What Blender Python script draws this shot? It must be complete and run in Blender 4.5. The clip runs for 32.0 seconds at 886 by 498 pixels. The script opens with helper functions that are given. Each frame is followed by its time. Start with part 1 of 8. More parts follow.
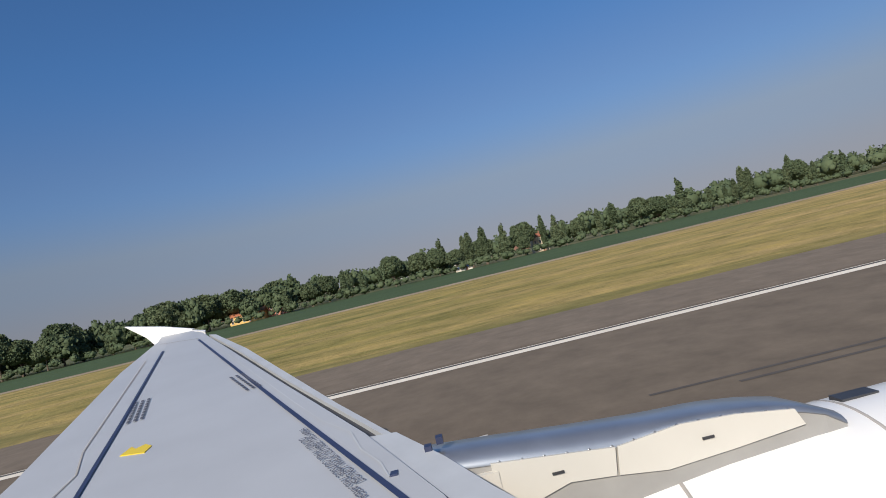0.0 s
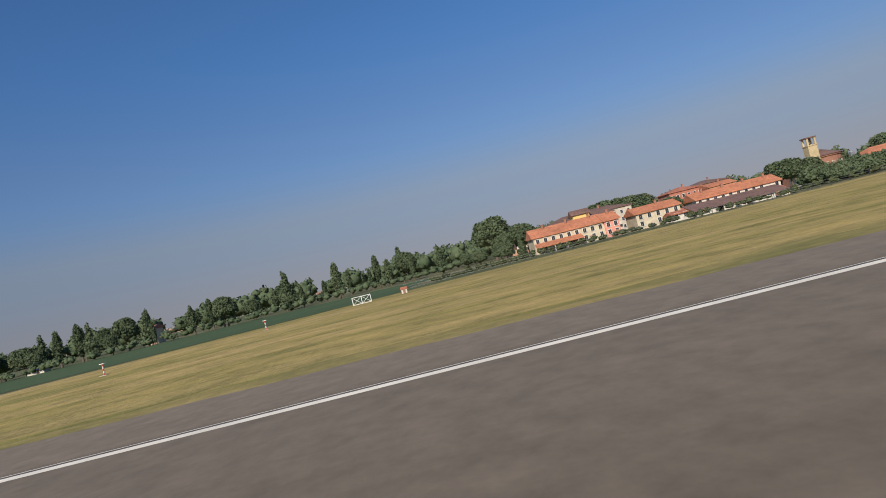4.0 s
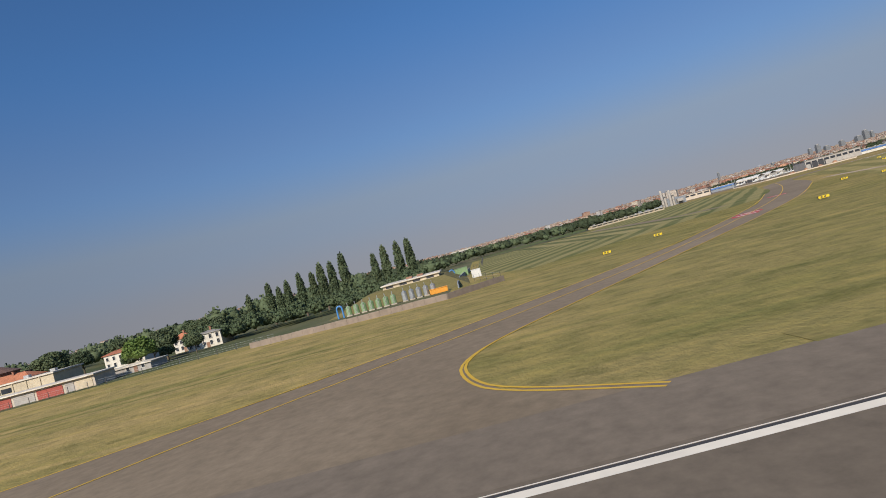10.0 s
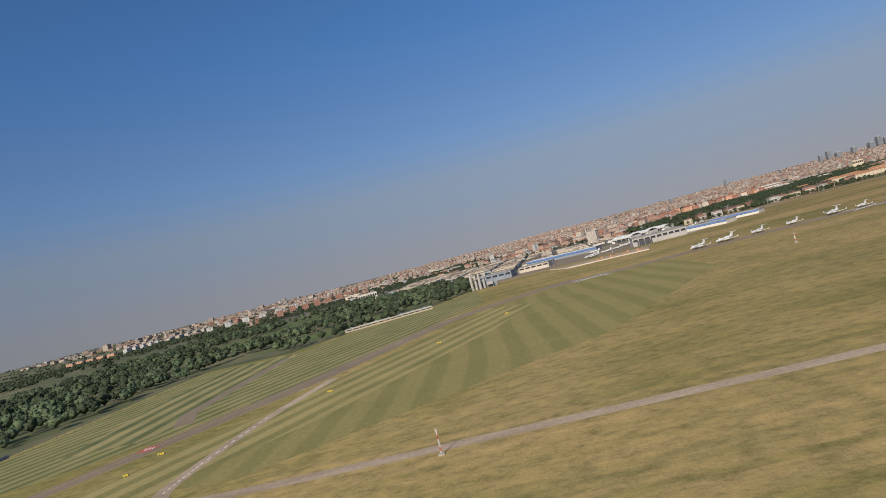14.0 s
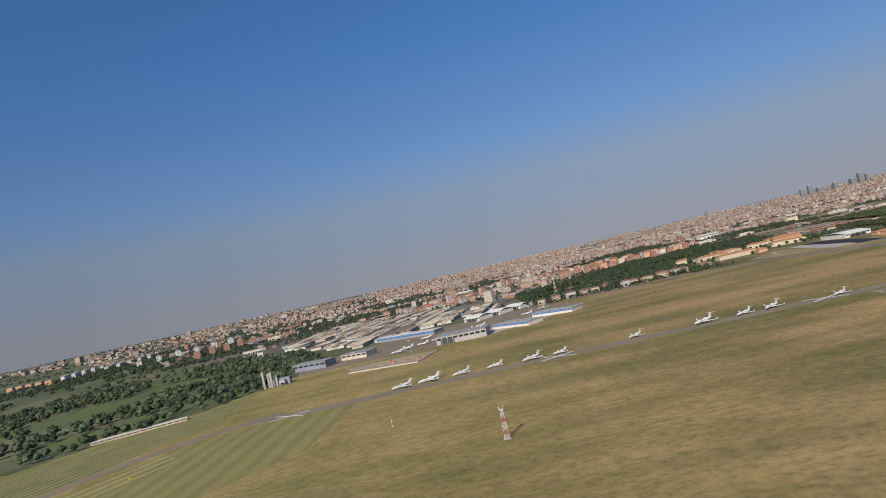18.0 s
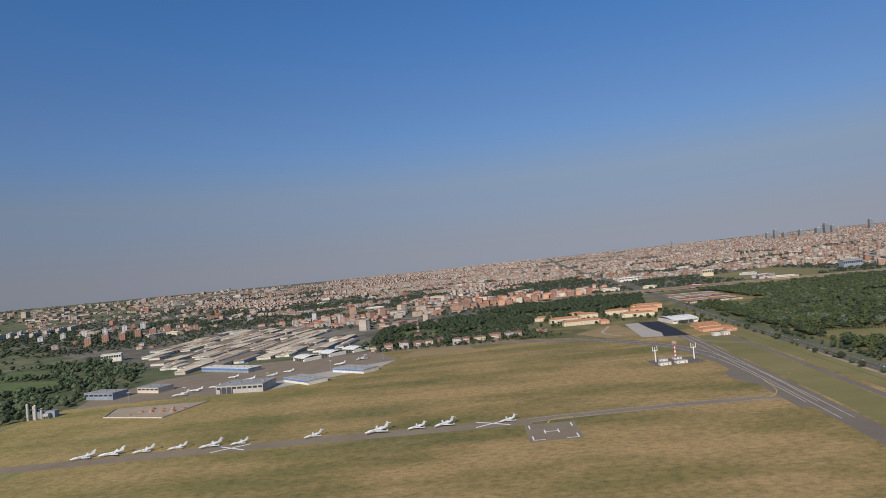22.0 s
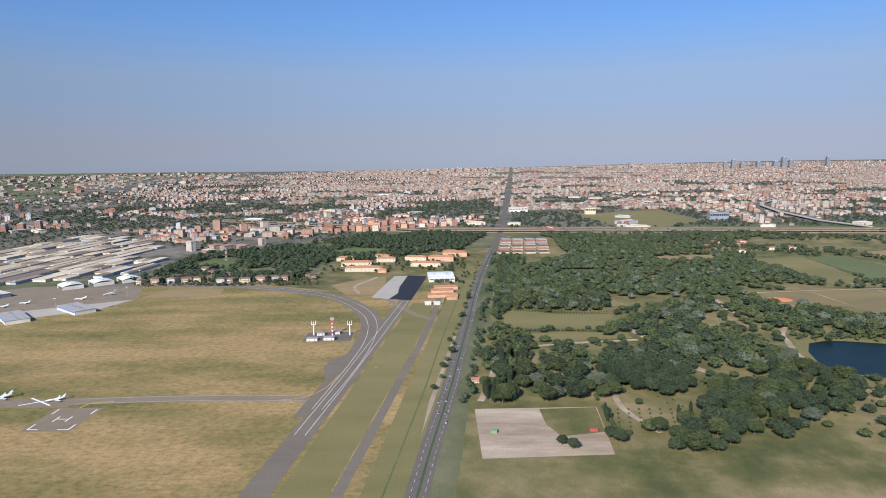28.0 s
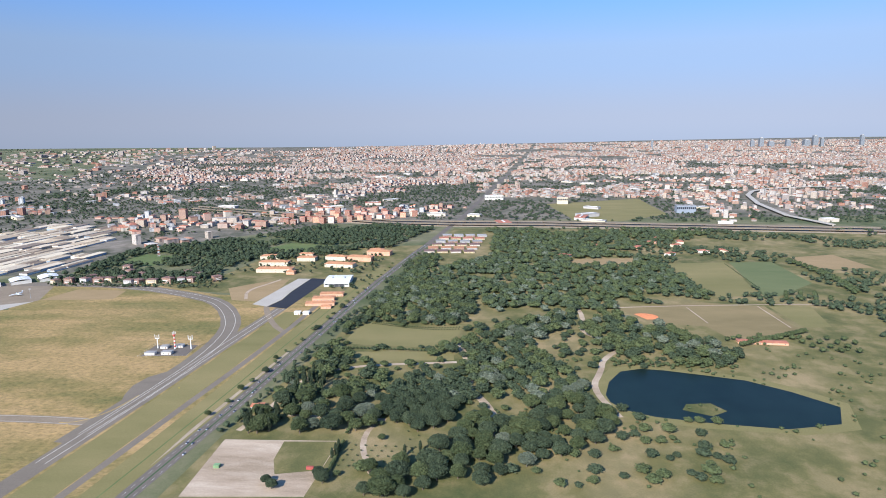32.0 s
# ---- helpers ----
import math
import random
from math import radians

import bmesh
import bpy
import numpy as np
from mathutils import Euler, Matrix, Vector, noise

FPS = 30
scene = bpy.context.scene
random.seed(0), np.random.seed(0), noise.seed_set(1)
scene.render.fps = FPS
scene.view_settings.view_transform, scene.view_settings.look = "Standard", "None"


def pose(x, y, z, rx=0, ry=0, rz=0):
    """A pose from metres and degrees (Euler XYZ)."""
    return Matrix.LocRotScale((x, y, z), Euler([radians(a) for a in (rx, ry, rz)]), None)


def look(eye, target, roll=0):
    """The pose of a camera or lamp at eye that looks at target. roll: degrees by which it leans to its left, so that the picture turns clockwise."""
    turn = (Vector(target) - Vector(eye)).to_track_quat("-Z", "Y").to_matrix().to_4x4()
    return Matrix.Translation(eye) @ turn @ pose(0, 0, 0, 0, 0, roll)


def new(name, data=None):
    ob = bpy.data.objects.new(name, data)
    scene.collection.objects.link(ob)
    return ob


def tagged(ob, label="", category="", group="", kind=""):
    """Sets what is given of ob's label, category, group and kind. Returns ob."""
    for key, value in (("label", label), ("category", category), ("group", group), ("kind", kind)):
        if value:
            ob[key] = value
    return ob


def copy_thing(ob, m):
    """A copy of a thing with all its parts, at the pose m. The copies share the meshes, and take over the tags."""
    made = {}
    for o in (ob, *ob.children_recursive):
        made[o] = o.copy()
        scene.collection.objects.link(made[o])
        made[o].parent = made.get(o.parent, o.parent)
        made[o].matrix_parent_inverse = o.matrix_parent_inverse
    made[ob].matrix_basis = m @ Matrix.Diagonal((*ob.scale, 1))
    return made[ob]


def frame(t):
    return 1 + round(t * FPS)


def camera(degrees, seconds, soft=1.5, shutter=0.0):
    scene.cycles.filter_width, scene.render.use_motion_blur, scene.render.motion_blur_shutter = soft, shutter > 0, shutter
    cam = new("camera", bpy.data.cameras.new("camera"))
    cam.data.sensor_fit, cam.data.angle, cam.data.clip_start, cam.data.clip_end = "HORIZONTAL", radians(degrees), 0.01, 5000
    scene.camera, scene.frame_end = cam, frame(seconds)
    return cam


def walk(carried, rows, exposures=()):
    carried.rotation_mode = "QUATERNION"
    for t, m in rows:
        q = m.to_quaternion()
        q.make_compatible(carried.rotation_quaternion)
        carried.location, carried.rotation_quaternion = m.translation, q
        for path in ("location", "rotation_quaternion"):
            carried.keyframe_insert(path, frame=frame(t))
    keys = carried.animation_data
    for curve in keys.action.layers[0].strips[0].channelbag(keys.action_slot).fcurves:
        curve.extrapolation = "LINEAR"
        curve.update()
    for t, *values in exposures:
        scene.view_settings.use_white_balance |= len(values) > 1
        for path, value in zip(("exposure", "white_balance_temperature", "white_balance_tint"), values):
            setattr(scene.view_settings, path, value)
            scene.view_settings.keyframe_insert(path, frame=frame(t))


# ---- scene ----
# One unit of this scene is two metres.
cam = camera(69.08, 32.0, soft=0.95)
PATH = [
    (0.0, (0.02, -6.43, 2.15), (-99.92, -4.36, 4.95), -13.58),
    (0.2, (0.01, -0.50, 2.17), (-99.93, 1.37, 5.01), -13.69),
    (0.4, (0.01, 5.43, 2.19), (-99.94, 7.08, 5.05), -13.80),
    (0.6, (0.00, 11.36, 2.20), (-99.95, 12.82, 5.05), -13.84),
    (0.8, (0.00, 17.29, 2.20), (-99.95, 18.60, 5.00), -13.81),
    (1.0, (-0.00, 23.22, 2.20), (-99.96, 24.41, 4.95), -13.77),
    (1.2, (-0.00, 29.15, 2.20), (-99.96, 30.29, 4.93), -13.78),
    (1.4, (0.00, 35.09, 2.20), (-99.96, 36.21, 4.91), -13.80),
    (1.6, (0.00, 41.03, 2.20), (-99.96, 42.10, 4.89), -13.82),
    (1.8, (0.00, 46.97, 2.20), (-99.96, 47.98, 4.86), -13.82),
    (2.0, (0.00, 52.92, 2.20), (-99.96, 53.88, 4.83), -13.84),
    (2.2, (0.00, 58.88, 2.20), (-99.96, 59.81, 4.81), -13.86),
    (2.4, (0.00, 64.85, 2.20), (-99.96, 65.77, 4.79), -13.90),
    (2.6, (0.00, 70.84, 2.20), (-99.96, 71.77, 4.76), -13.94),
    (2.8, (0.00, 76.83, 2.20), (-99.96, 77.80, 4.73), -13.97),
    (3.0, (0.00, 82.85, 2.20), (-99.96, 83.87, 4.69), -13.98),
    (3.2, (0.00, 88.88, 2.20), (-99.96, 89.97, 4.66), -13.92),
    (3.4, (0.00, 94.94, 2.20), (-99.96, 96.10, 4.63), -13.85),
    (3.5, (0.00, 98.00, 2.20), (-99.96, 99.17, 4.62), -13.83),
    (5.5, (-0.01, 161.59, 2.20), (-99.97, 162.90, 4.64), -14.49),
    (5.6, (-0.01, 164.97, 2.21), (-99.97, 166.26, 4.66), -14.50),
    (5.8, (-0.01, 171.78, 2.22), (-99.97, 173.01, 4.72), -14.54),
    (6.0, (-0.01, 178.62, 2.23), (-99.97, 179.78, 4.75), -14.60),
    (6.2, (-0.01, 185.48, 2.22), (-99.97, 186.56, 4.77), -14.67),
    (6.4, (-0.01, 192.37, 2.21), (-99.97, 193.34, 4.76), -14.75),
    (6.6, (-0.01, 199.29, 2.21), (-99.97, 200.10, 4.78), -14.79),
    (6.8, (-0.01, 206.23, 2.23), (-99.97, 206.84, 4.81), -14.79),
    (7.0, (-0.01, 213.19, 2.27), (-99.97, 213.60, 4.85), -14.79),
    (7.2, (-0.00, 220.17, 2.29), (-99.97, 220.41, 4.96), -14.80),
    (7.4, (0.00, 227.17, 2.31), (-99.96, 227.26, 5.06), -14.82),
    (7.6, (0.00, 234.20, 2.33), (-99.96, 234.16, 5.15), -14.87),
    (7.8, (-0.00, 241.27, 2.36), (-99.96, 241.11, 5.22), -14.96),
    (8.0, (-0.01, 248.37, 2.44), (-99.97, 248.09, 5.25), -15.03),
    (8.2, (-0.03, 255.49, 2.49), (-99.99, 255.11, 5.14), -15.05),
    (8.4, (-0.05, 262.63, 2.60), (-100.02, 262.16, 5.01), -15.04),
    (8.6, (-0.07, 269.79, 2.74), (-100.05, 269.24, 4.92), -15.03),
    (8.8, (-0.10, 276.96, 2.89), (-100.08, 276.33, 4.85), -15.01),
    (9.0, (-0.14, 284.15, 3.11), (-100.12, 283.40, 4.86), -15.00),
    (9.2, (-0.18, 291.34, 3.46), (-100.16, 290.40, 5.02), -14.96),
    (9.4, (-0.22, 298.55, 3.85), (-100.21, 297.38, 5.27), -14.93),
    (9.6, (-0.27, 305.80, 4.27), (-100.26, 304.44, 5.61), -14.92),
    (9.8, (-0.33, 313.11, 4.71), (-100.31, 311.57, 6.07), -14.91),
    (10.0, (-0.39, 320.41, 5.18), (-100.37, 318.69, 6.57), -14.90),
    (10.2, (-0.46, 327.71, 5.67), (-100.43, 325.77, 7.13), -14.91),
    (10.4, (-0.52, 335.01, 6.20), (-100.49, 332.83, 7.74), -14.92),
    (10.6, (-0.58, 342.31, 6.78), (-100.54, 339.90, 8.46), -14.91),
    (10.8, (-0.63, 349.61, 7.41), (-100.58, 347.00, 9.26), -14.88),
    (11.0, (-0.68, 356.90, 8.09), (-100.62, 354.05, 10.19), -14.85),
    (11.2, (-0.72, 364.20, 8.84), (-100.64, 361.01, 11.31), -14.80),
    (11.4, (-0.75, 371.50, 9.66), (-100.65, 367.96, 12.50), -14.77),
    (11.6, (-0.77, 378.80, 10.54), (-100.65, 374.98, 13.48), -14.79),
    (11.8, (-0.77, 386.10, 11.49), (-100.65, 382.08, 14.27), -14.87),
    (12.0, (-0.76, 393.40, 12.48), (-100.64, 389.22, 15.07), -14.93),
    (12.2, (-0.74, 400.69, 13.51), (-100.62, 396.37, 15.98), -14.90),
    (12.4, (-0.71, 407.99, 14.57), (-100.58, 403.54, 16.95), -14.83),
    (12.6, (-0.67, 415.29, 15.64), (-100.54, 410.71, 17.94), -14.78),
    (12.8, (-0.62, 422.59, 16.72), (-100.48, 417.87, 18.96), -14.73),
    (13.0, (-0.55, 429.89, 17.80), (-100.41, 425.02, 19.98), -14.68),
    (13.2, (-0.49, 437.18, 18.87), (-100.34, 432.14, 20.96), -14.63),
    (13.4, (-0.41, 444.48, 19.94), (-100.25, 439.24, 21.93), -14.56),
    (13.5, (-0.37, 448.13, 20.48), (-100.20, 442.82, 22.43), -14.53),
    (15.5, (1.47, 521.09, 31.59), (-98.32, 514.82, 33.54), -13.89),
    (15.6, (1.58, 524.74, 32.19), (-98.21, 518.52, 34.17), -13.50),
    (15.7, (1.69, 528.39, 32.80), (-98.10, 522.24, 34.81), -12.92),
    (15.8, (1.80, 532.03, 33.42), (-97.99, 525.97, 35.46), -12.31),
    (15.9, (1.92, 535.68, 34.04), (-97.88, 529.69, 36.11), -11.72),
    (16.0, (2.03, 539.33, 34.66), (-97.77, 533.40, 36.78), -11.18),
    (16.1, (2.15, 542.97, 35.29), (-97.66, 537.09, 37.46), -10.66),
    (16.2, (2.26, 546.62, 35.93), (-97.54, 540.77, 38.15), -10.15),
    (16.3, (2.38, 550.27, 36.57), (-97.43, 544.44, 38.85), -9.71),
    (16.4, (2.49, 553.91, 37.22), (-97.31, 548.10, 39.58), -9.42),
    (16.5, (2.61, 557.56, 37.88), (-97.19, 551.76, 40.33), -9.35),
    (16.6, (2.73, 561.21, 38.54), (-97.07, 555.40, 41.11), -9.57),
    (16.7, (2.84, 564.85, 39.21), (-96.95, 559.04, 41.91), -10.02),
    (16.8, (2.96, 568.50, 39.89), (-96.83, 562.67, 42.74), -10.61),
    (16.9, (3.07, 572.15, 40.57), (-96.71, 566.31, 43.59), -11.23),
    (17.0, (3.19, 575.79, 41.25), (-96.59, 569.96, 44.46), -11.76),
    (17.1, (3.30, 579.44, 41.94), (-96.47, 573.61, 45.28), -12.16),
    (17.2, (3.42, 583.09, 42.63), (-96.35, 577.26, 46.12), -12.50),
    (17.3, (3.53, 586.73, 43.33), (-96.23, 580.92, 46.98), -12.83),
    (17.4, (3.65, 590.38, 44.03), (-96.11, 584.60, 47.83), -13.08),
    (17.5, (3.76, 594.03, 44.74), (-96.00, 588.28, 48.62), -13.21),
    (17.6, (3.87, 597.67, 45.45), (-95.89, 591.99, 49.37), -13.22),
    (17.8, (4.09, 604.96, 46.88), (-95.68, 599.43, 50.76), -12.93),
    (18.0, (4.31, 612.26, 48.33), (-95.47, 606.88, 52.13), -12.53),
    (18.2, (4.53, 619.55, 49.79), (-95.27, 614.34, 53.55), -12.19),
    (18.4, (4.74, 626.84, 51.25), (-95.07, 621.78, 54.97), -11.81),
    (18.6, (4.94, 634.13, 52.72), (-94.87, 629.20, 56.40), -11.39),
    (18.8, (5.13, 641.42, 54.19), (-94.69, 636.61, 57.85), -10.92),
    (19.0, (5.32, 648.71, 55.67), (-94.51, 644.02, 59.27), -10.43),
    (19.2, (5.50, 656.00, 57.15), (-94.34, 651.47, 60.67), -9.98),
    (19.4, (5.67, 663.29, 58.64), (-94.18, 658.92, 62.01), -9.52),
    (19.6, (5.84, 670.58, 60.12), (-94.02, 666.33, 63.26), -9.07),
    (19.8, (5.99, 677.86, 61.61), (-93.88, 673.72, 64.42), -8.62),
    (20.0, (6.15, 685.15, 63.09), (-93.74, 681.07, 65.56), -8.16),
    (20.2, (6.29, 692.43, 64.56), (-93.60, 688.41, 66.67), -7.64),
    (20.4, (6.44, 699.72, 66.02), (-93.47, 695.73, 67.80), -7.15),
    (20.6, (6.57, 707.00, 67.48), (-93.34, 703.04, 69.07), -6.85),
    (20.8, (6.70, 714.29, 68.93), (-93.21, 710.34, 70.46), -6.74),
    (21.0, (6.83, 721.57, 70.38), (-93.08, 717.63, 71.92), -6.63),
    (21.2, (6.95, 728.85, 71.82), (-92.96, 724.94, 73.49), -6.46),
    (21.4, (7.07, 736.13, 73.26), (-92.84, 732.24, 75.11), -6.24),
    (21.6, (7.18, 743.41, 74.70), (-92.73, 739.55, 76.72), -6.01),
    (21.8, (7.28, 750.69, 76.14), (-92.62, 746.86, 78.31), -5.76),
    (22.0, (7.38, 757.97, 77.57), (-92.52, 754.19, 79.85), -5.50),
    (22.2, (7.48, 765.25, 79.02), (-92.43, 761.54, 81.31), -5.22),
    (22.4, (7.57, 772.52, 80.46), (-92.34, 768.90, 82.69), -4.94),
    (22.6, (7.65, 779.80, 81.90), (-92.27, 776.26, 83.97), -4.69),
    (22.8, (7.72, 787.08, 83.35), (-92.20, 783.64, 85.16), -4.47),
    (23.0, (7.79, 794.35, 84.80), (-92.14, 791.02, 86.25), -4.30),
    (23.2, (7.86, 801.63, 86.24), (-92.09, 798.45, 87.27), -4.24),
    (23.4, (7.92, 808.90, 87.68), (-92.04, 805.89, 88.21), -4.23),
    (23.6, (7.97, 816.17, 89.11), (-91.99, 813.36, 89.10), -4.25),
    (23.8, (8.02, 823.44, 90.54), (-91.94, 820.85, 89.92), -4.30),
    (24.0, (8.07, 830.72, 91.96), (-91.90, 828.34, 90.69), -4.34),
    (24.2, (8.11, 837.99, 93.38), (-91.85, 835.81, 91.36), -4.33),
    (24.4, (8.14, 845.26, 94.80), (-91.80, 843.25, 91.98), -4.27),
    (24.6, (8.17, 852.53, 96.22), (-91.74, 850.68, 92.59), -4.11),
    (24.8, (8.20, 859.80, 97.65), (-91.69, 858.09, 93.19), -3.85),
    (25.0, (8.22, 867.07, 99.07), (-91.63, 865.47, 93.79), -3.51),
    (25.2, (8.24, 874.35, 100.50), (-91.57, 872.83, 94.44), -3.15),
    (25.4, (8.25, 881.62, 101.93), (-91.51, 880.17, 95.12), -2.75),
    (25.5, (8.25, 885.25, 102.64), (-91.49, 883.83, 95.55), -2.61),
    (27.5, (7.45, 957.96, 116.45), (-91.72, 955.55, 103.86), -0.69),
    (27.6, (7.39, 961.59, 117.18), (-91.75, 959.12, 104.38), -0.69),
    (27.8, (7.26, 968.87, 118.65), (-91.81, 966.21, 105.26), -0.70),
    (28.0, (7.12, 976.14, 120.14), (-91.86, 973.31, 106.13), -0.69),
    (28.2, (6.97, 983.41, 121.64), (-91.90, 980.41, 106.99), -0.68),
    (28.4, (6.82, 990.68, 123.15), (-91.95, 987.51, 107.86), -0.64),
    (28.6, (6.67, 997.96, 124.69), (-92.00, 994.63, 108.76), -0.63),
    (28.8, (6.50, 1005.23, 126.24), (-92.05, 1001.77, 109.69), -0.64),
    (29.0, (6.33, 1012.50, 127.82), (-92.12, 1008.86, 110.70), -0.65),
    (29.2, (6.15, 1019.77, 129.43), (-92.21, 1015.90, 111.83), -0.68),
    (29.4, (5.96, 1027.05, 131.06), (-92.32, 1022.89, 113.06), -0.70),
    (29.6, (5.76, 1034.32, 132.72), (-92.45, 1029.85, 114.42), -0.73),
    (29.8, (5.55, 1041.59, 134.41), (-92.60, 1036.79, 115.89), -0.76),
    (30.0, (5.33, 1048.87, 136.13), (-92.77, 1043.71, 117.44), -0.75),
    (30.2, (5.11, 1056.14, 137.87), (-92.96, 1050.64, 119.09), -0.77),
    (30.4, (4.87, 1063.41, 139.64), (-93.16, 1057.56, 120.79), -0.76),
    (30.6, (4.63, 1070.69, 141.41), (-93.38, 1064.47, 122.55), -0.75),
    (30.8, (4.38, 1077.96, 143.19), (-93.61, 1071.36, 124.35), -0.75),
    (31.0, (4.12, 1085.23, 144.98), (-93.85, 1078.23, 126.20), -0.76),
    (31.2, (3.87, 1092.51, 146.77), (-94.09, 1085.11, 128.10), -0.81),
    (31.4, (3.61, 1099.78, 148.57), (-94.35, 1091.97, 130.02), -0.85),
    (31.6, (3.35, 1107.05, 150.36), (-94.59, 1098.81, 131.93), -0.81),
    (31.8, (3.09, 1114.33, 152.16), (-94.84, 1105.63, 133.83), -0.69),
    (32.0, (2.82, 1121.60, 153.95), (-95.07, 1112.50, 135.70), -0.53),
]
walk(cam, [(t, look(eye, target, roll)) for t, eye, target, roll in PATH],
     [(0, 0.08, 6550, 10), (9.0, 0.06, 6550, 10), (13.0, 0.05, 6600, 10), (17.0, 0.05, 6450, 10), (20.0, -0.02, 6250, 10), (23.0, 0.06, 6250, 10), (25.0, 0.22, 6100, 10), (28.0, 0.56, 5830, 10), (30.0, 0.80, 5650, 10), (32.0, 0.92, 5600, 10)])

# ---- light ----
SUN_EL, SUN_AZ = 33.0, 112.0          # degrees; azimuth from the runway's heading, clockwise
world = bpy.data.worlds.new("sky")
scene.world = world
world.use_nodes = True
wt = world.node_tree
sky = wt.nodes.new("ShaderNodeTexSky")
sky.sky_type, sky.sun_disc = "NISHITA", False
sky.sun_elevation, sky.sun_rotation = radians(SUN_EL), radians(SUN_AZ)
sky.altitude, sky.air_density, sky.dust_density, sky.ozone_density = 100, 1.0, 2.2, 2.0
# below the horizon the sky's haze goes on as it is at the horizon
way, parts_in, parts_out = wt.nodes.new("ShaderNodeTexCoord"), wt.nodes.new("ShaderNodeSeparateXYZ"), wt.nodes.new("ShaderNodeCombineXYZ")
floor_z = wt.nodes.new("ShaderNodeMath")
floor_z.operation = "MAXIMUM"
floor_z.inputs[1].default_value = 0.12
wt.links.new(way.outputs["Generated"], parts_in.inputs["Vector"])
wt.links.new(parts_in.outputs["X"], parts_out.inputs["X"])
wt.links.new(parts_in.outputs["Y"], parts_out.inputs["Y"])
wt.links.new(parts_in.outputs["Z"], floor_z.inputs[0])
wt.links.new(floor_z.outputs[0], parts_out.inputs["Z"])
wt.links.new(parts_out.outputs["Vector"], sky.inputs["Vector"])
tint = wt.nodes.new("ShaderNodeMix")
tint.data_type, tint.blend_type = "RGBA", "MULTIPLY"
tint.inputs[0].default_value = 1.0
haze = wt.nodes.new("ShaderNodeValToRGB")
haze.color_ramp.interpolation = "EASE"
HAZE = [(0.0, (0.72, 0.56, 0.54)), (0.05, (0.80, 0.60, 0.57)), (0.14, (0.68, 0.62, 0.69)), (0.25, (0.54, 0.68, 0.90)), (0.42, (0.43, 0.73, 1.05)), (0.85, (0.37, 0.75, 1.17))]
while len(haze.color_ramp.elements) < len(HAZE):
    haze.color_ramp.elements.new(0.5)
for stop, (place, colour) in zip(haze.color_ramp.elements, HAZE):
    stop.position, stop.color = place, (*colour, 1)
lift = wt.nodes.new("ShaderNodeMath")
lift.operation = "ADD"
lift.inputs[1].default_value = 0.04
wt.links.new(parts_in.outputs["Z"], lift.inputs[0])
wt.links.new(lift.outputs[0], haze.inputs["Fac"])
wt.links.new(haze.outputs["Color"], tint.inputs[7])
wt.links.new(sky.outputs["Color"], tint.inputs[6])
wt.nodes["Background"].inputs["Strength"].default_value = 0.100
wt.links.new(tint.outputs[2], wt.nodes["Background"].inputs["Color"])
sun = new("sun", bpy.data.lights.new("sun", "SUN"))
sun.data.energy, sun.data.angle, sun.data.color = 4.4, radians(0.6), (1.0, 0.90, 0.76)
_a, _e = radians(SUN_AZ), radians(SUN_EL)
sun.matrix_world = look((math.sin(_a) * math.cos(_e) * 50, math.cos(_a) * math.cos(_e) * 50, math.sin(_e) * 50 + 20), (0, 0, 20))


# ---- materials ----
def node_mat(name):
    m = bpy.data.materials.new(name)
    m.use_nodes = True
    t = m.node_tree
    return m, t, t.nodes["Principled BSDF"]


def noise_node(t, vec, scale, detail=3.0, rough=0.55):
    n = t.nodes.new("ShaderNodeTexNoise")
    n.inputs["Scale"].default_value, n.inputs["Detail"].default_value = scale, detail
    n.inputs["Roughness"].default_value = rough
    t.links.new(vec, n.inputs["Vector"])
    return n.outputs["Fac"]


def ramp(t, fac, stops, mode="LINEAR"):
    r = t.nodes.new("ShaderNodeValToRGB")
    r.color_ramp.interpolation = mode
    while len(r.color_ramp.elements) < len(stops):
        r.color_ramp.elements.new(0.5)
    for e, (p, c) in zip(r.color_ramp.elements, stops):
        e.position, e.color = p, (*c, 1)
    t.links.new(fac, r.inputs["Fac"])
    return r.outputs["Color"]


def mix(t, fac, a, b, mode="MIX"):
    m = t.nodes.new("ShaderNodeMix")
    m.data_type, m.blend_type = "RGBA", mode
    for sock, v in (("Factor", fac), ("A", a), ("B", b)):
        s = [i for i in m.inputs if i.name == sock and i.type == ("VALUE" if sock == "Factor" else "RGBA")][0]
        if isinstance(v, (int, float)):
            s.default_value = v
        elif isinstance(v, tuple):
            s.default_value = (*v, 1)
        else:
            t.links.new(v, s)
    return [o for o in m.outputs if o.type == "RGBA"][0]


def position(t, stretch=(1, 1, 1)):
    g = t.nodes.new("ShaderNodeNewGeometry")
    m = t.nodes.new("ShaderNodeMapping")
    m.inputs["Scale"].default_value = stretch
    t.links.new(g.outputs["Position"], m.inputs["Vector"])
    return m.outputs["Vector"]


def bumped(t, bsdf, fac, strength, distance):
    b = t.nodes.new("ShaderNodeBump")
    b.inputs["Strength"].default_value, b.inputs["Distance"].default_value = strength, distance
    t.links.new(fac, b.inputs["Height"])
    t.links.new(b.outputs["Normal"], bsdf.inputs["Normal"])


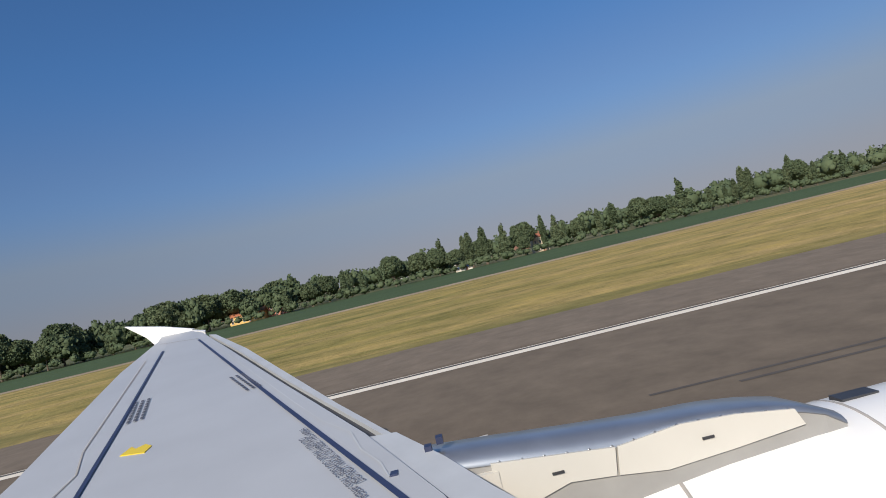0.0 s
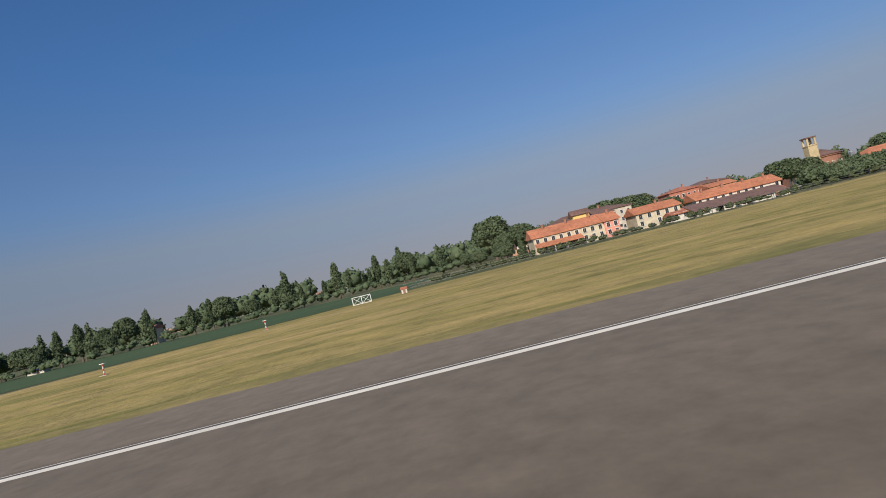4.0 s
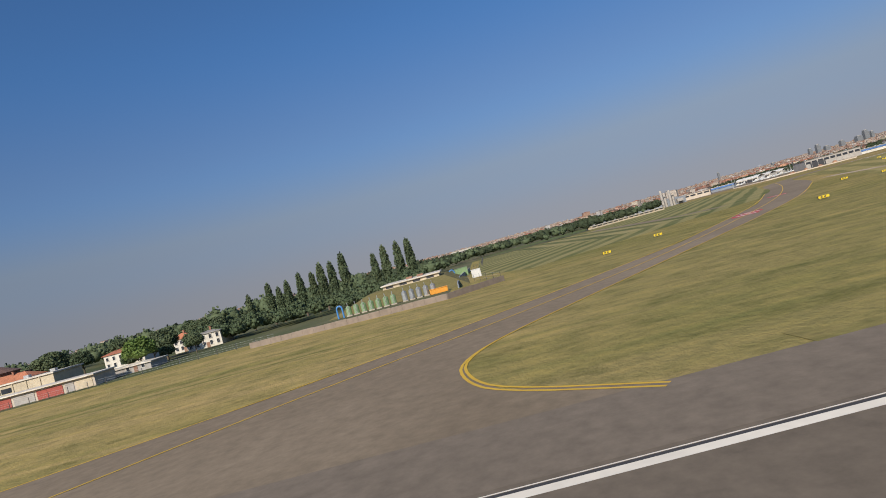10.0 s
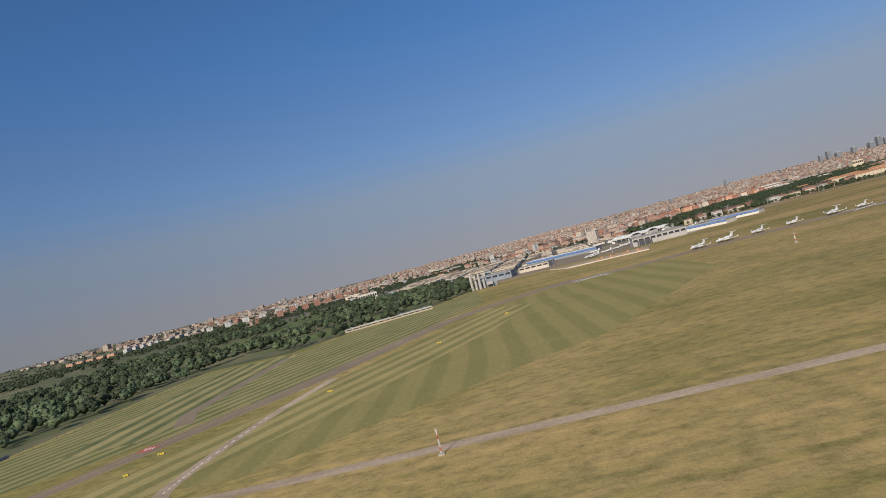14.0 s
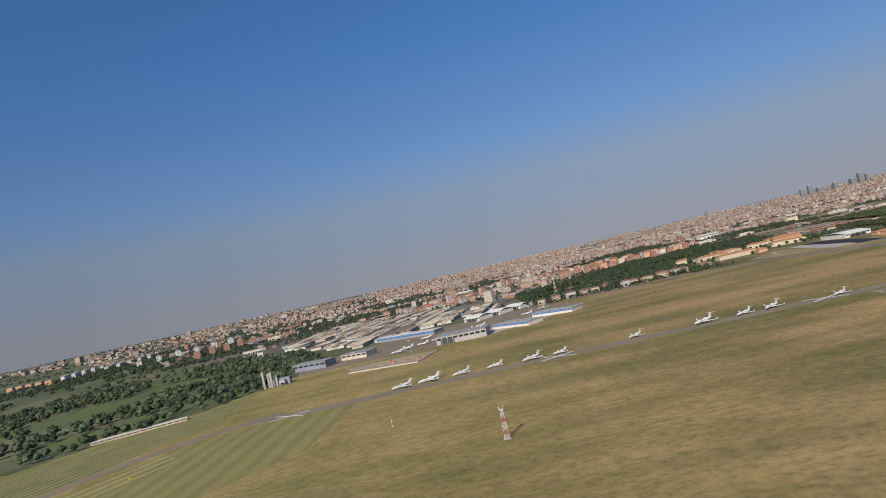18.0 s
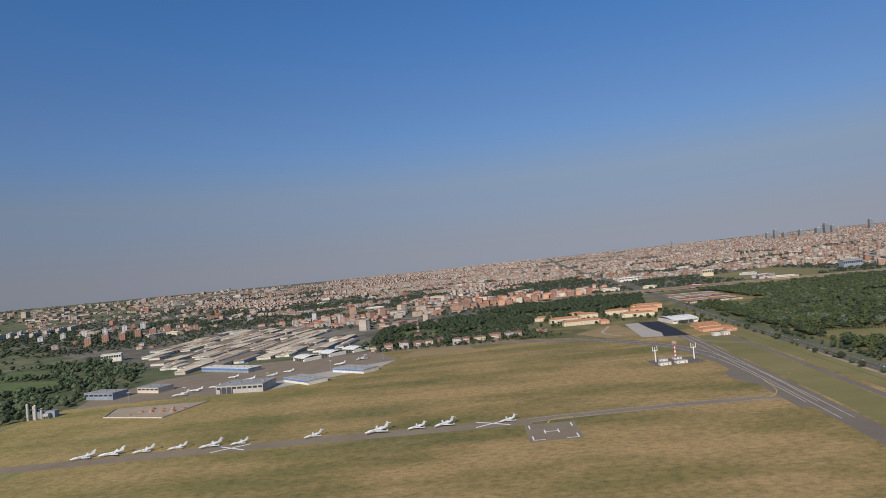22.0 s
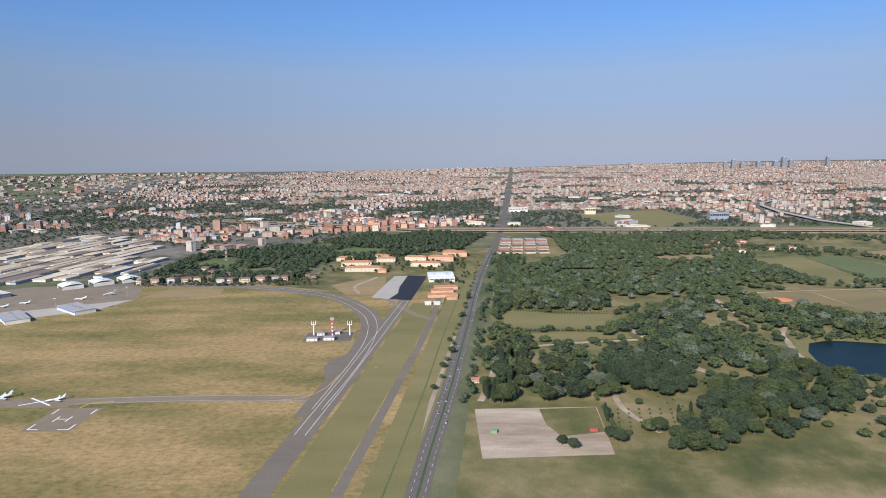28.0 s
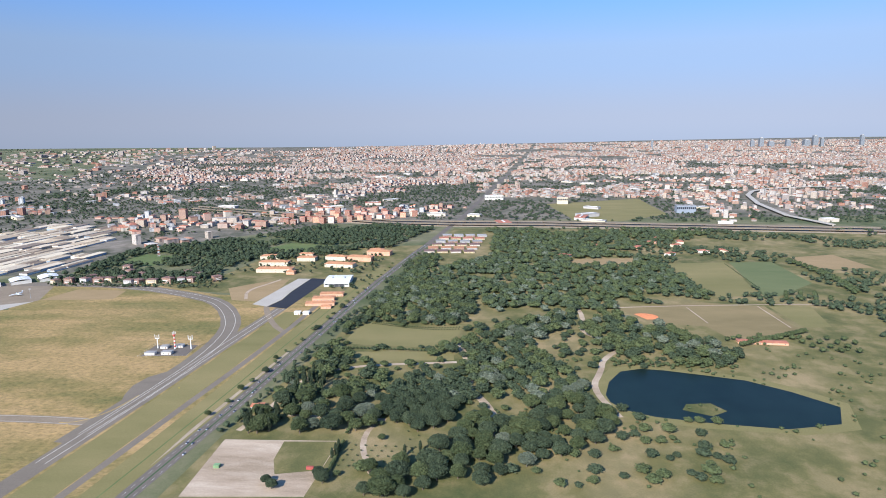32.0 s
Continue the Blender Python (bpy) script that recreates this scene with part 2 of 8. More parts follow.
def plain(name, color, rough=0.7, metal=0.0, vary=0.25, scale=3.0, bump=0.0, by_object=0.0):
    """A surface with grain at two scales round one colour."""
    m, t, b = node_mat(name)
    p = position(t)
    lo = tuple(c * (1 - vary) for c in color)
    hi = tuple(min(1, c * (1 + vary)) for c in color)
    c = ramp(t, noise_node(t, p, scale, 5), [(0.3, lo), (0.7, hi)])
    c = mix(t, 0.35, c, ramp(t, noise_node(t, p, scale * 0.13, 2), [(0.35, lo), (0.65, hi)]))
    if by_object:
        o = t.nodes.new("ShaderNodeObjectInfo")
        c = mix(t, by_object, c, ramp(t, o.outputs["Random"], [(0, tuple(v * 0.55 for v in color)), (1, tuple(min(1, v * 1.45) for v in color))]))
    t.links.new(c, b.inputs["Base Color"])
    b.inputs["Roughness"].default_value, b.inputs["Metallic"].default_value = rough, metal
    if bump:
        bumped(t, b, noise_node(t, p, scale * 4, 4), bump, 0.02)
    return m


def ground_mat(name, stops, scale, stretch=(1, 1, 1), big=0.1, rough=0.95, bump=0.0, big_stops=None, big_mix=0.5):
    m, t, b = node_mat(name)
    p = position(t, stretch)
    q = position(t)
    c = ramp(t, noise_node(t, p, scale, 6, 0.65), stops)
    c2 = ramp(t, noise_node(t, p, scale * big, 3), big_stops or stops)
    c = mix(t, big_mix, c, c2)
    fine = ramp(t, noise_node(t, q, 1.3, 4, 0.7), [(0.25, (0.72, 0.72, 0.72)), (0.75, (1.25, 1.25, 1.25))])
    c = mix(t, 0.8, c, fine, "MULTIPLY")
    t.links.new(c, b.inputs["Base Color"])
    b.inputs["Roughness"].default_value = rough
    b.inputs["Specular IOR Level"].default_value = 0.2
    if bump:
        bumped(t, b, noise_node(t, q, 2.5, 5, 0.7), bump, 0.15)
    return m


M = {}
def meadow_grass(name, green, straw, dry):
    """Airfield grass: mown lanes across the runway's heading, patches, streaks and tufts."""
    m, t, b = node_mat(name)
    p = position(t)
    c = ramp(t, noise_node(t, position(t, (1, 0.3, 1)), 0.05, 6, 0.72), [(0.43, green), (0.53, straw), (0.64, dry)])
    lanes = ramp(t, noise_node(t, position(t, (0.05, 1, 1)), 0.16, 2), [(0.35, green), (0.55, straw), (0.7, dry)])
    patches = ramp(t, noise_node(t, p, 0.012, 3, 0.6), [(0.40, green), (0.52, straw), (0.62, dry)])
    c = mix(t, 0.30, c, lanes)
    c = mix(t, 0.42, c, patches)
    bands = ramp(t, noise_node(t, position(t, (1, 0.012, 1)), 0.11, 4, 0.65), [(0.36, (green[0] * 0.8, green[1] * 0.95, green[2])), (0.48, straw), (0.58, dry), (0.66, green)])
    where = t.nodes.new("ShaderNodeSeparateXYZ")
    t.links.new(p, where.inputs["Vector"])
    along = t.nodes.new("ShaderNodeMapRange")
    along.inputs["From Min"].default_value, along.inputs["From Max"].default_value, along.inputs["To Max"].default_value = 290, 720, 0.75
    t.links.new(where.outputs["Y"], along.inputs["Value"])
    beside = t.nodes.new("ShaderNodeMapRange")
    beside.inputs["From Min"].default_value, beside.inputs["From Max"].default_value, beside.inputs["To Max"].default_value = -120, -75, 0.5
    t.links.new(where.outputs["X"], beside.inputs["Value"])
    c = mix(t, beside.outputs["Result"], c, bands)
    moist = beside.outputs["Result"]
    for y0, y1 in ((300, 335), (430, 350)):
        reach = t.nodes.new("ShaderNodeMapRange")
        reach.inputs["From Min"].default_value, reach.inputs["From Max"].default_value = y0, y1
        t.links.new(where.outputs["Y"], reach.inputs["Value"])
        times = t.nodes.new("ShaderNodeMath")
        times.operation = "MULTIPLY"
        t.links.new(moist, times.inputs[0])
        t.links.new(reach.outputs["Result"], times.inputs[1])
        moist = times.outputs["Value"]
    c = mix(t, moist, c, ramp(t, noise_node(t, position(t, (1, 0.5, 1)), 0.12, 5, 0.7), [(0.40, (0.10, 0.125, 0.035)), (0.55, (0.165, 0.165, 0.05)), (0.68, (0.27, 0.21, 0.08))]))
    scorched = ramp(t, noise_node(t, position(t, (1, 0.35, 1)), 0.022, 5, 0.65), [(0.36, (0.105, 0.100, 0.036)), (0.47, (0.205, 0.146, 0.058)), (0.60, (0.36, 0.225, 0.105))])
    c = mix(t, along.outputs["Result"], c, scorched)
    tufts = ramp(t, noise_node(t, position(t, (1, 0.6, 1)), 0.42, 6, 0.8), [(0.34, (0.50, 0.56, 0.46)), (0.5, (1.0, 1.0, 1.0)), (0.66, (1.4, 1.32, 1.2))])
    c = mix(t, 0.85, c, tufts, "MULTIPLY")
    t.links.new(c, b.inputs["Base Color"])
    b.inputs["Roughness"].default_value = 0.95
    b.inputs["Specular IOR Level"].default_value = 0.15
    bumped(t, b, noise_node(t, p, 1.6, 5, 0.75), 0.6, 0.25)
    return m


M["grass"] = meadow_grass("airfield_grass", (0.172, 0.165, 0.044), (0.342, 0.260, 0.090), (0.47, 0.325, 0.145))
M["grass_green"] = ground_mat("greener_grass", [(0.3, (0.075, 0.105, 0.032)), (0.6, (0.125, 0.145, 0.050)), (0.8, (0.20, 0.185, 0.075))], 0.12, (1, 0.5, 1), 0.3, bump=0.4)
def striped_grass(name, turn, period, green, pale):
    """Mown grass in lanes of two tints, with uneven edges."""
    m, t, b = node_mat(name)
    p = position(t)
    spin = t.nodes.new("ShaderNodeMapping")
    spin.inputs["Rotation"].default_value = (0, 0, radians(turn))
    t.links.new(p, spin.inputs["Vector"])
    w = t.nodes.new("ShaderNodeTexWave")
    w.wave_type, w.bands_direction = "BANDS", "Y"
    w.inputs["Scale"].default_value, w.inputs["Distortion"].default_value = 0.314 / period, 1.6
    w.inputs["Detail"].default_value, w.inputs["Detail Scale"].default_value = 3.0, 0.5
    t.links.new(spin.outputs["Vector"], w.inputs["Vector"])
    c = ramp(t, w.outputs["Fac"], [(0.30, green), (0.62, pale)])
    c = mix(t, 0.35, c, ramp(t, noise_node(t, p, 0.07, 4), [(0.35, green), (0.65, pale)]))
    c = mix(t, 0.7, c, ramp(t, noise_node(t, p, 0.9, 5, 0.75), [(0.3, (0.7, 0.72, 0.7)), (0.7, (1.25, 1.22, 1.2))]), "MULTIPLY")
    t.links.new(c, b.inputs["Base Color"])
    b.inputs["Roughness"].default_value = 0.95
    b.inputs["Specular IOR Level"].default_value = 0.15
    bumped(t, b, noise_node(t, p, 1.6, 5, 0.75), 0.5, 0.25)
    return m


M["mown_lanes"] = striped_grass("mown_lane_grass", 0, 8.5, (0.085, 0.105, 0.036), (0.34, 0.28, 0.125))
M["mown_taxi"] = striped_grass("mown_grass_beside_taxiway", 27, 6.0, (0.11, 0.125, 0.042), (0.31, 0.26, 0.11))
M["mown_side"] = striped_grass("pale_mown_lanes", 27, 7.5, (0.185, 0.168, 0.058), (0.36, 0.285, 0.115))
M["mown_faint"] = striped_grass("faintly_striped_grass", 0, 9.0, (0.205, 0.180, 0.062), (0.275, 0.225, 0.084))
M["tan_grass"] = ground_mat("bare_tan_grass", [(0.3, (0.24, 0.165, 0.075)), (0.7, (0.33, 0.225, 0.115))], 0.1, (1, 0.4, 1), 0.2)
M["field_green"] = ground_mat("grey_green_meadow", [(0.3, (0.10, 0.118, 0.045)), (0.7, (0.155, 0.158, 0.066))], 0.06, (1, 0.3, 1), 0.3)
M["field_brown"] = ground_mat("worn_sports_grass", [(0.3, (0.16, 0.122, 0.052)), (0.7, (0.27, 0.195, 0.092))], 0.06, (1, 0.4, 1), 0.3)
M["crop"] = ground_mat("dark_green_crop", [(0.3, (0.045, 0.075, 0.032)), (0.7, (0.080, 0.115, 0.048))], 0.4, (1, 0.4, 1), 0.1, bump=0.5)
M["dirt"] = ground_mat("dry_earth", [(0.3, (0.26, 0.19, 0.12)), (0.7, (0.42, 0.33, 0.23))], 0.15, big=0.2)
M["gravel"] = ground_mat("pale_gravel", [(0.36, (0.26, 0.19, 0.12)), (0.5, (0.38, 0.28, 0.19)), (0.64, (0.50, 0.39, 0.28))], 0.2, (1, 0.25, 1), big=0.2)
M["verge"] = ground_mat("runway_verge_grass", [(0.36, (0.12, 0.122, 0.037)), (0.5, (0.24, 0.196, 0.066)), (0.62, (0.35, 0.26, 0.10))], 0.5, (1, 0.3, 1), 0.2, bump=0.5)
M["asphalt"] = ground_mat("runway_asphalt", [(0.3, (0.146, 0.114, 0.082)), (0.7, (0.190, 0.150, 0.110))], 0.22, (1, 0.06, 1), 0.2, rough=0.85)
M["taxi"] = ground_mat("worn_taxiway_asphalt", [(0.3, (0.190, 0.142, 0.092)), (0.7, (0.275, 0.210, 0.142))], 0.12, big=0.2, rough=0.85)
M["taxi_grey"] = ground_mat("dark_taxiway_asphalt", [(0.3, (0.150, 0.120, 0.088)), (0.7, (0.210, 0.168, 0.124))], 0.12, (1, 0.4, 1), 0.2, rough=0.85)
M["shoulder"] = ground_mat("worn_shoulder_asphalt", [(0.3, (0.168, 0.132, 0.096)), (0.7, (0.226, 0.178, 0.132))], 0.2, (1, 0.15, 1), 0.2, rough=0.85)
M["road"] = ground_mat("road_asphalt", [(0.3, (0.115, 0.092, 0.072)), (0.7, (0.17, 0.138, 0.110))], 0.2, big=0.2, rough=0.85)
M["new_asphalt"] = ground_mat("fresh_black_asphalt", [(0.3, (0.022, 0.022, 0.026)), (0.7, (0.035, 0.035, 0.04))], 0.2, rough=0.8)
M["concrete"] = ground_mat("apron_concrete", [(0.3, (0.36, 0.31, 0.25)), (0.7, (0.46, 0.40, 0.33))], 0.08, rough=0.85)
M["park"] = ground_mat("park_grass", [(0.38, (0.075, 0.080, 0.026)), (0.5, (0.150, 0.128, 0.046)), (0.62, (0.28, 0.205, 0.10))], 0.05, big=0.3, bump=0.4)
M["meadow"] = ground_mat("pale_meadow", [(0.3, (0.135, 0.125, 0.042)), (0.7, (0.250, 0.195, 0.082))], 0.04, (1, 0.3, 1), 0.3, bump=0.4)
M["land"] = ground_mat("distant_land", [(0.38, (0.06, 0.075, 0.03)), (0.5, (0.11, 0.115, 0.05)), (0.62, (0.21, 0.175, 0.10))], 0.02, big=0.3)
M["city_ground"] = ground_mat("city_ground", [(0.38, (0.055, 0.062, 0.032)), (0.48, (0.12, 0.105, 0.072)), (0.60, (0.24, 0.195, 0.15))], 0.05, big=0.2)
M["water"] = plain("lake_water", (0.012, 0.022, 0.020), 0.35, vary=0.25, scale=0.05, bump=0.15)
M["water"].node_tree.nodes["Principled BSDF"].inputs["Specular IOR Level"].default_value = 0.06
M["white_paint"] = plain("white_marking_paint", (0.80, 0.76, 0.70), 0.7, vary=0.12, scale=1.2)
M["line_paint"] = plain("cream_marking_paint", (0.80, 0.71, 0.58), 0.7, vary=0.12, scale=1.2)
M["yellow_paint"] = plain("yellow_marking_paint", (0.62, 0.38, 0.03), 0.7, vary=0.12, scale=1.2)
M["red_paint"] = plain("red_marking_paint", (0.45, 0.05, 0.04), 0.7)
M["tyre_track"] = plain("worn_rubber_streak", (0.085, 0.072, 0.062), 0.9)
M["rubber"] = plain("tyre_rubber_mark", (0.045, 0.042, 0.042), 0.9)


# ---- building helpers ----
def part(name, bm, material, parent=None, label="", smooth=False):
    me = bpy.data.meshes.new(name)
    bm.to_mesh(me)
    bm.free()
    me.materials.append(material)
    if smooth:
        me.polygons.foreach_set("use_smooth", [True] * len(me.polygons))
    ob = new(name, me)
    if parent is not None:
        ob.parent = parent
    if label:
        ob["label"] = label
    return ob


def empty(name, m, label, category, group=""):
    e = new(name)
    e.matrix_world = m
    return tagged(e, label, category, group)


def box(bm, x0, x1, y0, y1, z0, z1):
    v = [bm.verts.new(p) for p in ((x0, y0, z0), (x1, y0, z0), (x1, y1, z0), (x0, y1, z0), (x0, y0, z1), (x1, y0, z1), (x1, y1, z1), (x0, y1, z1))]
    for f in ((0, 3, 2, 1), (4, 5, 6, 7), (0, 1, 5, 4), (1, 2, 6, 5), (2, 3, 7, 6), (3, 0, 4, 7)):
        bm.faces.new([v[i] for i in f])
    return bm


def boxes(*bs):
    bm = bmesh.new()
    for b in bs:
        box(bm, *b)
    return bm


def solid(bm, pts, z0, z1):
    """A prism on the outline pts."""
    lo = [bm.verts.new((x, y, z0)) for x, y in pts]
    hi = [bm.verts.new((x, y, z1)) for x, y in pts]
    bm.faces.new(hi)
    bm.faces.new(lo[::-1])
    n = len(pts)
    for i in range(n):
        bm.faces.new((lo[i], lo[(i + 1) % n], hi[(i + 1) % n], hi[i]))
    bmesh.ops.recalc_face_normals(bm, faces=bm.faces)
    return bm


def tube(bm, a, b, r0, r1, n=8):
    """A tapered round bar from a to b."""
    a, b = Vector(a), Vector(b)
    m = (b - a).to_track_quat("Z", "Y").to_matrix()
    lo = [bm.verts.new(a + m @ Vector((r0 * math.cos(k * 2 * math.pi / n), r0 * math.sin(k * 2 * math.pi / n), 0))) for k in range(n)]
    hi = [bm.verts.new(b + m @ Vector((r1 * math.cos(k * 2 * math.pi / n), r1 * math.sin(k * 2 * math.pi / n), 0))) for k in range(n)]
    for k in range(n):
        bm.faces.new((lo[k], lo[(k + 1) % n], hi[(k + 1) % n], hi[k]))
    bm.faces.new(lo[::-1])
    bm.faces.new(hi)
    return bm


def sheet(name, pts, z, material, label, category, kind="structure"):
    """A flat piece of ground on the outline pts."""
    bm = bmesh.new()
    bm.faces.new([bm.verts.new((x, y, z)) for x, y in pts])
    bmesh.ops.recalc_face_normals(bm, faces=bm.faces)
    for f in bm.faces:
        if f.normal.z < 0:
            f.normal_flip()
    bmesh.ops.triangulate(bm, faces=bm.faces)
    return tagged(part(name, bm, material), label, category, "", kind)


def rise(x, y):
    """The plain climbs gently far from the airfield."""
    return (36.0 + 16.0 * min(1.0, max(-0.6, (y - 1200) / 2400))) * min(1.2, max(0.0, (math.hypot(x, y - 700) - 2400) / 2500)) ** 1.5


def ribbon_bm(bm, pts, width, z, smooth=0):
    """A band of a width along a line."""
    pts = [Vector((*p, 0)) for p in pts]
    for _ in range(smooth):
        out = [pts[0]]
        for a, b in zip(pts, pts[1:]):
            out += [a * 0.75 + b * 0.25, a * 0.25 + b * 0.75]
        pts = out + [pts[-1]]
    left, right = [], []
    for i, p in enumerate(pts):
        d = (pts[min(i + 1, len(pts) - 1)] - pts[max(i - 1, 0)]).normalized()
        s = Vector((-d.y, d.x, 0)) * width / 2
        up = z + rise(p.x, p.y) * 1.002
        left.append(bm.verts.new((p.x + s.x, p.y + s.y, up)))
        right.append(bm.verts.new((p.x - s.x, p.y - s.y, up)))
    for i in range(len(pts) - 1):
        bm.faces.new((right[i], right[i + 1], left[i + 1], left[i]))
    return bm


def ribbon(name, pts, width, z, material, label, category, smooth=0):
    return tagged(part(name, ribbon_bm(bmesh.new(), pts, width, z, smooth), material), label, category, "", "structure")


# ---- ground, runway, taxiways, roads ----
def rings(name, radii, z, material, label, category, keep=None):
    """Ground round the airfield that follows the rise of the plain."""
    n = 120
    v = [(r * math.cos(2 * math.pi * k / n), 700 + r * math.sin(2 * math.pi * k / n)) for r in radii for k in range(n)]
    f = []
    for i in range(len(radii) - 1):
        for k in range(n):
            q = [i * n + k, (i + 1) * n + k, (i + 1) * n + (k + 1) % n, i * n + (k + 1) % n]
            if keep is None or keep(sum(v[j][0] for j in q) / 4, sum(v[j][1] for j in q) / 4):
                f.append(q)
    if keep is None:
        f.append(list(range(n)))
    me = bpy.data.meshes.new(name)
    me.from_pydata([(x, y, z + rise(x, y)) for x, y in v], [], f)
    me.update()
    me.materials.append(material)
    return tagged(new(name, me), label, category, "", "structure")


def inside(x, y, poly):
    c = False
    for (ax, ay), (bx, by) in zip(poly, poly[1:] + poly[:1]):
        if (ay > y) != (by > y) and x < (bx - ax) * (y - ay) / (by - ay) + ax:
            c = not c
    return c


rings("ground", [2300 + 160 * k for k in range(28)], -0.06, M["land"], "flat land with fields and earth reaching the horizon", "ground")
FAR_GROUND = [(-2000, -300), (-3400, -900), (-5200, -900), (-6000, 1000), (-5600, 4600), (-2600, 4300), (-1900, 3200)]
rings("far_city_ground", [2330 + 160 * k for k in range(24)], 0.3, M["city_ground"], "far city ground of streets and yards", "ground", lambda x, y: inside(x, y, FAR_GROUND))
sheet("city_ground", [(-640, 420), (-800, 250), (-1000, 60), (-1500, -500), (-4900, -900), (-5600, 1000), (-4900, 4300), (-2000, 3600), (-1170, 1750), (-1080, 940), (-1040, 840), (-800, 640), (-640, 642)], -0.045, M["city_ground"], "grey and brown city ground with streets and yards", "ground")
sheet("airfield_grass", [(-17, -700), (-70, -700), (-72, 60), (-86, 104), (-93, 235), (-97, 285), (-95, 318), (-130, 319), (-175, 322), (-217, 324), (-300, 327), (-290, 372), (-322, 395), (-365, 435), (-440, 458), (-450, 545), (-480, 612), (-512, 685), (-600, 640), (-612, 760), (-575, 850), (-570, 945), (-545, 962), (-300, 950), (-17, 925)], -0.02, M["grass"], "dry yellow-green airfield grass", "grass")
sheet("barracks_ground", [(-596, 760), (-640, 818), (-760, 830), (-840, 960), (-850, 1018), (-640, 1000), (-545, 960), (-570, 930)], -0.028, M["park"], "worn grass and earth round the barracks", "grass")
sheet("barracks_yard", [(-556, 872), (-600, 850), (-625, 872), (-642, 899), (-596, 903), (-552, 897)], -0.016, M["tan_grass"], "worn tan yard before the barracks", "ground")
ribbon("yard_track", [(-560, 884), (-592, 872), (-622, 884), (-640, 890)], 3, -0.012, M["gravel"], "pale wheel track across the yard", "track", 2)
sheet("earth_strip", [(-70, -700), (-76, -700), (-78, 58), (-72, 60)], -0.016, M["dirt"], "pale dry earth track beside the airfield fence", "track")
sheet("crop_field", [(-76, -700), (-190, -700), (-182, 60), (-150, 112), (-87, 106), (-78, 58)], -0.016, M["crop"], "dark green crop field beside the airfield", "field")
sheet("mown_stripes", [(-104, 332), (-130, 322), (-175, 325), (-217, 327), (-292, 330), (-280, 378), (-318, 398), (-360, 436), (-410, 458), (-300, 462), (-215, 424), (-150, 398)], -0.012, M["mown_taxi"], "striped freshly mown airfield grass", "grass")
sheet("mown_lanes", [(-150, 356), (-215, 347), (-284, 344), (-281, 376), (-268, 380), (-172, 381), (-158, 384), (-146, 378)], -0.0105, M["mown_lanes"], "broad dark and pale lanes of mown grass", "grass")
sheet("mown_grass", [(-100, 388), (-160, 418), (-262, 463), (-284, 500), (-286, 545), (-215, 540), (-140, 490), (-92, 424)], -0.0125, M["mown_faint"], "striped mown grass beside the curved taxiway", "grass")
sheet("mown_side", [(-76, 374), (-127, 403.5), (-225, 450), (-262, 464), (-240, 482), (-190, 464), (-120, 428), (-82, 398)], -0.0118, M["mown_side"], "pale mown lanes of grass along the taxiway", "grass")
sheet("dry_patch", [(-545, 690), (-588, 700), (-585, 752), (-552, 758)], -0.012, M["tan_grass"], "bare brown patch in the airfield grass", "ground")
sheet("runway", [(-19.4, -700), (21, -700), (21, 925), (-19.4, 925)], 0.0, M["asphalt"], "worn grey-brown asphalt runway", "runway")
sheet("runway_shoulder", [(-19.6, -700), (-14.55, -700), (-14.55, 925), (-19.6, 925)], 0.0035, M["shoulder"], "paler worn asphalt runway shoulder", "runway")
for y0, y1 in ((-700, 262), (330, 920)):
    n = int((y1 - y0) / 1.7)
    ys = [y0 + (y1 - y0) * k / n for k in range(n + 1)]
    wild = [noise.noise(Vector((0.3, y * 0.09, 2.0))) + 0.6 * noise.noise(Vector((0.3, y * 0.45, 5.0))) for y in ys]
    bm = bmesh.new()
    near = [bm.verts.new((-19.5 + 0.35 * noise.noise(Vector((4.2, y * 0.5, 1.0))), y, 0.0045)) for y in ys]
    far = [bm.verts.new((min(-20.0, -21.8 - 3.0 * w), y, 0.0045)) for w, y in zip(wild, ys)]
    for k in range(n):
        bm.faces.new((near[k], near[k + 1], far[k + 1], far[k]))
    tagged(part("runway_verge", bm, M["verge"]), "ragged greener grass growing onto the runway edge", "grass", "", "structure")
FAR_EDGE = [(-19.3, 268), (-22, 285), (-27, 293), (-38, 309.5), (-51, 323.5), (-74, 345.5), (-118, 375.5), (-163, 399)]
NEAR_EDGE = [(-19.3, 325.5), (-24, 320.8), (-27.6, 319.6), (-32, 319.4), (-37, 321.6), (-45, 328), (-80, 357), (-112, 381), (-159, 409)]
sheet("taxiway_junction", FAR_EDGE + NEAR_EDGE[::-1], -0.004, M["taxi"], "curved taxiway joining the runway", "taxiway")
ribbon("taxiway_far", [(-150, 398), (-180, 415), (-215, 430), (-262, 452), (-290, 486), (-300, 505)], 10, -0.0045, M["taxi"], "curved asphalt taxiway across the grass", "taxiway", 2)
ribbon("mown_strip", [(-155, 385), (-172, 378), (-267, 377)], 5, -0.009, M["taxi"], "straight faded service strip across mown grass", "track")
ribbon("service_track", [(-172, 420), (-137, 413), (-108, 411), (-92, 411), (-86, 416), (-84.5, 430), (-83, 455), (-80, 520), (-79, 640)], 3.0, -0.003, M["gravel"], "narrow service track bending across the grass", "track", 2)
bm = bmesh.new()
for a, b in (((-137, 413), (-108, 411.3)), ((-108, 411.3), (-93, 411.5))):
    for i in range(9):
        ribbon_bm(bm, [[a[c] + (b[c] - a[c]) * f for c in (0, 1)] for f in (i / 9, (i + 0.5) / 9)], 0.25, 0.004)
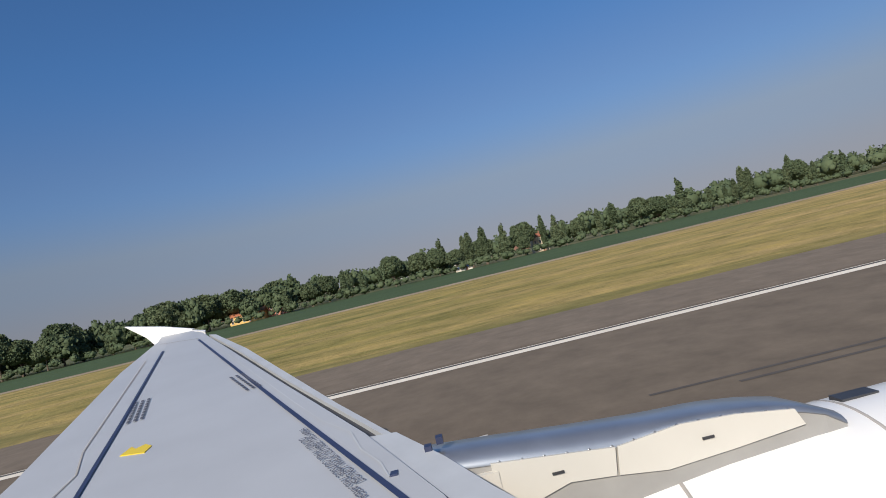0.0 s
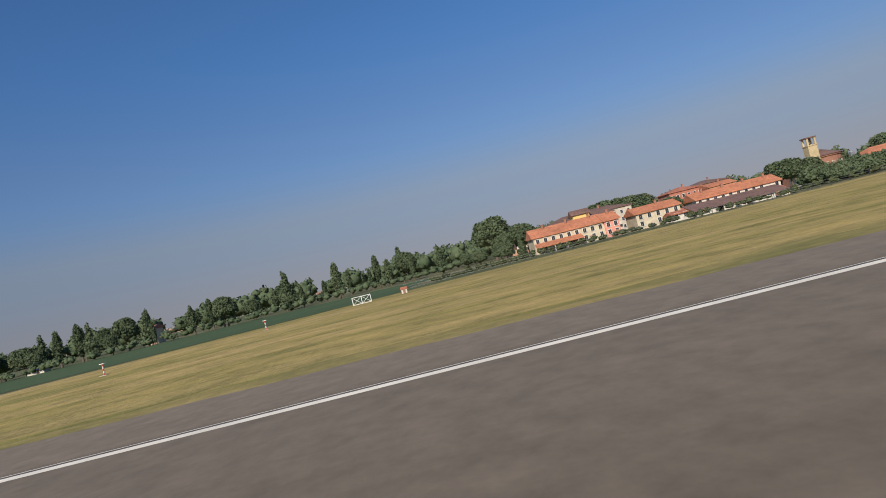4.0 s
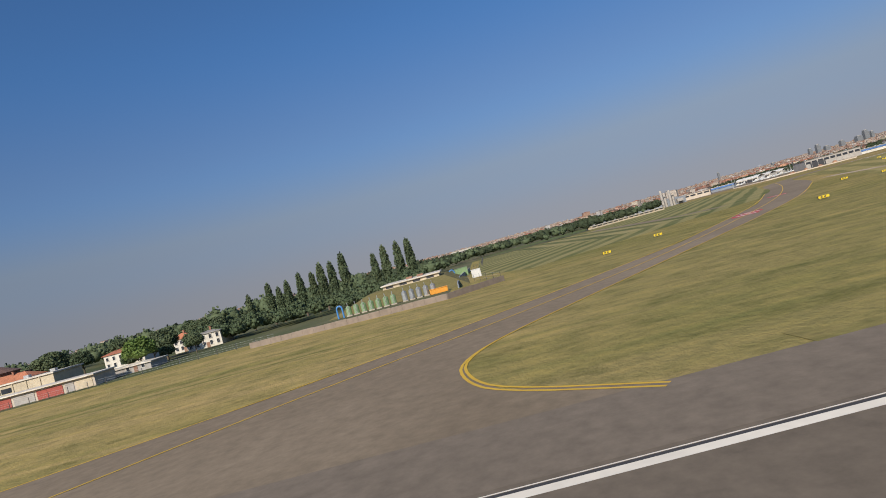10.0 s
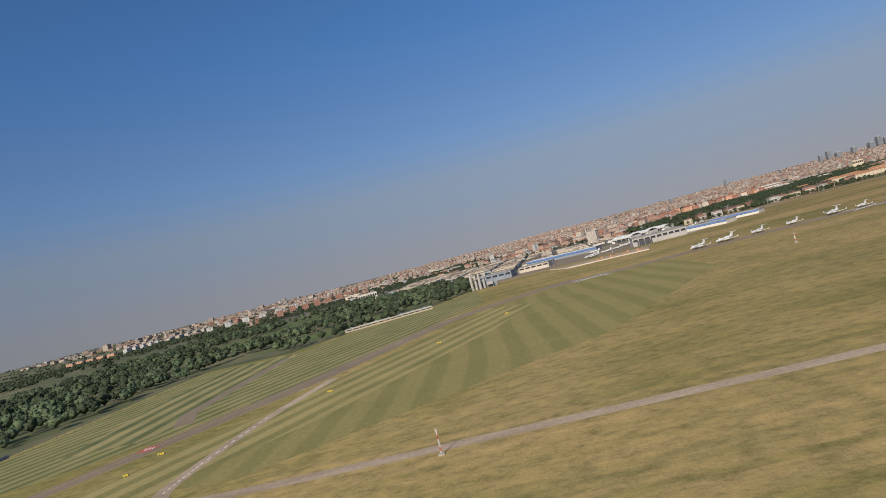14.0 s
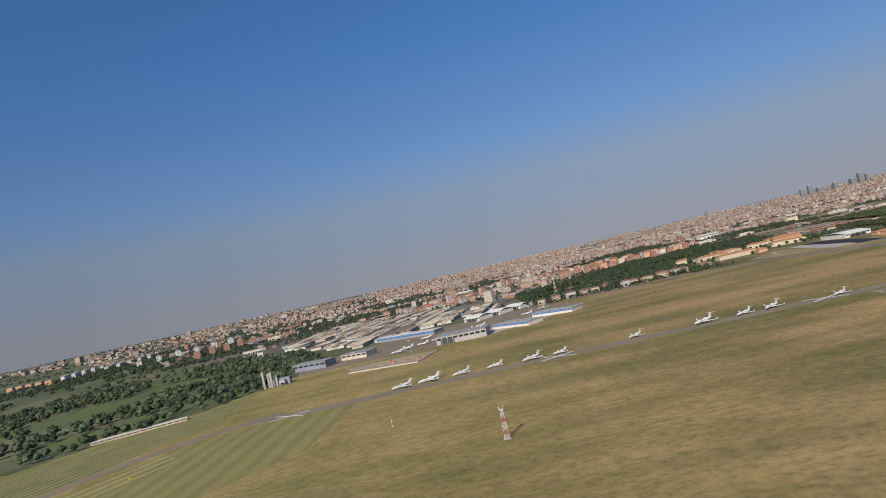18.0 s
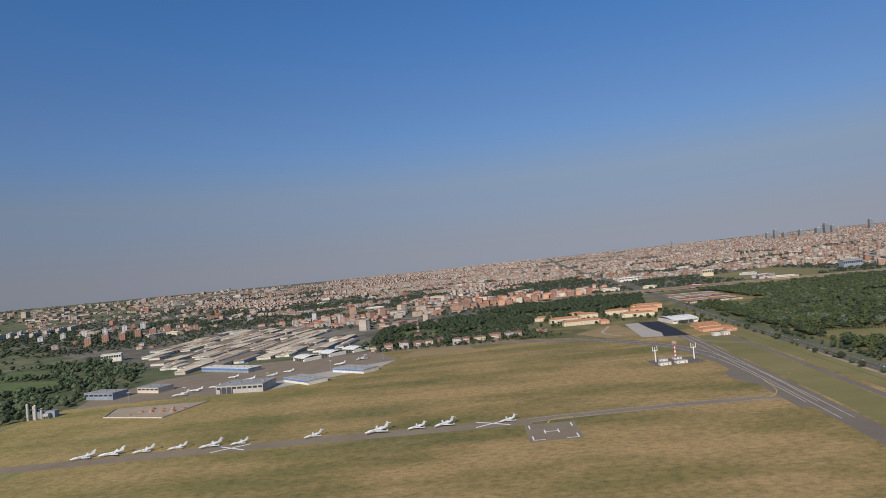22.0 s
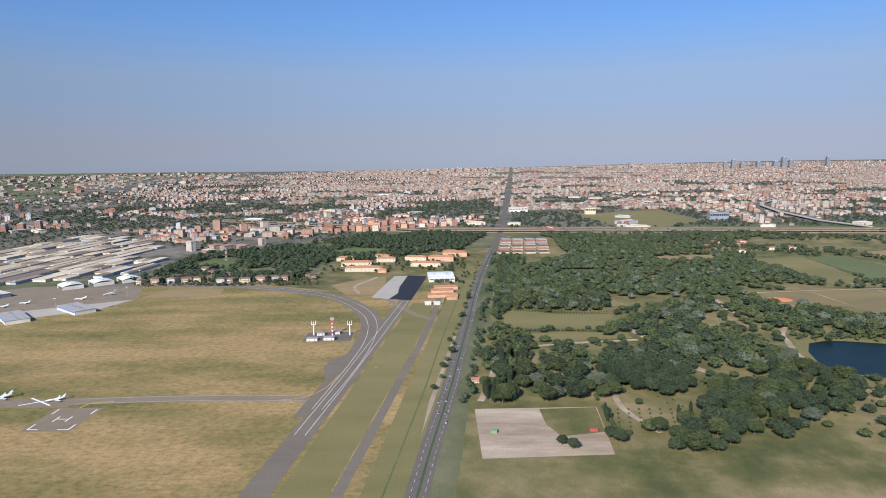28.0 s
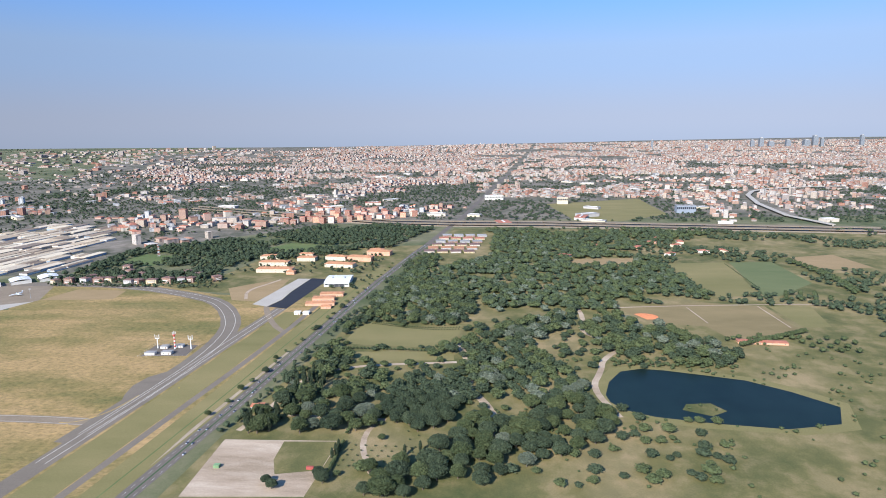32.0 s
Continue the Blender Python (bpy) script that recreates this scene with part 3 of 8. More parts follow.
tagged(part("track_dashes", bm, M["white_paint"]), "white dashed line along the service track", "marking", "", "structure")
ribbon("taxiway_jets", [(-292, 486), (-290, 520), (-295, 600), (-297, 690), (-298.5, 780)], 12, -0.0035, M["taxi"], "closed asphalt taxiway with parked jets", "taxiway", 2)
ribbon("taxiway_link", [(-300, 779), (-303.5, 817), (-305.5, 862), (-304, 900)], 9, -0.003, M["taxi"], "narrow pale taxiway link", "taxiway", 1)
sheet("taxiway_main", [(-19, 878), (-257, 899), (-331, 906), (-532, 922.6), (-529, 933.3), (-330, 917.3), (-265, 911), (-19, 890)], -0.002, M["taxi_grey"], "wide grey asphalt taxiway toward the west apron", "taxiway")
ribbon("taxiway_north", [(-600, 600), (-608, 650), (-602, 754), (-563, 845), (-535, 875), (-490, 901), (-452, 911), (-407, 914), (-357, 911), (-280, 904)], 16, -0.0025, M["taxi_grey"], "curved perimeter taxiway round the grass", "taxiway", 1)
sheet("taxiway_shoulder", [(-322, 905), (-340, 898), (-354, 895), (-368, 897), (-382, 907)], -0.0028, M["taxi_grey"], "worn asphalt shoulder at the taxiway bend", "taxiway")
ribbon("taxiway_cutoff", [(-562, 905), (-520, 918), (-480, 940), (-465, 953)], 5, -0.0015, M["taxi"], "short asphalt taxiway cut-off", "taxiway", 1)
ribbon("perimeter_road", [(-545, 957), (-494, 955), (-468, 954), (-391, 948), (-331, 942), (-287, 938), (-100, 920)], 4.5, -0.001, M["taxi_grey"], "narrow perimeter road beside the airfield", "road", 1)
ribbon("grass_verge", [(-700, 990), (-560, 974), (-470, 967), (-385, 961), (-250, 951), (-100, 940)], 18, -0.014, M["meadow"], "dry green verge between airfield and avenue", "grass", 1)
ribbon("ditch", [(-632, 980), (-513, 971), (-416, 963), (-340, 958), (-299, 955), (-150, 942)], 0.8, -0.009, M["grass_green"], "straight dark green ditch beside the perimeter", "ditch", 1)
sheet("taxi_lawn", [(-100, 899), (-265, 913), (-330, 919), (-520, 935), (-520, 952), (-468, 951), (-391, 945), (-287, 935), (-100, 917)], -0.015, M["meadow"], "greener mown grass beside the taxiway", "grass")
sheet("apron_concrete", [(-645, 907), (-645, 920.5), (-590, 917.5), (-560, 918.5), (-536, 913), (-543, 897)], -0.001, M["concrete"], "pale concrete apron slabs", "apron")
sheet("apron_black", [(-648, 921), (-644, 941), (-530, 933), (-536, 913.5), (-560, 919), (-590, 918)], -0.001, M["new_asphalt"], "fresh black asphalt apron", "apron")
sheet("terminal_apron", [(-440, 470), (-452, 545), (-443, 568), (-450, 607), (-478, 637), (-507, 674), (-545, 690), (-612, 660), (-600, 560), (-545, 480), (-470, 462)], -0.01, M["taxi"], "worn grey parking apron with stains", "apron")
sheet("pier_apron", [(-447, 605), (-505, 678), (-540, 688), (-500, 620), (-470, 590)], -0.006, M["concrete"], "pale concrete parking stands", "apron")
sheet("work_site", [(-427, 508), (-425, 573), (-382, 562), (-398, 516)], -0.006, M["dirt"], "bare earth work site beside the apron", "ground")
ROAD = [(-120, 952), (-243, 962), (-323, 970), (-399, 976), (-469, 981.5), (-560, 988), (-640, 995), (-793, 1012), (-858, 1021), (-1002, 1036), (-1128, 1051), (-1633, 1090)] + [(-1633 - 150 * k, 1090 + 12.96 * k) for k in range(1, 22)]
ribbon("avenue", ROAD, 8.6, 0.0, M["road"], "straight grey asphalt avenue leading to the city", "road")
ribbon("avenue_kerb", [(x, y + 0.4) for x, y in ROAD[:9]], 0.9, 0.06, M["crop"], "narrow grassy median along the avenue", "kerb")
for k, s in enumerate((-2.3, 2.9)):
    bm = bmesh.new()
    for a, b in zip(ROAD[:8], ROAD[1:9]):
        n = max(1, int(math.dist(a, b) / 6))
        for i in range(n):
            p = [a[c] + (b[c] - a[c]) * i / n for c in (0, 1)]
            q = [a[c] + (b[c] - a[c]) * (i + 0.45) / n for c in (0, 1)]
            ribbon_bm(bm, [(p[0], p[1] + s), (q[0], q[1] + s)], 0.09, 0.008)
    tagged(part("lane_line", bm, M["white_paint"]), "broken white lane lines on the avenue", "marking", "", "structure")
sheet("park_ground", [(-120, 966), (-243, 976), (-295, 979), (-399, 990), (-469, 998), (-640, 1010), (-858, 1031), (-1002, 1046), (-1010, 1900), (-700, 2300), (-120, 2300)], -0.022, M["park"], "dry park grass with worn paths", "grass")
sheet("roadside_earth", [(-260, 958), (-300, 962), (-420, 972.5), (-420, 970.5), (-300, 959.5)], -0.012, M["dirt"], "bare earth strip beside the avenue", "ground")
LOT = [(-290, 982), (-292.6, 1041), (-242, 1038), (-238, 984)]
sheet("lot_grass", [(-290, 1013), (-292, 1040.5), (-264, 1039), (-259, 1019), (-272, 1014)], -0.0105, M["park"], "worn brown grass on half of the lot", "grass")
sheet("gravel_lot", LOT, -0.012, M["gravel"], "pale gravel parking lot with wheel tracks", "ground")
LAWN = [(-452, 1006), (-440, 1012), (-436, 1076), (-470, 1090), (-492, 1090), (-481, 1070), (-481, 1045), (-495, 1028), (-500, 1012)]
sheet("lawn", LAWN, -0.012, M["meadow"], "yellow-green open park lawn", "grass")
LAWN2 = [(-405, 1018), (-412, 1090), (-428, 1088), (-424, 1014)]
sheet("tan_strip", LAWN2, -0.013, M["meadow"], "tan strip of dry grass", "grass")
LAKE = [(-398, 1198), (-404, 1212), (-402, 1226), (-395, 1250), (-388, 1272), (-372, 1292), (-352, 1310), (-330, 1300), (-322, 1270), (-326, 1235), (-332, 1205), (-340, 1190), (-350, 1184), (-360, 1183), (-380, 1188)]
sheet("lake_bank", [(x + (6 if x > -350 else -5), y + (7 if y > 1240 else -6)) for x, y in LAKE], -0.013, M["meadow"], "grassy lake bank", "grass")
sheet("lake", LAKE, -0.008, M["water"], "dark blue still park lake", "lake")
ISLE = [(-342, 1222), (-350, 1226), (-352, 1240), (-342, 1246), (-335, 1236)]
sheet("lake_island", ISLE, 0.02, M["park"], "small green island in the lake", "island")
BALL = [(-552, 1222), (-508, 1240), (-500, 1282), (-472, 1290), (-490, 1350), (-562, 1350), (-572, 1300)]
sheet("sports_field", BALL, -0.012, M["field_brown"], "dry mown sports field", "field")
sheet("ball_diamond", [(-525 + 9 * math.cos(a * 0.3), 1240 + 11 * math.sin(a * 0.3)) for a in range(14)], -0.008, plain("red_clay", (0.66, 0.22, 0.08), 0.9, scale=0.5), "orange clay ball diamond", "sports ground")
FIELDS = [[(-727, 1189), (-725, 1271), (-774, 1279), (-764, 1209)], [(-742, 1308), (-752, 1379), (-602, 1361), (-592, 1318), (-671, 1310)], [(-752, 1383), (-759, 1432), (-652, 1430), (-598, 1376), (-600, 1363)],
          [(-786, 1465), (-805, 1522), (-731, 1530), (-714, 1457)], [(-562, 1353), (-564, 1389), (-504, 1378), (-502, 1356)], [(-1340, 1212), (-1450, 1420), (-1180, 1420), (-1090, 1320), (-1095, 1245)]]
for k, poly in enumerate(FIELDS):
    sheet("meadow", poly, -0.012, M[("tan_grass", "meadow", "field_green", "tan_grass", "meadow", "meadow")[k]], ("worn brown", "pale green and yellow", "dull green", "tan dry", "pale yellow", "dull green")[k] + " mown meadow", "field")
for pts, w in (([(-565, 1185), (-520, 1190), (-478, 1181), (-448, 1210), (-420, 1190), (-398, 1186), (-370, 1176), (-330, 1186)], 4), ([(-450, 1090), (-400, 1102), (-386, 1105), (-365, 1100), (-347, 1112), (-320, 1120), (-280, 1110)], 5),
               ([(-330, 1040), (-321, 1056), (-293, 1051), (-263, 1063)], 3), ([(-300, 985), (-328, 992), (-370, 996), (-396, 1018), (-408, 1092)], 3.5), ([(-320, 1005), (-318, 1060)], 3), ([(-551, 1222), (-561, 1283), (-571, 1386), (-568, 1420)], 2), ([(-555, 1282), (-509, 1286)], 1.2), ([(-562, 1344), (-501, 1346)], 1.2)):
    ribbon("park_path", pts, w, -0.009, M["gravel"], "winding pale earth path through the park", "path", 2)
MOTORWAY = [(-1250, 500), (-1130, 760), (-1060, 930), (-1046, 1060), (-1046, 1190), (-1020, 1440), (-996, 1670), (-900, 2300)]
ribbon("motorway_bank", MOTORWAY, 58, -0.005, M["dirt"], "dry embankment along the motorway", "ground", 1)
for s in (-16, 14):
    bm = bmesh.new()
    pts = [(x + s, y) for x, y in MOTORWAY]
    for a, b in zip(pts, pts[1:]):
        n = max(1, int(math.dist(a, b) / 40))
        for i in range(n):
            p, q = [[a[c] + (b[c] - a[c]) * (i + j) / n for c in (0, 1)] for j in (0, 1)]
            solid(bm, [(p[0] - 6, p[1]), (p[0] + 6, p[1]), (q[0] + 6, q[1]), (q[0] - 6, q[1])], 2.6, 3.4)
            box(bm, p[0] - 0.8, p[0] + 0.8, p[1] - 0.8, p[1] + 0.8, -0.1, 2.7)
    tagged(part("motorway_viaduct", bm, M["taxi"]), "pale concrete motorway viaduct on piers", "viaduct", "", "structure")

# ---- painted markings ----
ribbon("runway_edge_line", [(-13.85, -700), (-13.85, 920)], 0.4, 0.006, M["line_paint"], "long white painted runway edge line", "marking")
ribbon("runway_seam", [(-14.27, -700), (-14.27, 920)], 0.06, 0.005, M["line_paint"], "thin pale worn line beside the edge line", "marking")
ribbon("runway_joint", [(-14.13, -700), (-14.13, 920)], 0.15, 0.0055, M["rubber"], "dark sealed joint beside the edge line", "marking")
ribbon("taxiway_edge_line", FAR_EDGE, 0.19, 0.004, M["yellow_paint"], "yellow painted taxiway edge line", "marking", 2)
ribbon("taxiway_edge_line", NEAR_EDGE, 0.15, 0.004, M["yellow_paint"], "double yellow painted taxiway edge line", "marking", 2)
ribbon("taxiway_edge_line", [(x + 0.30, y - 0.22) for x, y in NEAR_EDGE], 0.15, 0.0075, M["yellow_paint"], "double yellow painted taxiway edge line", "marking", 2)
ribbon("taxiway_centre_line", [(-6, 262), (-10, 282), (-13.5, 288.5), (-20, 297), (-35, 311), (-46, 323.5), (-66, 342.5), (-116, 378), (-165, 405), (-215, 430), (-262, 452)], 0.18, 0.0105, M["yellow_paint"], "yellow painted line curving onto the taxiway", "marking", 2)
for y0 in (72.2, 210.3, 395.0):
    sheet("drain_grid", [(-14.3, y0 - 0.8), (-14.3, y0 + 0.8), (-15.6, y0 + 0.6), (-15.6, y0 - 1.0)], 0.008, M["concrete"], "pale concrete drain cover beside the edge line", "drain cover")
for x, y0, y1 in ((-8.0, -4.2, 12), (-7.65, -3.2, 10)):
    ribbon("tyre_mark", [(x, y0), (x + 0.2, y1)], 0.09, 0.004, M["tyre_track"], "dark rubber tyre mark on the runway", "tyre mark")
for x, y in ((-94.4, 362.5), (-97.5, 364.5), (-134, 387.5)):
    sheet("red_sign_panel", [(x - 2.2, y - 1.3), (x + 1.2, y - 2.6), (x + 2.2, y + 1.0), (x - 1.2, y + 2.3)], 0.004, M["red_paint"], "red painted holding sign on the taxiway", "marking")
    bm = bmesh.new()
    for k in (-0.55, 0.0, 0.55):
        ribbon_bm(bm, [(x - 1.2, y + k * 1.6 - 0.3), (x + 1.0, y + k * 1.6 + 0.2)], 0.35, 0.008)
    tagged(part("sign_bars", bm, M["white_paint"]), "white painted bars on a red panel", "marking", "", "structure")
for dx in (-2.2, 2.8):
    ribbon("taxiway_line", [(-260, 904 + dx), (-330, 911 + dx), (-530, 928 + dx)], 0.2, 0.003, M["line_paint"], "long painted line along the taxiway", "marking")
ribbon("taxiway_line", [(-605, 655), (-598, 754), (-557, 846), (-530, 873), (-486, 898), (-452, 908), (-410, 912), (-364, 910), (-290, 903)], 0.22, 0.003, M["line_paint"], "pale painted line round the taxiway bend", "marking", 2)
for dx in (-3.4, 3.4):
    ribbon("taxiway_line", [(-300 + dx, 779), (-303.5 + dx, 817), (-305.5 + dx, 862), (-304 + dx, 898)], 0.4, 0.004, M["concrete"], "pale worn edge line along the link", "marking", 1)
ribbon("taxiway_line", [(-611, 655), (-606, 752), (-569, 843), (-539, 876), (-495, 903), (-452, 915), (-404, 918), (-349, 915), (-290, 908)], 0.22, 0.003, M["line_paint"], "pale painted line round the taxiway bend", "marking", 2)
ribbon("taxiway_line", [(-302, 884), (-304, 895), (-318, 904), (-340, 907)], 0.35, 0.004, M["yellow_paint"], "yellow painted turn-off line", "marking", 2)
for cx, cy in ((-288, 511), (-296, 637), (-300, 762)):
    bm = bmesh.new()
    ribbon_bm(bm, [(cx - 5, cy - 8), (cx + 5, cy + 8)], 1.0, 0.006)
    ribbon_bm(bm, [(cx - 5, cy + 8), (cx + 5, cy - 8)], 1.0, 0.009)
    tagged(part("closed_cross", bm, M["white_paint"]), "large white closure cross on the taxiway", "marking", "", "structure")
sheet("helipad", [(-264, 776), (-264, 799), (-292, 799), (-292, 776)], -0.003, M["taxi"], "small square asphalt helicopter stand", "helipad")
bm = bmesh.new()
for a, b in (((-266, 778), (-272, 778)), ((-266, 778), (-266, 783)), ((-266, 797), (-272, 797)), ((-266, 797), (-266, 792)), ((-290, 778), (-284, 778)), ((-290, 797), (-284, 797)), ((-281, 784), (-275, 784)), ((-281, 790), (-275, 790)), ((-278, 784), (-278, 790))):
    ribbon_bm(bm, [a, b], 0.6, 0.004)
tagged(part("helipad_marks", bm, M["white_paint"]), "white corner marks on the helicopter stand", "marking", "", "structure")
ribbon("helipad_line", [(-292, 787), (-299, 789), (-300, 800)], 0.6, 0.004, M["yellow_paint"], "yellow lead-in line", "marking", 2)


# ---- trees ----
def lump(rng, centre, radius, sub=1):
    """An uneven ball of foliage: vertices and triangles."""
    bm = bmesh.new()
    bmesh.ops.create_icosphere(bm, subdivisions=max(1, sub), radius=1.0)
    v = np.array([p.co for p in bm.verts])
    f = np.array([[p.index for p in q.verts] for q in bm.faces])
    bm.free()
    v = v * (1 + rng.uniform(-0.16, 0.16, (len(v), 1)))
    return v * radius + centre, f


def leaf_cloud(rng, centres, radii, count, size):
    """Small leaf sprays, two triangles each, scattered over the lumps."""
    share = radii[:, 0] * radii[:, 2]
    k = rng.choice(len(centres), count, p=share / share.sum())
    d = rng.normal(size=(count, 3))
    d /= np.linalg.norm(d, axis=1)[:, None]
    d[:, 2] = np.where(d[:, 2] < -0.55, -d[:, 2], d[:, 2])
    p = centres[k] + d * radii[k] * rng.uniform(0.86, 1.22, (count, 1))
    a = rng.normal(size=(count, 3))
    a /= np.linalg.norm(a, axis=1)[:, None]
    b = np.cross(a, rng.normal(size=(count, 3)))
    b /= np.linalg.norm(b, axis=1)[:, None]
    s = size * rng.uniform(0.6, 1.4, (count, 1))
    v = np.stack([p - a * s, p + b * s * 0.8, p + a * s, p - b * s * 0.8], 1).reshape(-1, 3)
    i = np.arange(count)[:, None] * 4
    return v, np.concatenate([i + [0, 1, 2], i + [0, 2, 3]])


def crown(kind, seed, leaves, sub=1):
    """Vertices and triangles of a crown on a trunk at the origin, for a tree ten units high."""
    rng = np.random.default_rng(seed)
    if kind == "poplar":
        n = 16
        z = np.linspace(1.4, 9.1, n)
        w = np.interp(z, [1.4, 3, 6.5, 8.4, 9.1], [0.45, 0.62, 0.66, 0.5, 0.3])
        a = np.arange(n) * 2.4
        q = np.interp(z, [1.4, 3, 6.5, 8.6, 9.1], [0.35, 0.55, 0.6, 0.3, 0.1])
        c = np.c_[np.cos(a) * q, np.sin(a) * q, z]
        r = np.c_[w, w, np.full(n, 0.9)]
        c[0], r[0] = (0, 0, 5.4), (0.95, 0.95, 4.2)
    elif kind == "conifer":
        n = 12
        z = np.linspace(1.2, 9.2, n)
        w = np.interp(z, [1, 2, 9.6], [1.5, 1.9, 0.2])
        c = np.c_[rng.normal(0, 0.3, n), rng.normal(0, 0.3, n), z]
        r = np.c_[w, w, np.full(n, 1.1)]
    else:
        n = 18 if leaves > 200 else 6 if leaves > 30 else 4
        a = np.arange(n) * 2.4 + rng.uniform(0, 0.8, n)
        e = np.arcsin(np.linspace(-0.55, 0.95, n)) + rng.uniform(-0.2, 0.2, n)
        q = rng.uniform(2.2, 2.9, n)
        c = np.c_[np.cos(a) * np.cos(e) * q, np.sin(a) * np.cos(e) * q, 5.5 + np.sin(e) * q * 0.95]
        w = rng.uniform(0.95, 1.7, (n, 1))
        r = np.c_[w, w, w * 0.85]
        c[0], r[0] = (0, 0, 5.6), (3.3, 3.3, 2.9)
    vs, fs, at = [], [], 0
    for i in range(n):
        v, f = lump(rng, c[i], r[i] * 0.88, sub)
        vs.append(v)
        fs.append(f + at)
        at += len(v)
    if kind == "broad":
        c[:, 2], r[:, 2] = c[:, 2] * 1.1, r[:, 2] * 1.1
        vs = [np.c_[q[:, :2], q[:, 2] * 1.1] for q in vs]
    v, f = leaf_cloud(rng, c, r, leaves, (0.27 if leaves > 900 else 0.5) if kind == "broad" else 0.2)
    return np.concatenate(vs + [v]), np.concatenate(fs + [f + at])


def fast_mesh(name, v, f, materials, index=None, flat=False):
    me = bpy.data.meshes.new(name)
    k = f.shape[1]
    me.vertices.add(len(v))
    me.vertices.foreach_set("co", np.asarray(v, dtype=np.float32).ravel())
    me.loops.add(f.size)
    me.loops.foreach_set("vertex_index", np.asarray(f, dtype=np.int32).ravel())
    me.polygons.add(len(f))
    me.polygons.foreach_set("loop_start", np.arange(0, f.size, k, dtype=np.int32))
    for m in materials:
        me.materials.append(m)
    if index is not None:
        me.polygons.foreach_set("material_index", np.asarray(index, dtype=np.int32))
    me.update(calc_edges=True)
    if flat:
        me.shade_flat()
    return me


def foliage(name, dark, mid, light):
    m, t, b = node_mat(name)
    p = position(t)
    g = t.nodes.new("ShaderNodeNewGeometry")
    c = ramp(t, noise_node(t, p, 0.16, 3), [(0.32, dark), (0.5, mid), (0.68, light)])
    c = mix(t, 0.45, c, ramp(t, g.outputs["Random Per Island"], [(0, dark), (0.6, mid), (1, light)]))
    o = t.nodes.new("ShaderNodeObjectInfo")
    c = mix(t, 0.35, c, ramp(t, o.outputs["Random"], [(0, dark), (1, light)]))
    t.links.new(c, b.inputs["Base Color"])
    b.inputs["Roughness"].default_value = 0.8
    b.inputs["Specular IOR Level"].default_value = 0.15
    bumped(t, b, noise_node(t, p, 3.0, 4, 0.7), 0.5, 0.3)
    return m


M["leaf"] = foliage("broad_leaves", (0.030, 0.041, 0.017), (0.058, 0.073, 0.029), (0.105, 0.118, 0.048))
M["leaf_dark"] = foliage("dark_leaves", (0.022, 0.032, 0.018), (0.042, 0.056, 0.029), (0.076, 0.092, 0.048))
M["leaf_pale"] = foliage("silver_leaves", (0.06, 0.073, 0.045), (0.10, 0.113, 0.075), (0.15, 0.16, 0.11))
# leaf colour lifted to stand in for the haze of the air
M["leaf_field"] = foliage("haze_paled_leaves", (0.055, 0.080, 0.042), (0.090, 0.118, 0.062), (0.132, 0.158, 0.084))
M["leaf_bright"] = foliage("bright_leaves", (0.08, 0.13, 0.03), (0.12, 0.18, 0.045), (0.17, 0.24, 0.07))
M["bark"] = plain("bark", (0.12, 0.09, 0.065), 0.9, scale=6, bump=0.5)


def trunk_bm(kind, seed):
    rng = random.Random(seed)
    bm = bmesh.new()
    top = 8.6 if kind != "broad" else 5.0
    tube(bm, (0, 0, -0.05), (0.08, 0.05, top), 0.30, 0.08, 7)
    if kind == "broad":
        for k in range(5):
            a = k * 1.26 + rng.random()
            tube(bm, (0.03, 0.02, 2.2 + 0.4 * k), (math.cos(a) * 2.0, math.sin(a) * 2.0, 4.6 + 0.5 * k), 0.13, 0.04, 5)
    return bm


TREES = {}
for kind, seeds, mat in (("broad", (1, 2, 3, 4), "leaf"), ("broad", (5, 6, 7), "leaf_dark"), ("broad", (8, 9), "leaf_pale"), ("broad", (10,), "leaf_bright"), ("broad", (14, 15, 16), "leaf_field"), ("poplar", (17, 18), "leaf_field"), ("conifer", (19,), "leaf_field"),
                         ("poplar", (11, 12, 13), "leaf_dark"), ("conifer", (21, 22), "leaf_dark")):
    for s in seeds:
        v, f = crown(kind, s, 4200 if kind == "broad" else 2200, 2 if kind == "broad" else 1)
        tm = bpy.data.meshes.new("trunk")
        bm = trunk_bm(kind, s)
        bm.to_mesh(tm)
        bm.free()
        tm.materials.append(M["bark"])
        TREES.setdefault((kind, mat), []).append((tm, fast_mesh("crown", v, f, [M[mat]])))
TREE_WORDS = {("broad", "leaf"): "full green broadleaf tree with an uneven crown", ("broad", "leaf_dark"): "dark green broadleaf tree with a dense crown",
              ("broad", "leaf_bright"): "bright yellow-green tree with a full crown", ("broad", "leaf_field"): "haze-paled green broadleaf tree", ("poplar", "leaf_field"): "slim haze-paled green poplar", ("conifer", "leaf_field"): "haze-paled green pointed conifer", ("broad", "leaf_pale"): "silvery pale-leaved tree with a loose crown", ("poplar", "leaf_dark"): "tall narrow dark green poplar",
              ("conifer", "leaf_dark"): "dark pointed conifer with drooping boughs"}


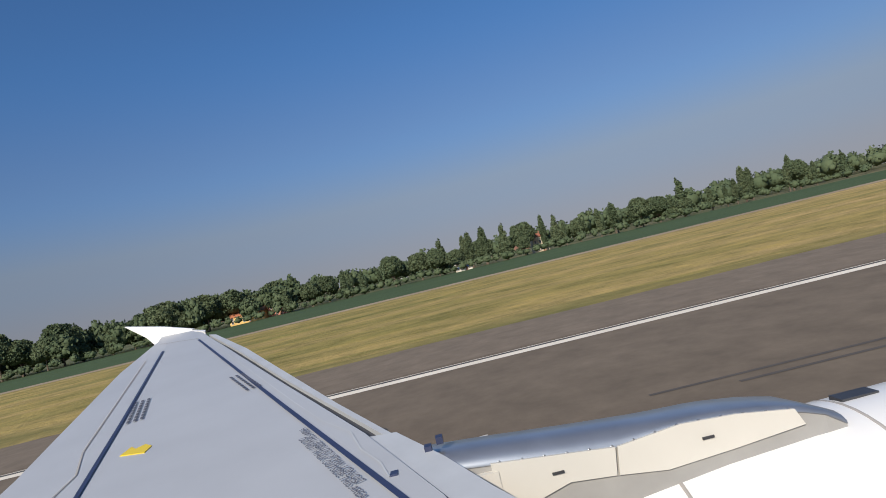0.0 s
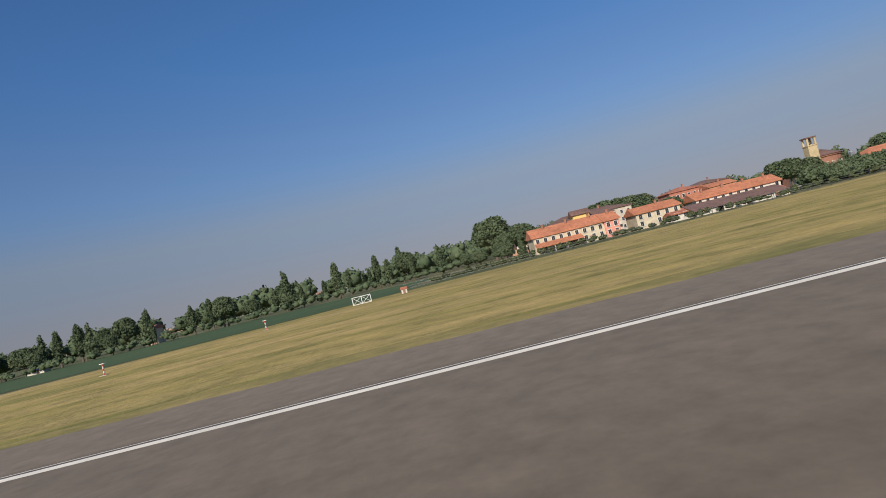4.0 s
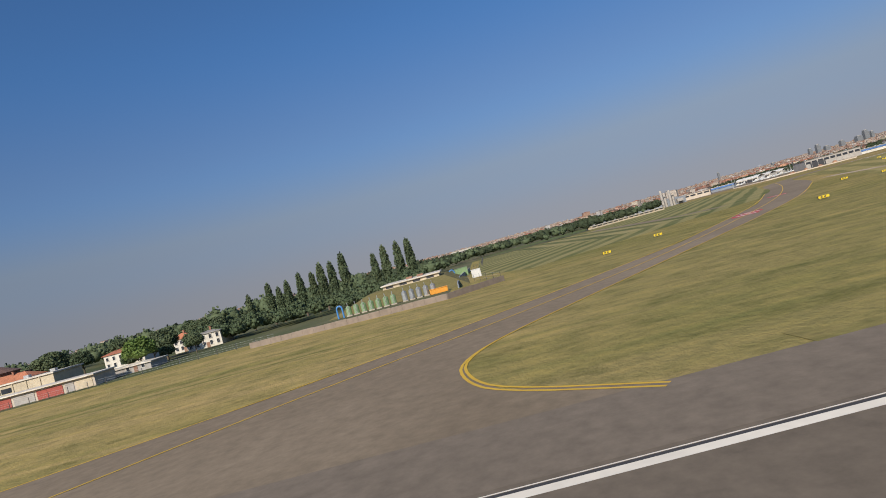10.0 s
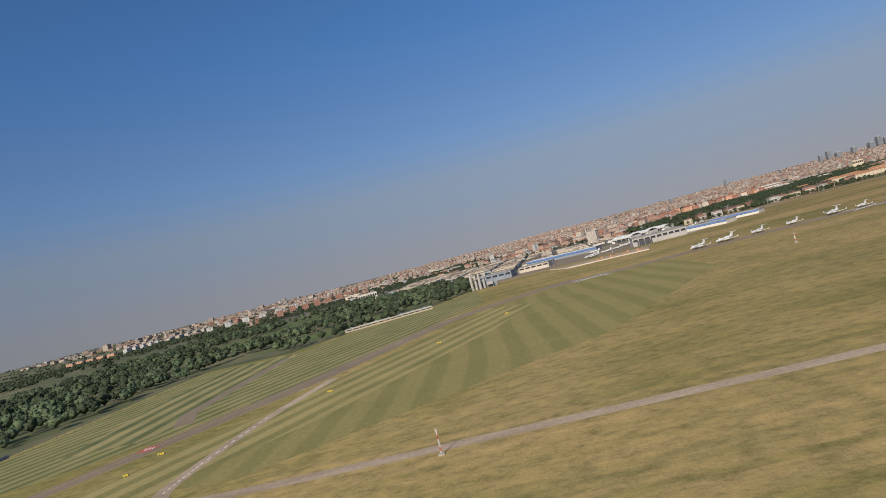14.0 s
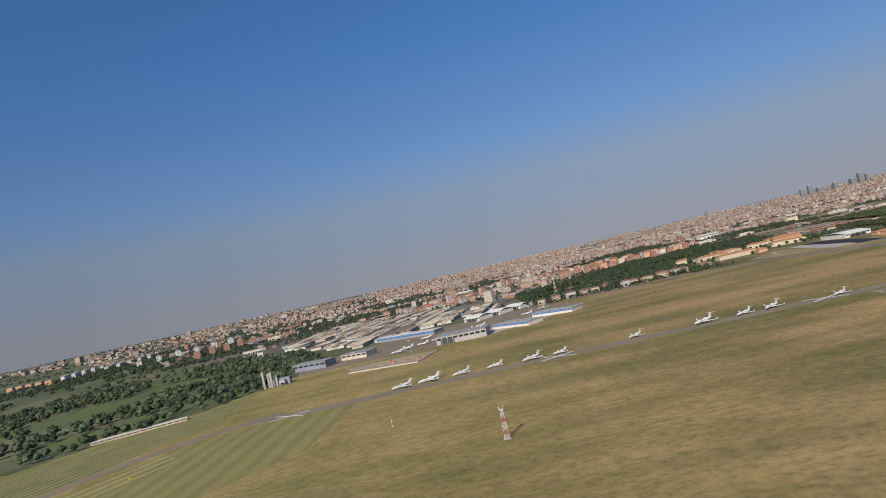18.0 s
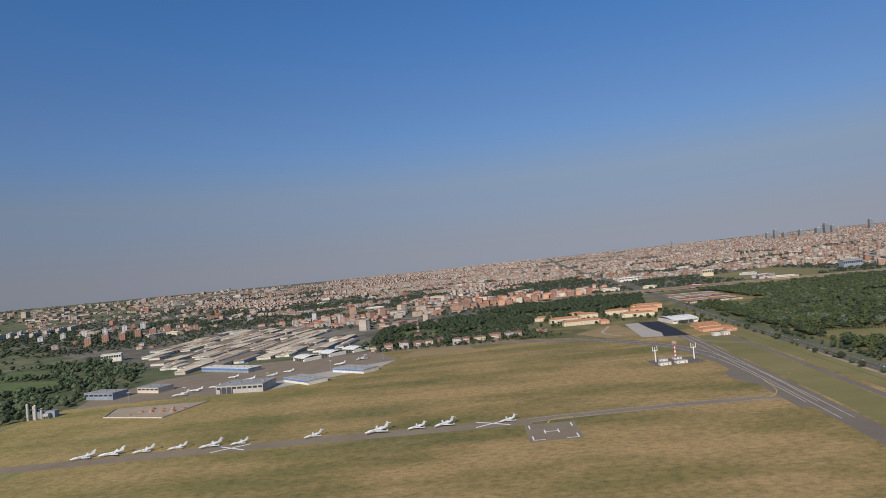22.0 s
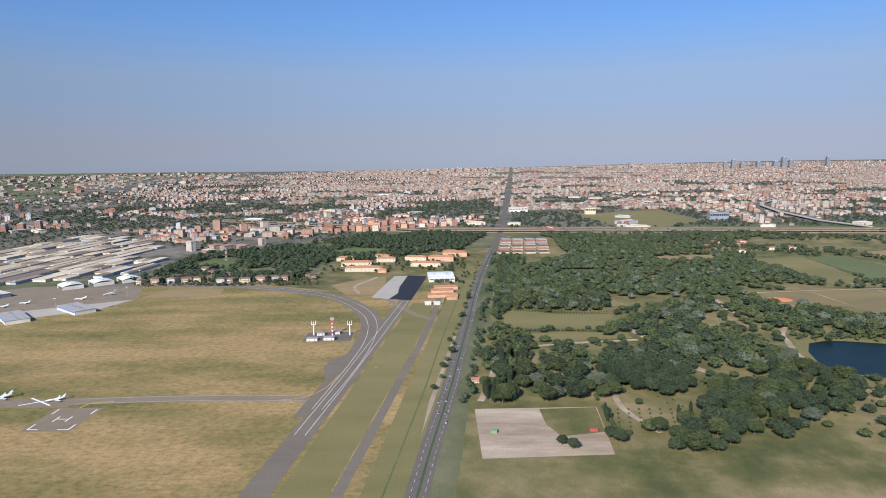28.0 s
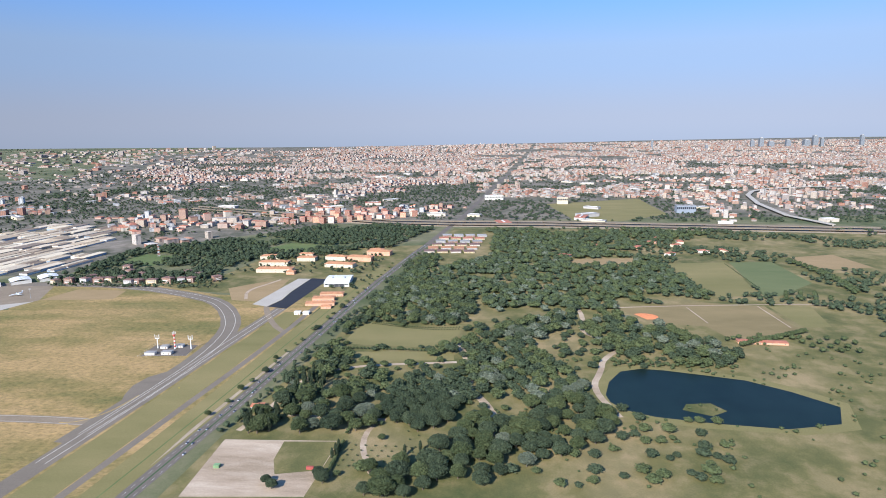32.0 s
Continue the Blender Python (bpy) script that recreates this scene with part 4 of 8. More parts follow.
def tree(x, y, height, kind="broad", mat="leaf", wide=1.0, where="", group=""):
    rng = random.Random(int(x * 31 + y * 17))
    tm, cm = rng.choice(TREES[(kind, mat)])
    name = {"broad": "tree", "poplar": "poplar_tree", "conifer": "conifer_tree"}[kind]
    e = new(name)
    s = height / 10
    e.matrix_world = pose(x, y, -0.05, 0, 0, rng.uniform(0, 360)) @ Matrix.Diagonal((s * wide, s * wide, s, 1))
    tagged(e, TREE_WORDS[(kind, mat)] + (" " + where if where else ""), "tree", group)
    for n, me in (("trunk", tm), ("crown", cm)):
        o = new(n, me)
        o.parent = e
    return e


LIGHT = [crown("broad", s, 42, 1) for s in (31, 32, 33, 34)]
FULL = [crown("broad", s, 260, 1) for s in (35, 36, 37)]


def wood(name, spots, mat, label, protos=None):
    """One mesh of many crowns: spots are rows of x, y, height, width."""
    protos = protos or LIGHT
    rng = np.random.default_rng(len(spots))
    vs, fs, at = [], [], 0
    for x, y, h, w in spots:
        v, f = protos[int(rng.integers(len(protos)))]
        a = rng.uniform(0, 2 * math.pi)
        c, s = math.cos(a), math.sin(a)
        u = v * (w / 10, w / 10, h / 10)
        u = np.c_[u[:, 0] * c - u[:, 1] * s + x, u[:, 0] * s + u[:, 1] * c + y, u[:, 2] - 0.15 * h + rise(x, y)]
        vs.append(u)
        fs.append(f + at)
        at += len(v)
    return tagged(new(name, fast_mesh(name, np.concatenate(vs), np.concatenate(fs), [M[mat]])), label, "woodland", "", "stuff")


def scatter(seed, n, x0, x1, y0, y1, keep, h=(5, 9), gap=0.0, broad=1.0):
    rng = np.random.default_rng(seed)
    out = []
    for _ in range(n * 4):
        if len(out) >= n:
            break
        x, y = rng.uniform(x0, x1), rng.uniform(y0, y1)
        if keep(x, y):
            k = rng.uniform(*h)
            if gap and any((x - a) ** 2 + (y - b) ** 2 < (gap * (k + c) / 12) ** 2 for a, b, c, d in out):
                continue
            out.append((x, y, k, k * broad * rng.uniform(0.95, 1.35)))
    return out


# ---- the city ----
def facade(name, tints, floor=1.55, bay=1.7):
    """Plaster in several tints with rows of dark windows, for houses far off."""
    m, t, b = node_mat(name)
    g = t.nodes.new("ShaderNodeNewGeometry")
    s = t.nodes.new("ShaderNodeSeparateXYZ")
    t.links.new(g.outputs["Position"], s.inputs["Vector"])

    def calc(op, a, c):
        n = t.nodes.new("ShaderNodeMath")
        n.operation = op
        for i, v in enumerate((a, c)):
            if isinstance(v, (int, float)):
                n.inputs[i].default_value = v
            else:
                t.links.new(v, n.inputs[i])
        return n.outputs[0]
    along = calc("ADD", s.outputs["X"], calc("MULTIPLY", s.outputs["Y"], 0.93))
    w = calc("LESS_THAN", calc("FRACT", calc("DIVIDE", along, bay), 0), 0.42)
    h = calc("GREATER_THAN", calc("FRACT", calc("DIVIDE", s.outputs["Z"], floor), 0), 0.45)
    n = t.nodes.new("ShaderNodeSeparateXYZ")
    t.links.new(g.outputs["Normal"], n.inputs["Vector"])
    side = calc("LESS_THAN", calc("ABSOLUTE", n.outputs["Z"], 0), 0.5)
    win = calc("MULTIPLY", calc("MULTIPLY", w, h), side)
    k = len(tints)
    c = ramp(t, g.outputs["Random Per Island"], [(i / k, tint) for i, tint in enumerate(tints)], "CONSTANT")
    p = position(t)
    c = mix(t, 0.5, c, ramp(t, noise_node(t, p, 0.5, 4), [(0.3, (0.75, 0.75, 0.75)), (0.7, (1.15, 1.15, 1.15))]), "MULTIPLY")
    c = mix(t, calc("MULTIPLY", win, 0.75), c, (0.05, 0.055, 0.065))
    t.links.new(c, b.inputs["Base Color"])
    b.inputs["Roughness"].default_value = 0.8
    return m


def tinted(name, tints, rough=0.8):
    m, t, b = node_mat(name)
    g = t.nodes.new("ShaderNodeNewGeometry")
    k = len(tints)
    c = ramp(t, g.outputs["Random Per Island"], [(i / k, tint) for i, tint in enumerate(tints)], "CONSTANT")
    c = mix(t, 0.6, c, ramp(t, noise_node(t, position(t), 0.7, 4), [(0.3, (0.7, 0.7, 0.7)), (0.7, (1.2, 1.2, 1.2))]), "MULTIPLY")
    t.links.new(c, b.inputs["Base Color"])
    b.inputs["Roughness"].default_value = rough
    return m


M["city_wall"] = facade("city_plaster", [(0.42, 0.34, 0.26), (0.36, 0.22, 0.15), (0.48, 0.41, 0.34), (0.41, 0.29, 0.22), (0.33, 0.16, 0.10), (0.46, 0.40, 0.34), (0.30, 0.24, 0.20), (0.44, 0.34, 0.25)])
M["city_roof"] = tinted("city_roofs", [(0.34, 0.14, 0.08), (0.40, 0.32, 0.25), (0.30, 0.16, 0.10), (0.50, 0.43, 0.36), (0.37, 0.18, 0.11), (0.27, 0.23, 0.20)])
M["shed_wall"] = tinted("warehouse_walls", [(0.55, 0.50, 0.44), (0.42, 0.36, 0.30), (0.62, 0.60, 0.56), (0.30, 0.36, 0.42)])
M["shed_roof"] = tinted("warehouse_roofs", [(0.54, 0.42, 0.27), (0.38, 0.28, 0.18), (0.62, 0.50, 0.34), (0.20, 0.145, 0.10), (0.47, 0.35, 0.22), (0.26, 0.185, 0.12), (0.58, 0.46, 0.32)])
M["tower_glass"] = facade("tower_glass", [(0.15, 0.17, 0.19), (0.20, 0.21, 0.22), (0.30, 0.30, 0.30)], 2.0, 1.1)


def blocks(name, rows, wall, roof, label, category="buildings", pitch=0.0):
    """Many plain houses in one mesh: rows of x, y, width, depth, height, turn. pitch: rise of the hipped roofs over the width."""
    r = np.asarray(rows, dtype=float)
    n = len(r)
    c, s = np.cos(r[:, 5]), np.sin(r[:, 5])
    q = np.array([(-1, -1), (1, -1), (1, 1), (-1, 1)]) * 0.5

    def ring(k, z, grow=1.0):
        lx, ly = q[k, 0] * r[:, 2] * grow, q[k, 1] * r[:, 3] * grow
        return np.c_[r[:, 0] + lx * c - ly * s, r[:, 1] + lx * s + ly * c, z]
    up = np.array([rise(x, y) for x, y in r[:, :2]])
    zero, top = up - 0.1, r[:, 4] + up
    lo = [ring(k, zero) for k in range(4)]
    hi = [ring(k, top) for k in range(4)]
    eave = [ring(k, top + 0.02, 1.06) for k in range(4)]
    ridge_z = top + np.minimum(r[:, 2], r[:, 3]) * pitch + 0.35
    half = np.maximum(r[:, 2] - r[:, 3], 0.3 * r[:, 2]) * 0.5 if pitch else r[:, 2] * 0.5
    if pitch:
        ra = np.c_[r[:, 0] - half * c, r[:, 1] - half * s, ridge_z]
        rb = np.c_[r[:, 0] + half * c, r[:, 1] + half * s, ridge_z]
        ridge = [ra, rb, rb, ra]
    else:
        ridge = [ring(k, ridge_z, 1.06) for k in range(4)]
    v = np.stack(lo + hi + eave + ridge, 1).reshape(-1, 3)
    b = np.arange(n)[:, None] * 16
    walls = [b + [i, (i + 1) % 4, 4 + (i + 1) % 4, 4 + i] for i in range(4)]
    roofs = [b + [8 + i, 8 + (i + 1) % 4, 12 + (i + 1) % 4, 12 + i] for i in range(4)] + [b + [12, 13, 14, 15]]
    f = np.concatenate(walls + roofs)
    idx = np.concatenate([np.zeros(4 * n), np.ones(5 * n)])
    return tagged(new(name, fast_mesh(name, v, f, [wall, roof], idx, True)), label, category, "", "stuff")


def district(seed, poly, step, size, height, turn, skip, grow=0.0, cell=260.0):
    """House plots in quarters of their own street directions, inside the outline poly."""
    rng = np.random.default_rng(seed)
    xs, ys = [p[0] for p in poly], [p[1] for p in poly]
    out = []
    n = int(cell * 0.75 / step)
    for cx in np.arange(min(xs) + cell / 2, max(xs) + cell / 2, cell):
        for cy in np.arange(min(ys) + cell / 2, max(ys) + cell / 2, cell):
            a = radians(turn + rng.uniform(-35, 35))
            tall, thin = rng.uniform(0.75, 1.25), skip + rng.uniform(-0.08, 0.25)
            for i in range(-n, n + 1):
                for j in range(-n, n + 1):
                    if rng.random() < thin or i % 5 == 2 or j % 4 == 3:
                        continue
                    px, py = (i + rng.uniform(-0.22, 0.22)) * step, (j + rng.uniform(-0.22, 0.22)) * step
                    x, y = cx + px * math.cos(a) - py * math.sin(a), cy + px * math.sin(a) + py * math.cos(a)
                    if abs(x - cx) > cell / 2 or abs(y - cy) > cell / 2 or not inside(x, y, poly):
                        continue
                    k = tall * (1 + grow * rng.random() ** 6 * 1.6)
                    out.append((x, y, rng.uniform(*size), rng.uniform(*size) * 0.8, rng.uniform(*height) * k, a + (0 if rng.random() < 0.6 else math.pi / 2)))
    return out


FAR_CITY = [(-1560, 300), (-2200, -300), (-2700, -320), (-2700, 3330), (-2500, 3300), (-1500, 1900), (-1460, 1150)]
FARTHEST_CITY = [(-2700, -320), (-4000, -420), (-4800, -300), (-5000, 1000), (-4900, 2600), (-4400, 3600), (-3900, 4100), (-2700, 3900)]
MID_CITY = [(-850, 300), (-1350, 60), (-1580, 290), (-1480, 1130), (-1180, 1060), (-1110, 940), (-1150, 700), (-960, 640), (-900, 480)]
NORTH_CITY = [(-1080, 1440), (-1500, 1400), (-1500, 1900), (-2500, 3300), (-1900, 3300), (-1120, 2100)]
SOUTH_CITY = [(-900, 140), (-1600, -420), (-2300, -900), (-2200, -300), (-1560, 290), (-1300, 60)]
INDUS = [(-556, 490), (-640, 425), (-790, 340), (-908, 350), (-1042, 364), (-988, 487), (-880, 560), (-796, 600), (-726, 627), (-655, 632), (-640, 585), (-600, 530)]


FLYOVER = [(-1041, 1635), (-1150, 1612), (-1335, 1632), (-1500, 1672), (-1587, 1713), (-1650, 1765), (-1691, 1830), (-1730, 1988)]


def off_road(x, y):
    """Whether a spot lies clear of the avenue and of the flyover."""
    if abs(y - 1051 + (x + 1128) * 0.0812) < 14:
        return False
    for (ax, ay), (bx, by) in zip(FLYOVER, FLYOVER[1:]):
        k = min(1.0, max(0.0, ((x - ax) * (bx - ax) + (y - ay) * (by - ay)) / ((bx - ax) ** 2 + (by - ay) ** 2)))
        if math.hypot(x - ax - k * (bx - ax), y - ay - k * (by - ay)) < 22:
            return False
    return True


def green(x, y):
    """Green belts of the city, where trees stand in place of houses."""
    return noise.noise(Vector((x * 0.0045, y * 0.0045, 1.3))) + 0.5 * noise.noise(Vector((x * 0.014, y * 0.014, 5.3))) > (0.26 if x < -2500 else 0.13 if x < -1900 else 0.02 if x < -1500 else -0.03) - 0.3 * min(1.0, max(0.0, (150 - y) / 300))


rngc = np.random.default_rng(4)
bm = bmesh.new()
for (ax, ay), (bx, by) in zip(FLYOVER, FLYOVER[1:]):
    n = max(1, int(math.dist((ax, ay), (bx, by)) / 30))
    d = Vector((bx - ax, by - ay)).normalized()
    for i in range(n):
        p, q = [(ax + (bx - ax) * (i + j) / n, ay + (by - ay) * (i + j) / n) for j in (0, 1)]
        solid(bm, [(p[0] - 5 * d.y, p[1] + 5 * d.x), (p[0] + 5 * d.y, p[1] - 5 * d.x), (q[0] + 5 * d.y, q[1] - 5 * d.x), (q[0] - 5 * d.y, q[1] + 5 * d.x)], 2.6, 3.4)
        box(bm, p[0] - 0.8, p[0] + 0.8, p[1] - 0.8, p[1] + 0.8, -0.1, 2.7)
tagged(part("flyover_ramp", bm, M["concrete"]), "pale concrete flyover ramp curving off the motorway", "viaduct", "", "structure")
blocks("farthest_city", [r for r in district(21, FARTHEST_CITY, 14.0, (7, 13), (3.0, 6.0), 8, 0.12, 0.9, 330.0) if off_road(r[0], r[1]) and not green(r[0], r[1])], M["city_wall"], M["city_roof"], "farthest pale quarters of the city", pitch=0.06)
blocks("far_city", [r for r in district(1, FAR_CITY, 13.0, (6, 12), (2.8, 5.6), 8, 0.06, 1.1) if off_road(r[0], r[1]) and not green(r[0], r[1])], M["city_wall"], M["city_roof"], "far city of pale and terracotta apartment blocks", pitch=0.1)
near_rows = sorted((r for r in district(2, MID_CITY, 15, (6, 14), (2.2, 5), 20, 0.2, 1.5) if off_road(r[0], r[1]) and not green(r[0], r[1])), key=lambda r: -r[0])
blocks("near_city", near_rows[200:], M["city_wall"], M["city_roof"], "nearer city quarter of mixed apartment blocks", pitch=0.1)
EDGE_CITY = [(-800, 640), (-890, 570), (-990, 495), (-1080, 480), (-1200, 640), (-1130, 745), (-1060, 770), (-960, 720), (-880, 690)]
blocks("edge_city", [r for r in district(12, EDGE_CITY, 15, (8, 19), (2.2, 5.5), 20, 0.3, 1.5) if not green(r[0] * 1.7, r[1])], M["city_wall"], M["city_roof"], "mixed blocks and yards beyond the warehouses", pitch=0.08)
blocks("north_city", [r for r in district(3, NORTH_CITY, 15, (6, 14), (2.2, 5), -15, 0.25, 1.6) if off_road(r[0], r[1]) and not green(r[0], r[1])], M["city_wall"], M["city_roof"], "northern city quarter of pale apartment blocks", pitch=0.1)
blocks("south_city", district(6, SOUTH_CITY, 24, (8, 18), (2.6, 5.5), 35, 0.72, 1.2), M["city_wall"], M["city_roof"], "southern suburb of pale apartment blocks", pitch=0.1)
def shed_rows(seed, poly, turn, deep):
    """Rows of long sheds wall to wall along parallel streets."""
    rng = np.random.default_rng(seed)
    a = radians(turn)
    cx, cy = np.mean([p[0] for p in poly]), np.mean([p[1] for p in poly])
    flat, saw = [], []
    v, lane = -420.0, 0
    while v < 420:
        d = rng.uniform(deep * 0.8, deep * 1.5)
        u = -420.0 + rng.uniform(0, 20)
        while u < 420:
            l = rng.uniform(18, 44)
            um, vm = u + l / 2, v + d / 2
            x, y = cx + um * math.cos(a) - vm * math.sin(a), cy + um * math.sin(a) + vm * math.cos(a)
            ends = [(cx + (um + k) * math.cos(a) - vm * math.sin(a), cy + (um + k) * math.sin(a) + vm * math.cos(a)) for k in (-l * 0.4, 0, l * 0.4)]
            if all(inside(*e, poly) for e in ends) and rng.random() > 0.15:
                h = rng.uniform(1.7, 3.0)
                if rng.random() < 0.4:
                    n = max(2, int(d / 4.5))
                    for k in range(n):
                        vk = v + d * (k + 0.5) / n
                        saw.append((cx + um * math.cos(a) - vk * math.sin(a), cy + um * math.sin(a) + vk * math.cos(a), l, d / n, h, a))
                else:
                    flat.append((x, y, l, d, h, a))
            u += l + rng.choice((1.0, 2.5, 6.0), p=(0.4, 0.35, 0.25))
        lane += 1
        v += d + (1.0 if lane % 2 else 6.0)
    return flat, saw


flat, saw = shed_rows(7, INDUS, 174, 12)
FAR_SOUTH = [(-2300, -900), (-3600, -2400), (-4600, -1500), (-4700, -500), (-2300, -300)]
blocks("far_suburbs", district(13, FAR_SOUTH, 42, (12, 34), (3, 8), 15, 0.45, 1.5), M["city_wall"], M["city_roof"], "scattered pale suburbs far to the south", pitch=0.06)
blocks("warehouses", flat, M["shed_wall"], M["shed_roof"], "pale low flat-roofed warehouses packed close together")
blocks("ridged_warehouses", saw, M["shed_wall"], M["shed_roof"], "long pale warehouses with ridged roofs", pitch=0.16)
HALL_ROWS = [(rngc.uniform(-2300, -1000), rngc.uniform(200, 2300), rngc.uniform(16, 40), rngc.uniform(10, 22), rngc.uniform(3, 5.5), rngc.uniform(0, 3)) for k in range(70)]


# ---- woods ----
def grove(x, y, s=0.02, cut=-0.1):
    return noise.noise(Vector((x * s, y * s, 3.7))) > cut


PARK = [(-258, 1046), (-300, 1046), (-303, 984), (-480, 1001), (-640, 1013), (-880, 1090), (-985, 1100), (-1000, 1300), (-960, 1430), (-880, 1330), (-830, 1290), (-680, 1310), (-580, 1312), (-600, 1230), (-470, 1350), (-420, 1420), (-300, 1420), (-250, 1300)]
OPEN = [LAWN, LAWN2, LAKE, BALL] + FIELDS
PATHS = [(-300, 985), (-328, 992), (-370, 996), (-396, 1018), (-408, 1050), (-408, 1092), (-330, 1040), (-321, 1056), (-293, 1051), (-450, 1090), (-386, 1105), (-347, 1112), (-320, 1120), (-520, 1190), (-478, 1181), (-448, 1210), (-420, 1190), (-370, 1176)]


def in_park(x, y):
    return inside(x, y, PARK) and not any(inside(x, y, p) for p in OPEN) and not (-960 < x < -772 and y < 1108) and min((x - a) ** 2 + (y - b) ** 2 for a, b in PATHS) > 30 and grove(x, y, 0.02, -0.42)


# groves of the near park, one outline each
ROUND_GROVE = [(-367, 1057), (-389, 1076), (-378, 1098), (-347, 1104), (-321, 1097), (-303, 1082), (-308, 1069), (-329, 1057)]
LOT_GROVE = [(-360, 1025), (-388, 1036), (-381, 1050), (-329, 1056), (-307, 1053), (-300, 1040), (-297, 1017), (-323, 1014), (-334, 1026)]
POPLAR_GROVE = [(-373, 997), (-396, 1013), (-359, 1016), (-317, 1008), (-328, 1001)]
CAFE_POPLARS = [(-320, 987), (-325, 1001), (-297, 1003), (-297, 988)]
ROADSIDE_GROVE = [(-370, 988), (-373, 996), (-330, 1000), (-336, 990)]
AVENUE_GROVE = [(-424, 996), (-431, 1002), (-413, 1020), (-384, 1022), (-382, 1014), (-396, 998)]
LAWN_GROVE = [(-582, 1014), (-636, 1031), (-616, 1085), (-549, 1100), (-496, 1092), (-491, 1031), (-496, 1012)]
HEDGE_GROVE = [(-431, 1069), (-450, 1095), (-484, 1107), (-431, 1102), (-413, 1073)]
MIDDLE_GROVE = [(-405, 1095), (-484, 1122), (-541, 1186), (-483, 1173), (-441, 1142), (-405, 1156), (-354, 1139), (-347, 1114), (-389, 1100)]
PATH_GROVE = [(-374, 1135), (-397, 1161), (-374, 1174), (-348, 1166), (-335, 1140), (-347, 1128)]
DIAMOND_GROVE = [(-534, 1203), (-514, 1225), (-456, 1232), (-405, 1212), (-427, 1197), (-472, 1184)]
LAKE_GROVE = [(-324, 1135), (-350, 1172), (-326, 1184), (-309, 1181), (-280, 1150), (-270, 1128), (-303, 1129)]
SLOPE_GROVE = [(-293, 1092), (-329, 1111), (-308, 1132), (-281, 1125), (-255, 1120), (-264, 1091)]
NEAR_GROVE = [(-268, 1062), (-272, 1088), (-255, 1100), (-240, 1085), (-245, 1060)]
SHORE_GROVE = [(-488, 1233), (-498, 1246), (-470, 1262), (-428, 1289), (-408, 1262), (-411, 1236)]
GROVES = [ROUND_GROVE, LOT_GROVE, POPLAR_GROVE, CAFE_POPLARS, ROADSIDE_GROVE, AVENUE_GROVE, LAWN_GROVE, HEDGE_GROVE, MIDDLE_GROVE, PATH_GROVE, DIAMOND_GROVE, LAKE_GROVE, SLOPE_GROVE, NEAR_GROVE, SHORE_GROVE]


def fill(seed, poly, gap, tries=60):
    """Spots inside an outline, none nearer to another than the gap."""
    rng = np.random.default_rng(seed)
    xs, ys = [p[0] for p in poly], [p[1] for p in poly]
    out = []
    for _ in range(int(tries * (max(xs) - min(xs)) * (max(ys) - min(ys)) / gap ** 2 / 4)):
        x, y = rng.uniform(min(xs), max(xs)), rng.uniform(min(ys), max(ys))
        if inside(x, y, poly) and not inside(x, y, LAKE) and all((x - a) ** 2 + (y - b) ** 2 > gap * gap for a, b in out):
            out.append((x, y))
    return out


rngp = np.random.default_rng(33)
beyond = [[], [], []]
for g, poly in enumerate(GROVES):
    narrow = poly in (POPLAR_GROVE, CAFE_POPLARS)
    for i, (x, y) in enumerate(fill(200 + g, poly, 4.2 if narrow else 6.0 if poly is ROUND_GROVE else 7.4)):
        k = rngp.random()
        if narrow and k < 0.7:
            tree(x, y, rngp.uniform(6.5, 9), "poplar", "leaf_dark", rngp.uniform(1.0, 1.4), "in the park", "park poplars")
        elif x < -345:
            pick = 2 if k < 0.09 else 0 if k < 0.5 or poly is ROUND_GROVE else 1
            h = rngp.uniform(6.2, 7.0) if poly is ROUND_GROVE else rngp.uniform(5.2, 8.8)
            beyond[pick].append((x, y, h, h * rngp.uniform(1.35, 1.75)))
        elif poly is ROUND_GROVE:
            tree(x, y, rngp.uniform(6.2, 7.0), "broad", "leaf_dark", rngp.uniform(1.5, 1.75), "in the park", "park trees")
        elif k < 0.07:
            tree(x, y, rngp.uniform(5.5, 7), "broad", "leaf_pale", rngp.uniform(1.5, 1.9), "in the park", "park trees")
        else:
            tree(x, y, rngp.uniform(5.2, 8.6), "broad", "leaf_dark" if k < 0.55 else "leaf", rngp.uniform(1.35, 1.8), "in the park", "park trees")
AVENUE_STRIP = [(-470, 1001), (-560, 1007), (-720, 1018), (-775, 1024), (-770, 1046), (-720, 1040), (-600, 1024), (-480, 1012)]
for x, y in fill(260, AVENUE_STRIP, 6.0):
    beyond[int(rngp.integers(2))].append((x, y, rngp.uniform(4.5, 7), rngp.uniform(6.5, 10)))
for x, y, h, w in scatter(83, 150, -500, -255, 990, 1235, lambda x, y: in_park(x, y) and not any(inside(x, y, p) for p in GROVES) and not inside(x, y, LOT), (3.0, 6.0), 7.0, 1.5):
    beyond[int(rngp.integers(2))].append((x, y, h, w))
for pick, words in enumerate(("dark green", "mid green", "silvery pale")):
    wood("park_groves", beyond[pick], ("leaf_dark", "leaf", "leaf_pale")[pick], words + " trees of the denser park groves", FULL)
SINGLE = [(-295, 1062, 3.2), (-388, 1019, 5), (-542, 1122, 6), (-606, 1115, 6), (-606, 1127, 6), (-313, 1124, 4), (-462, 1003, 5), (-380, 970, 4), (-536, 982, 4), (-473, 977, 3.6), (-247, 1022, 4.4), (-251, 1018, 4), (-253, 1043, 5.5), (-258, 1040, 5), (-405, 968, 3), (-352, 965, 3.4), (-316, 961, 3)]
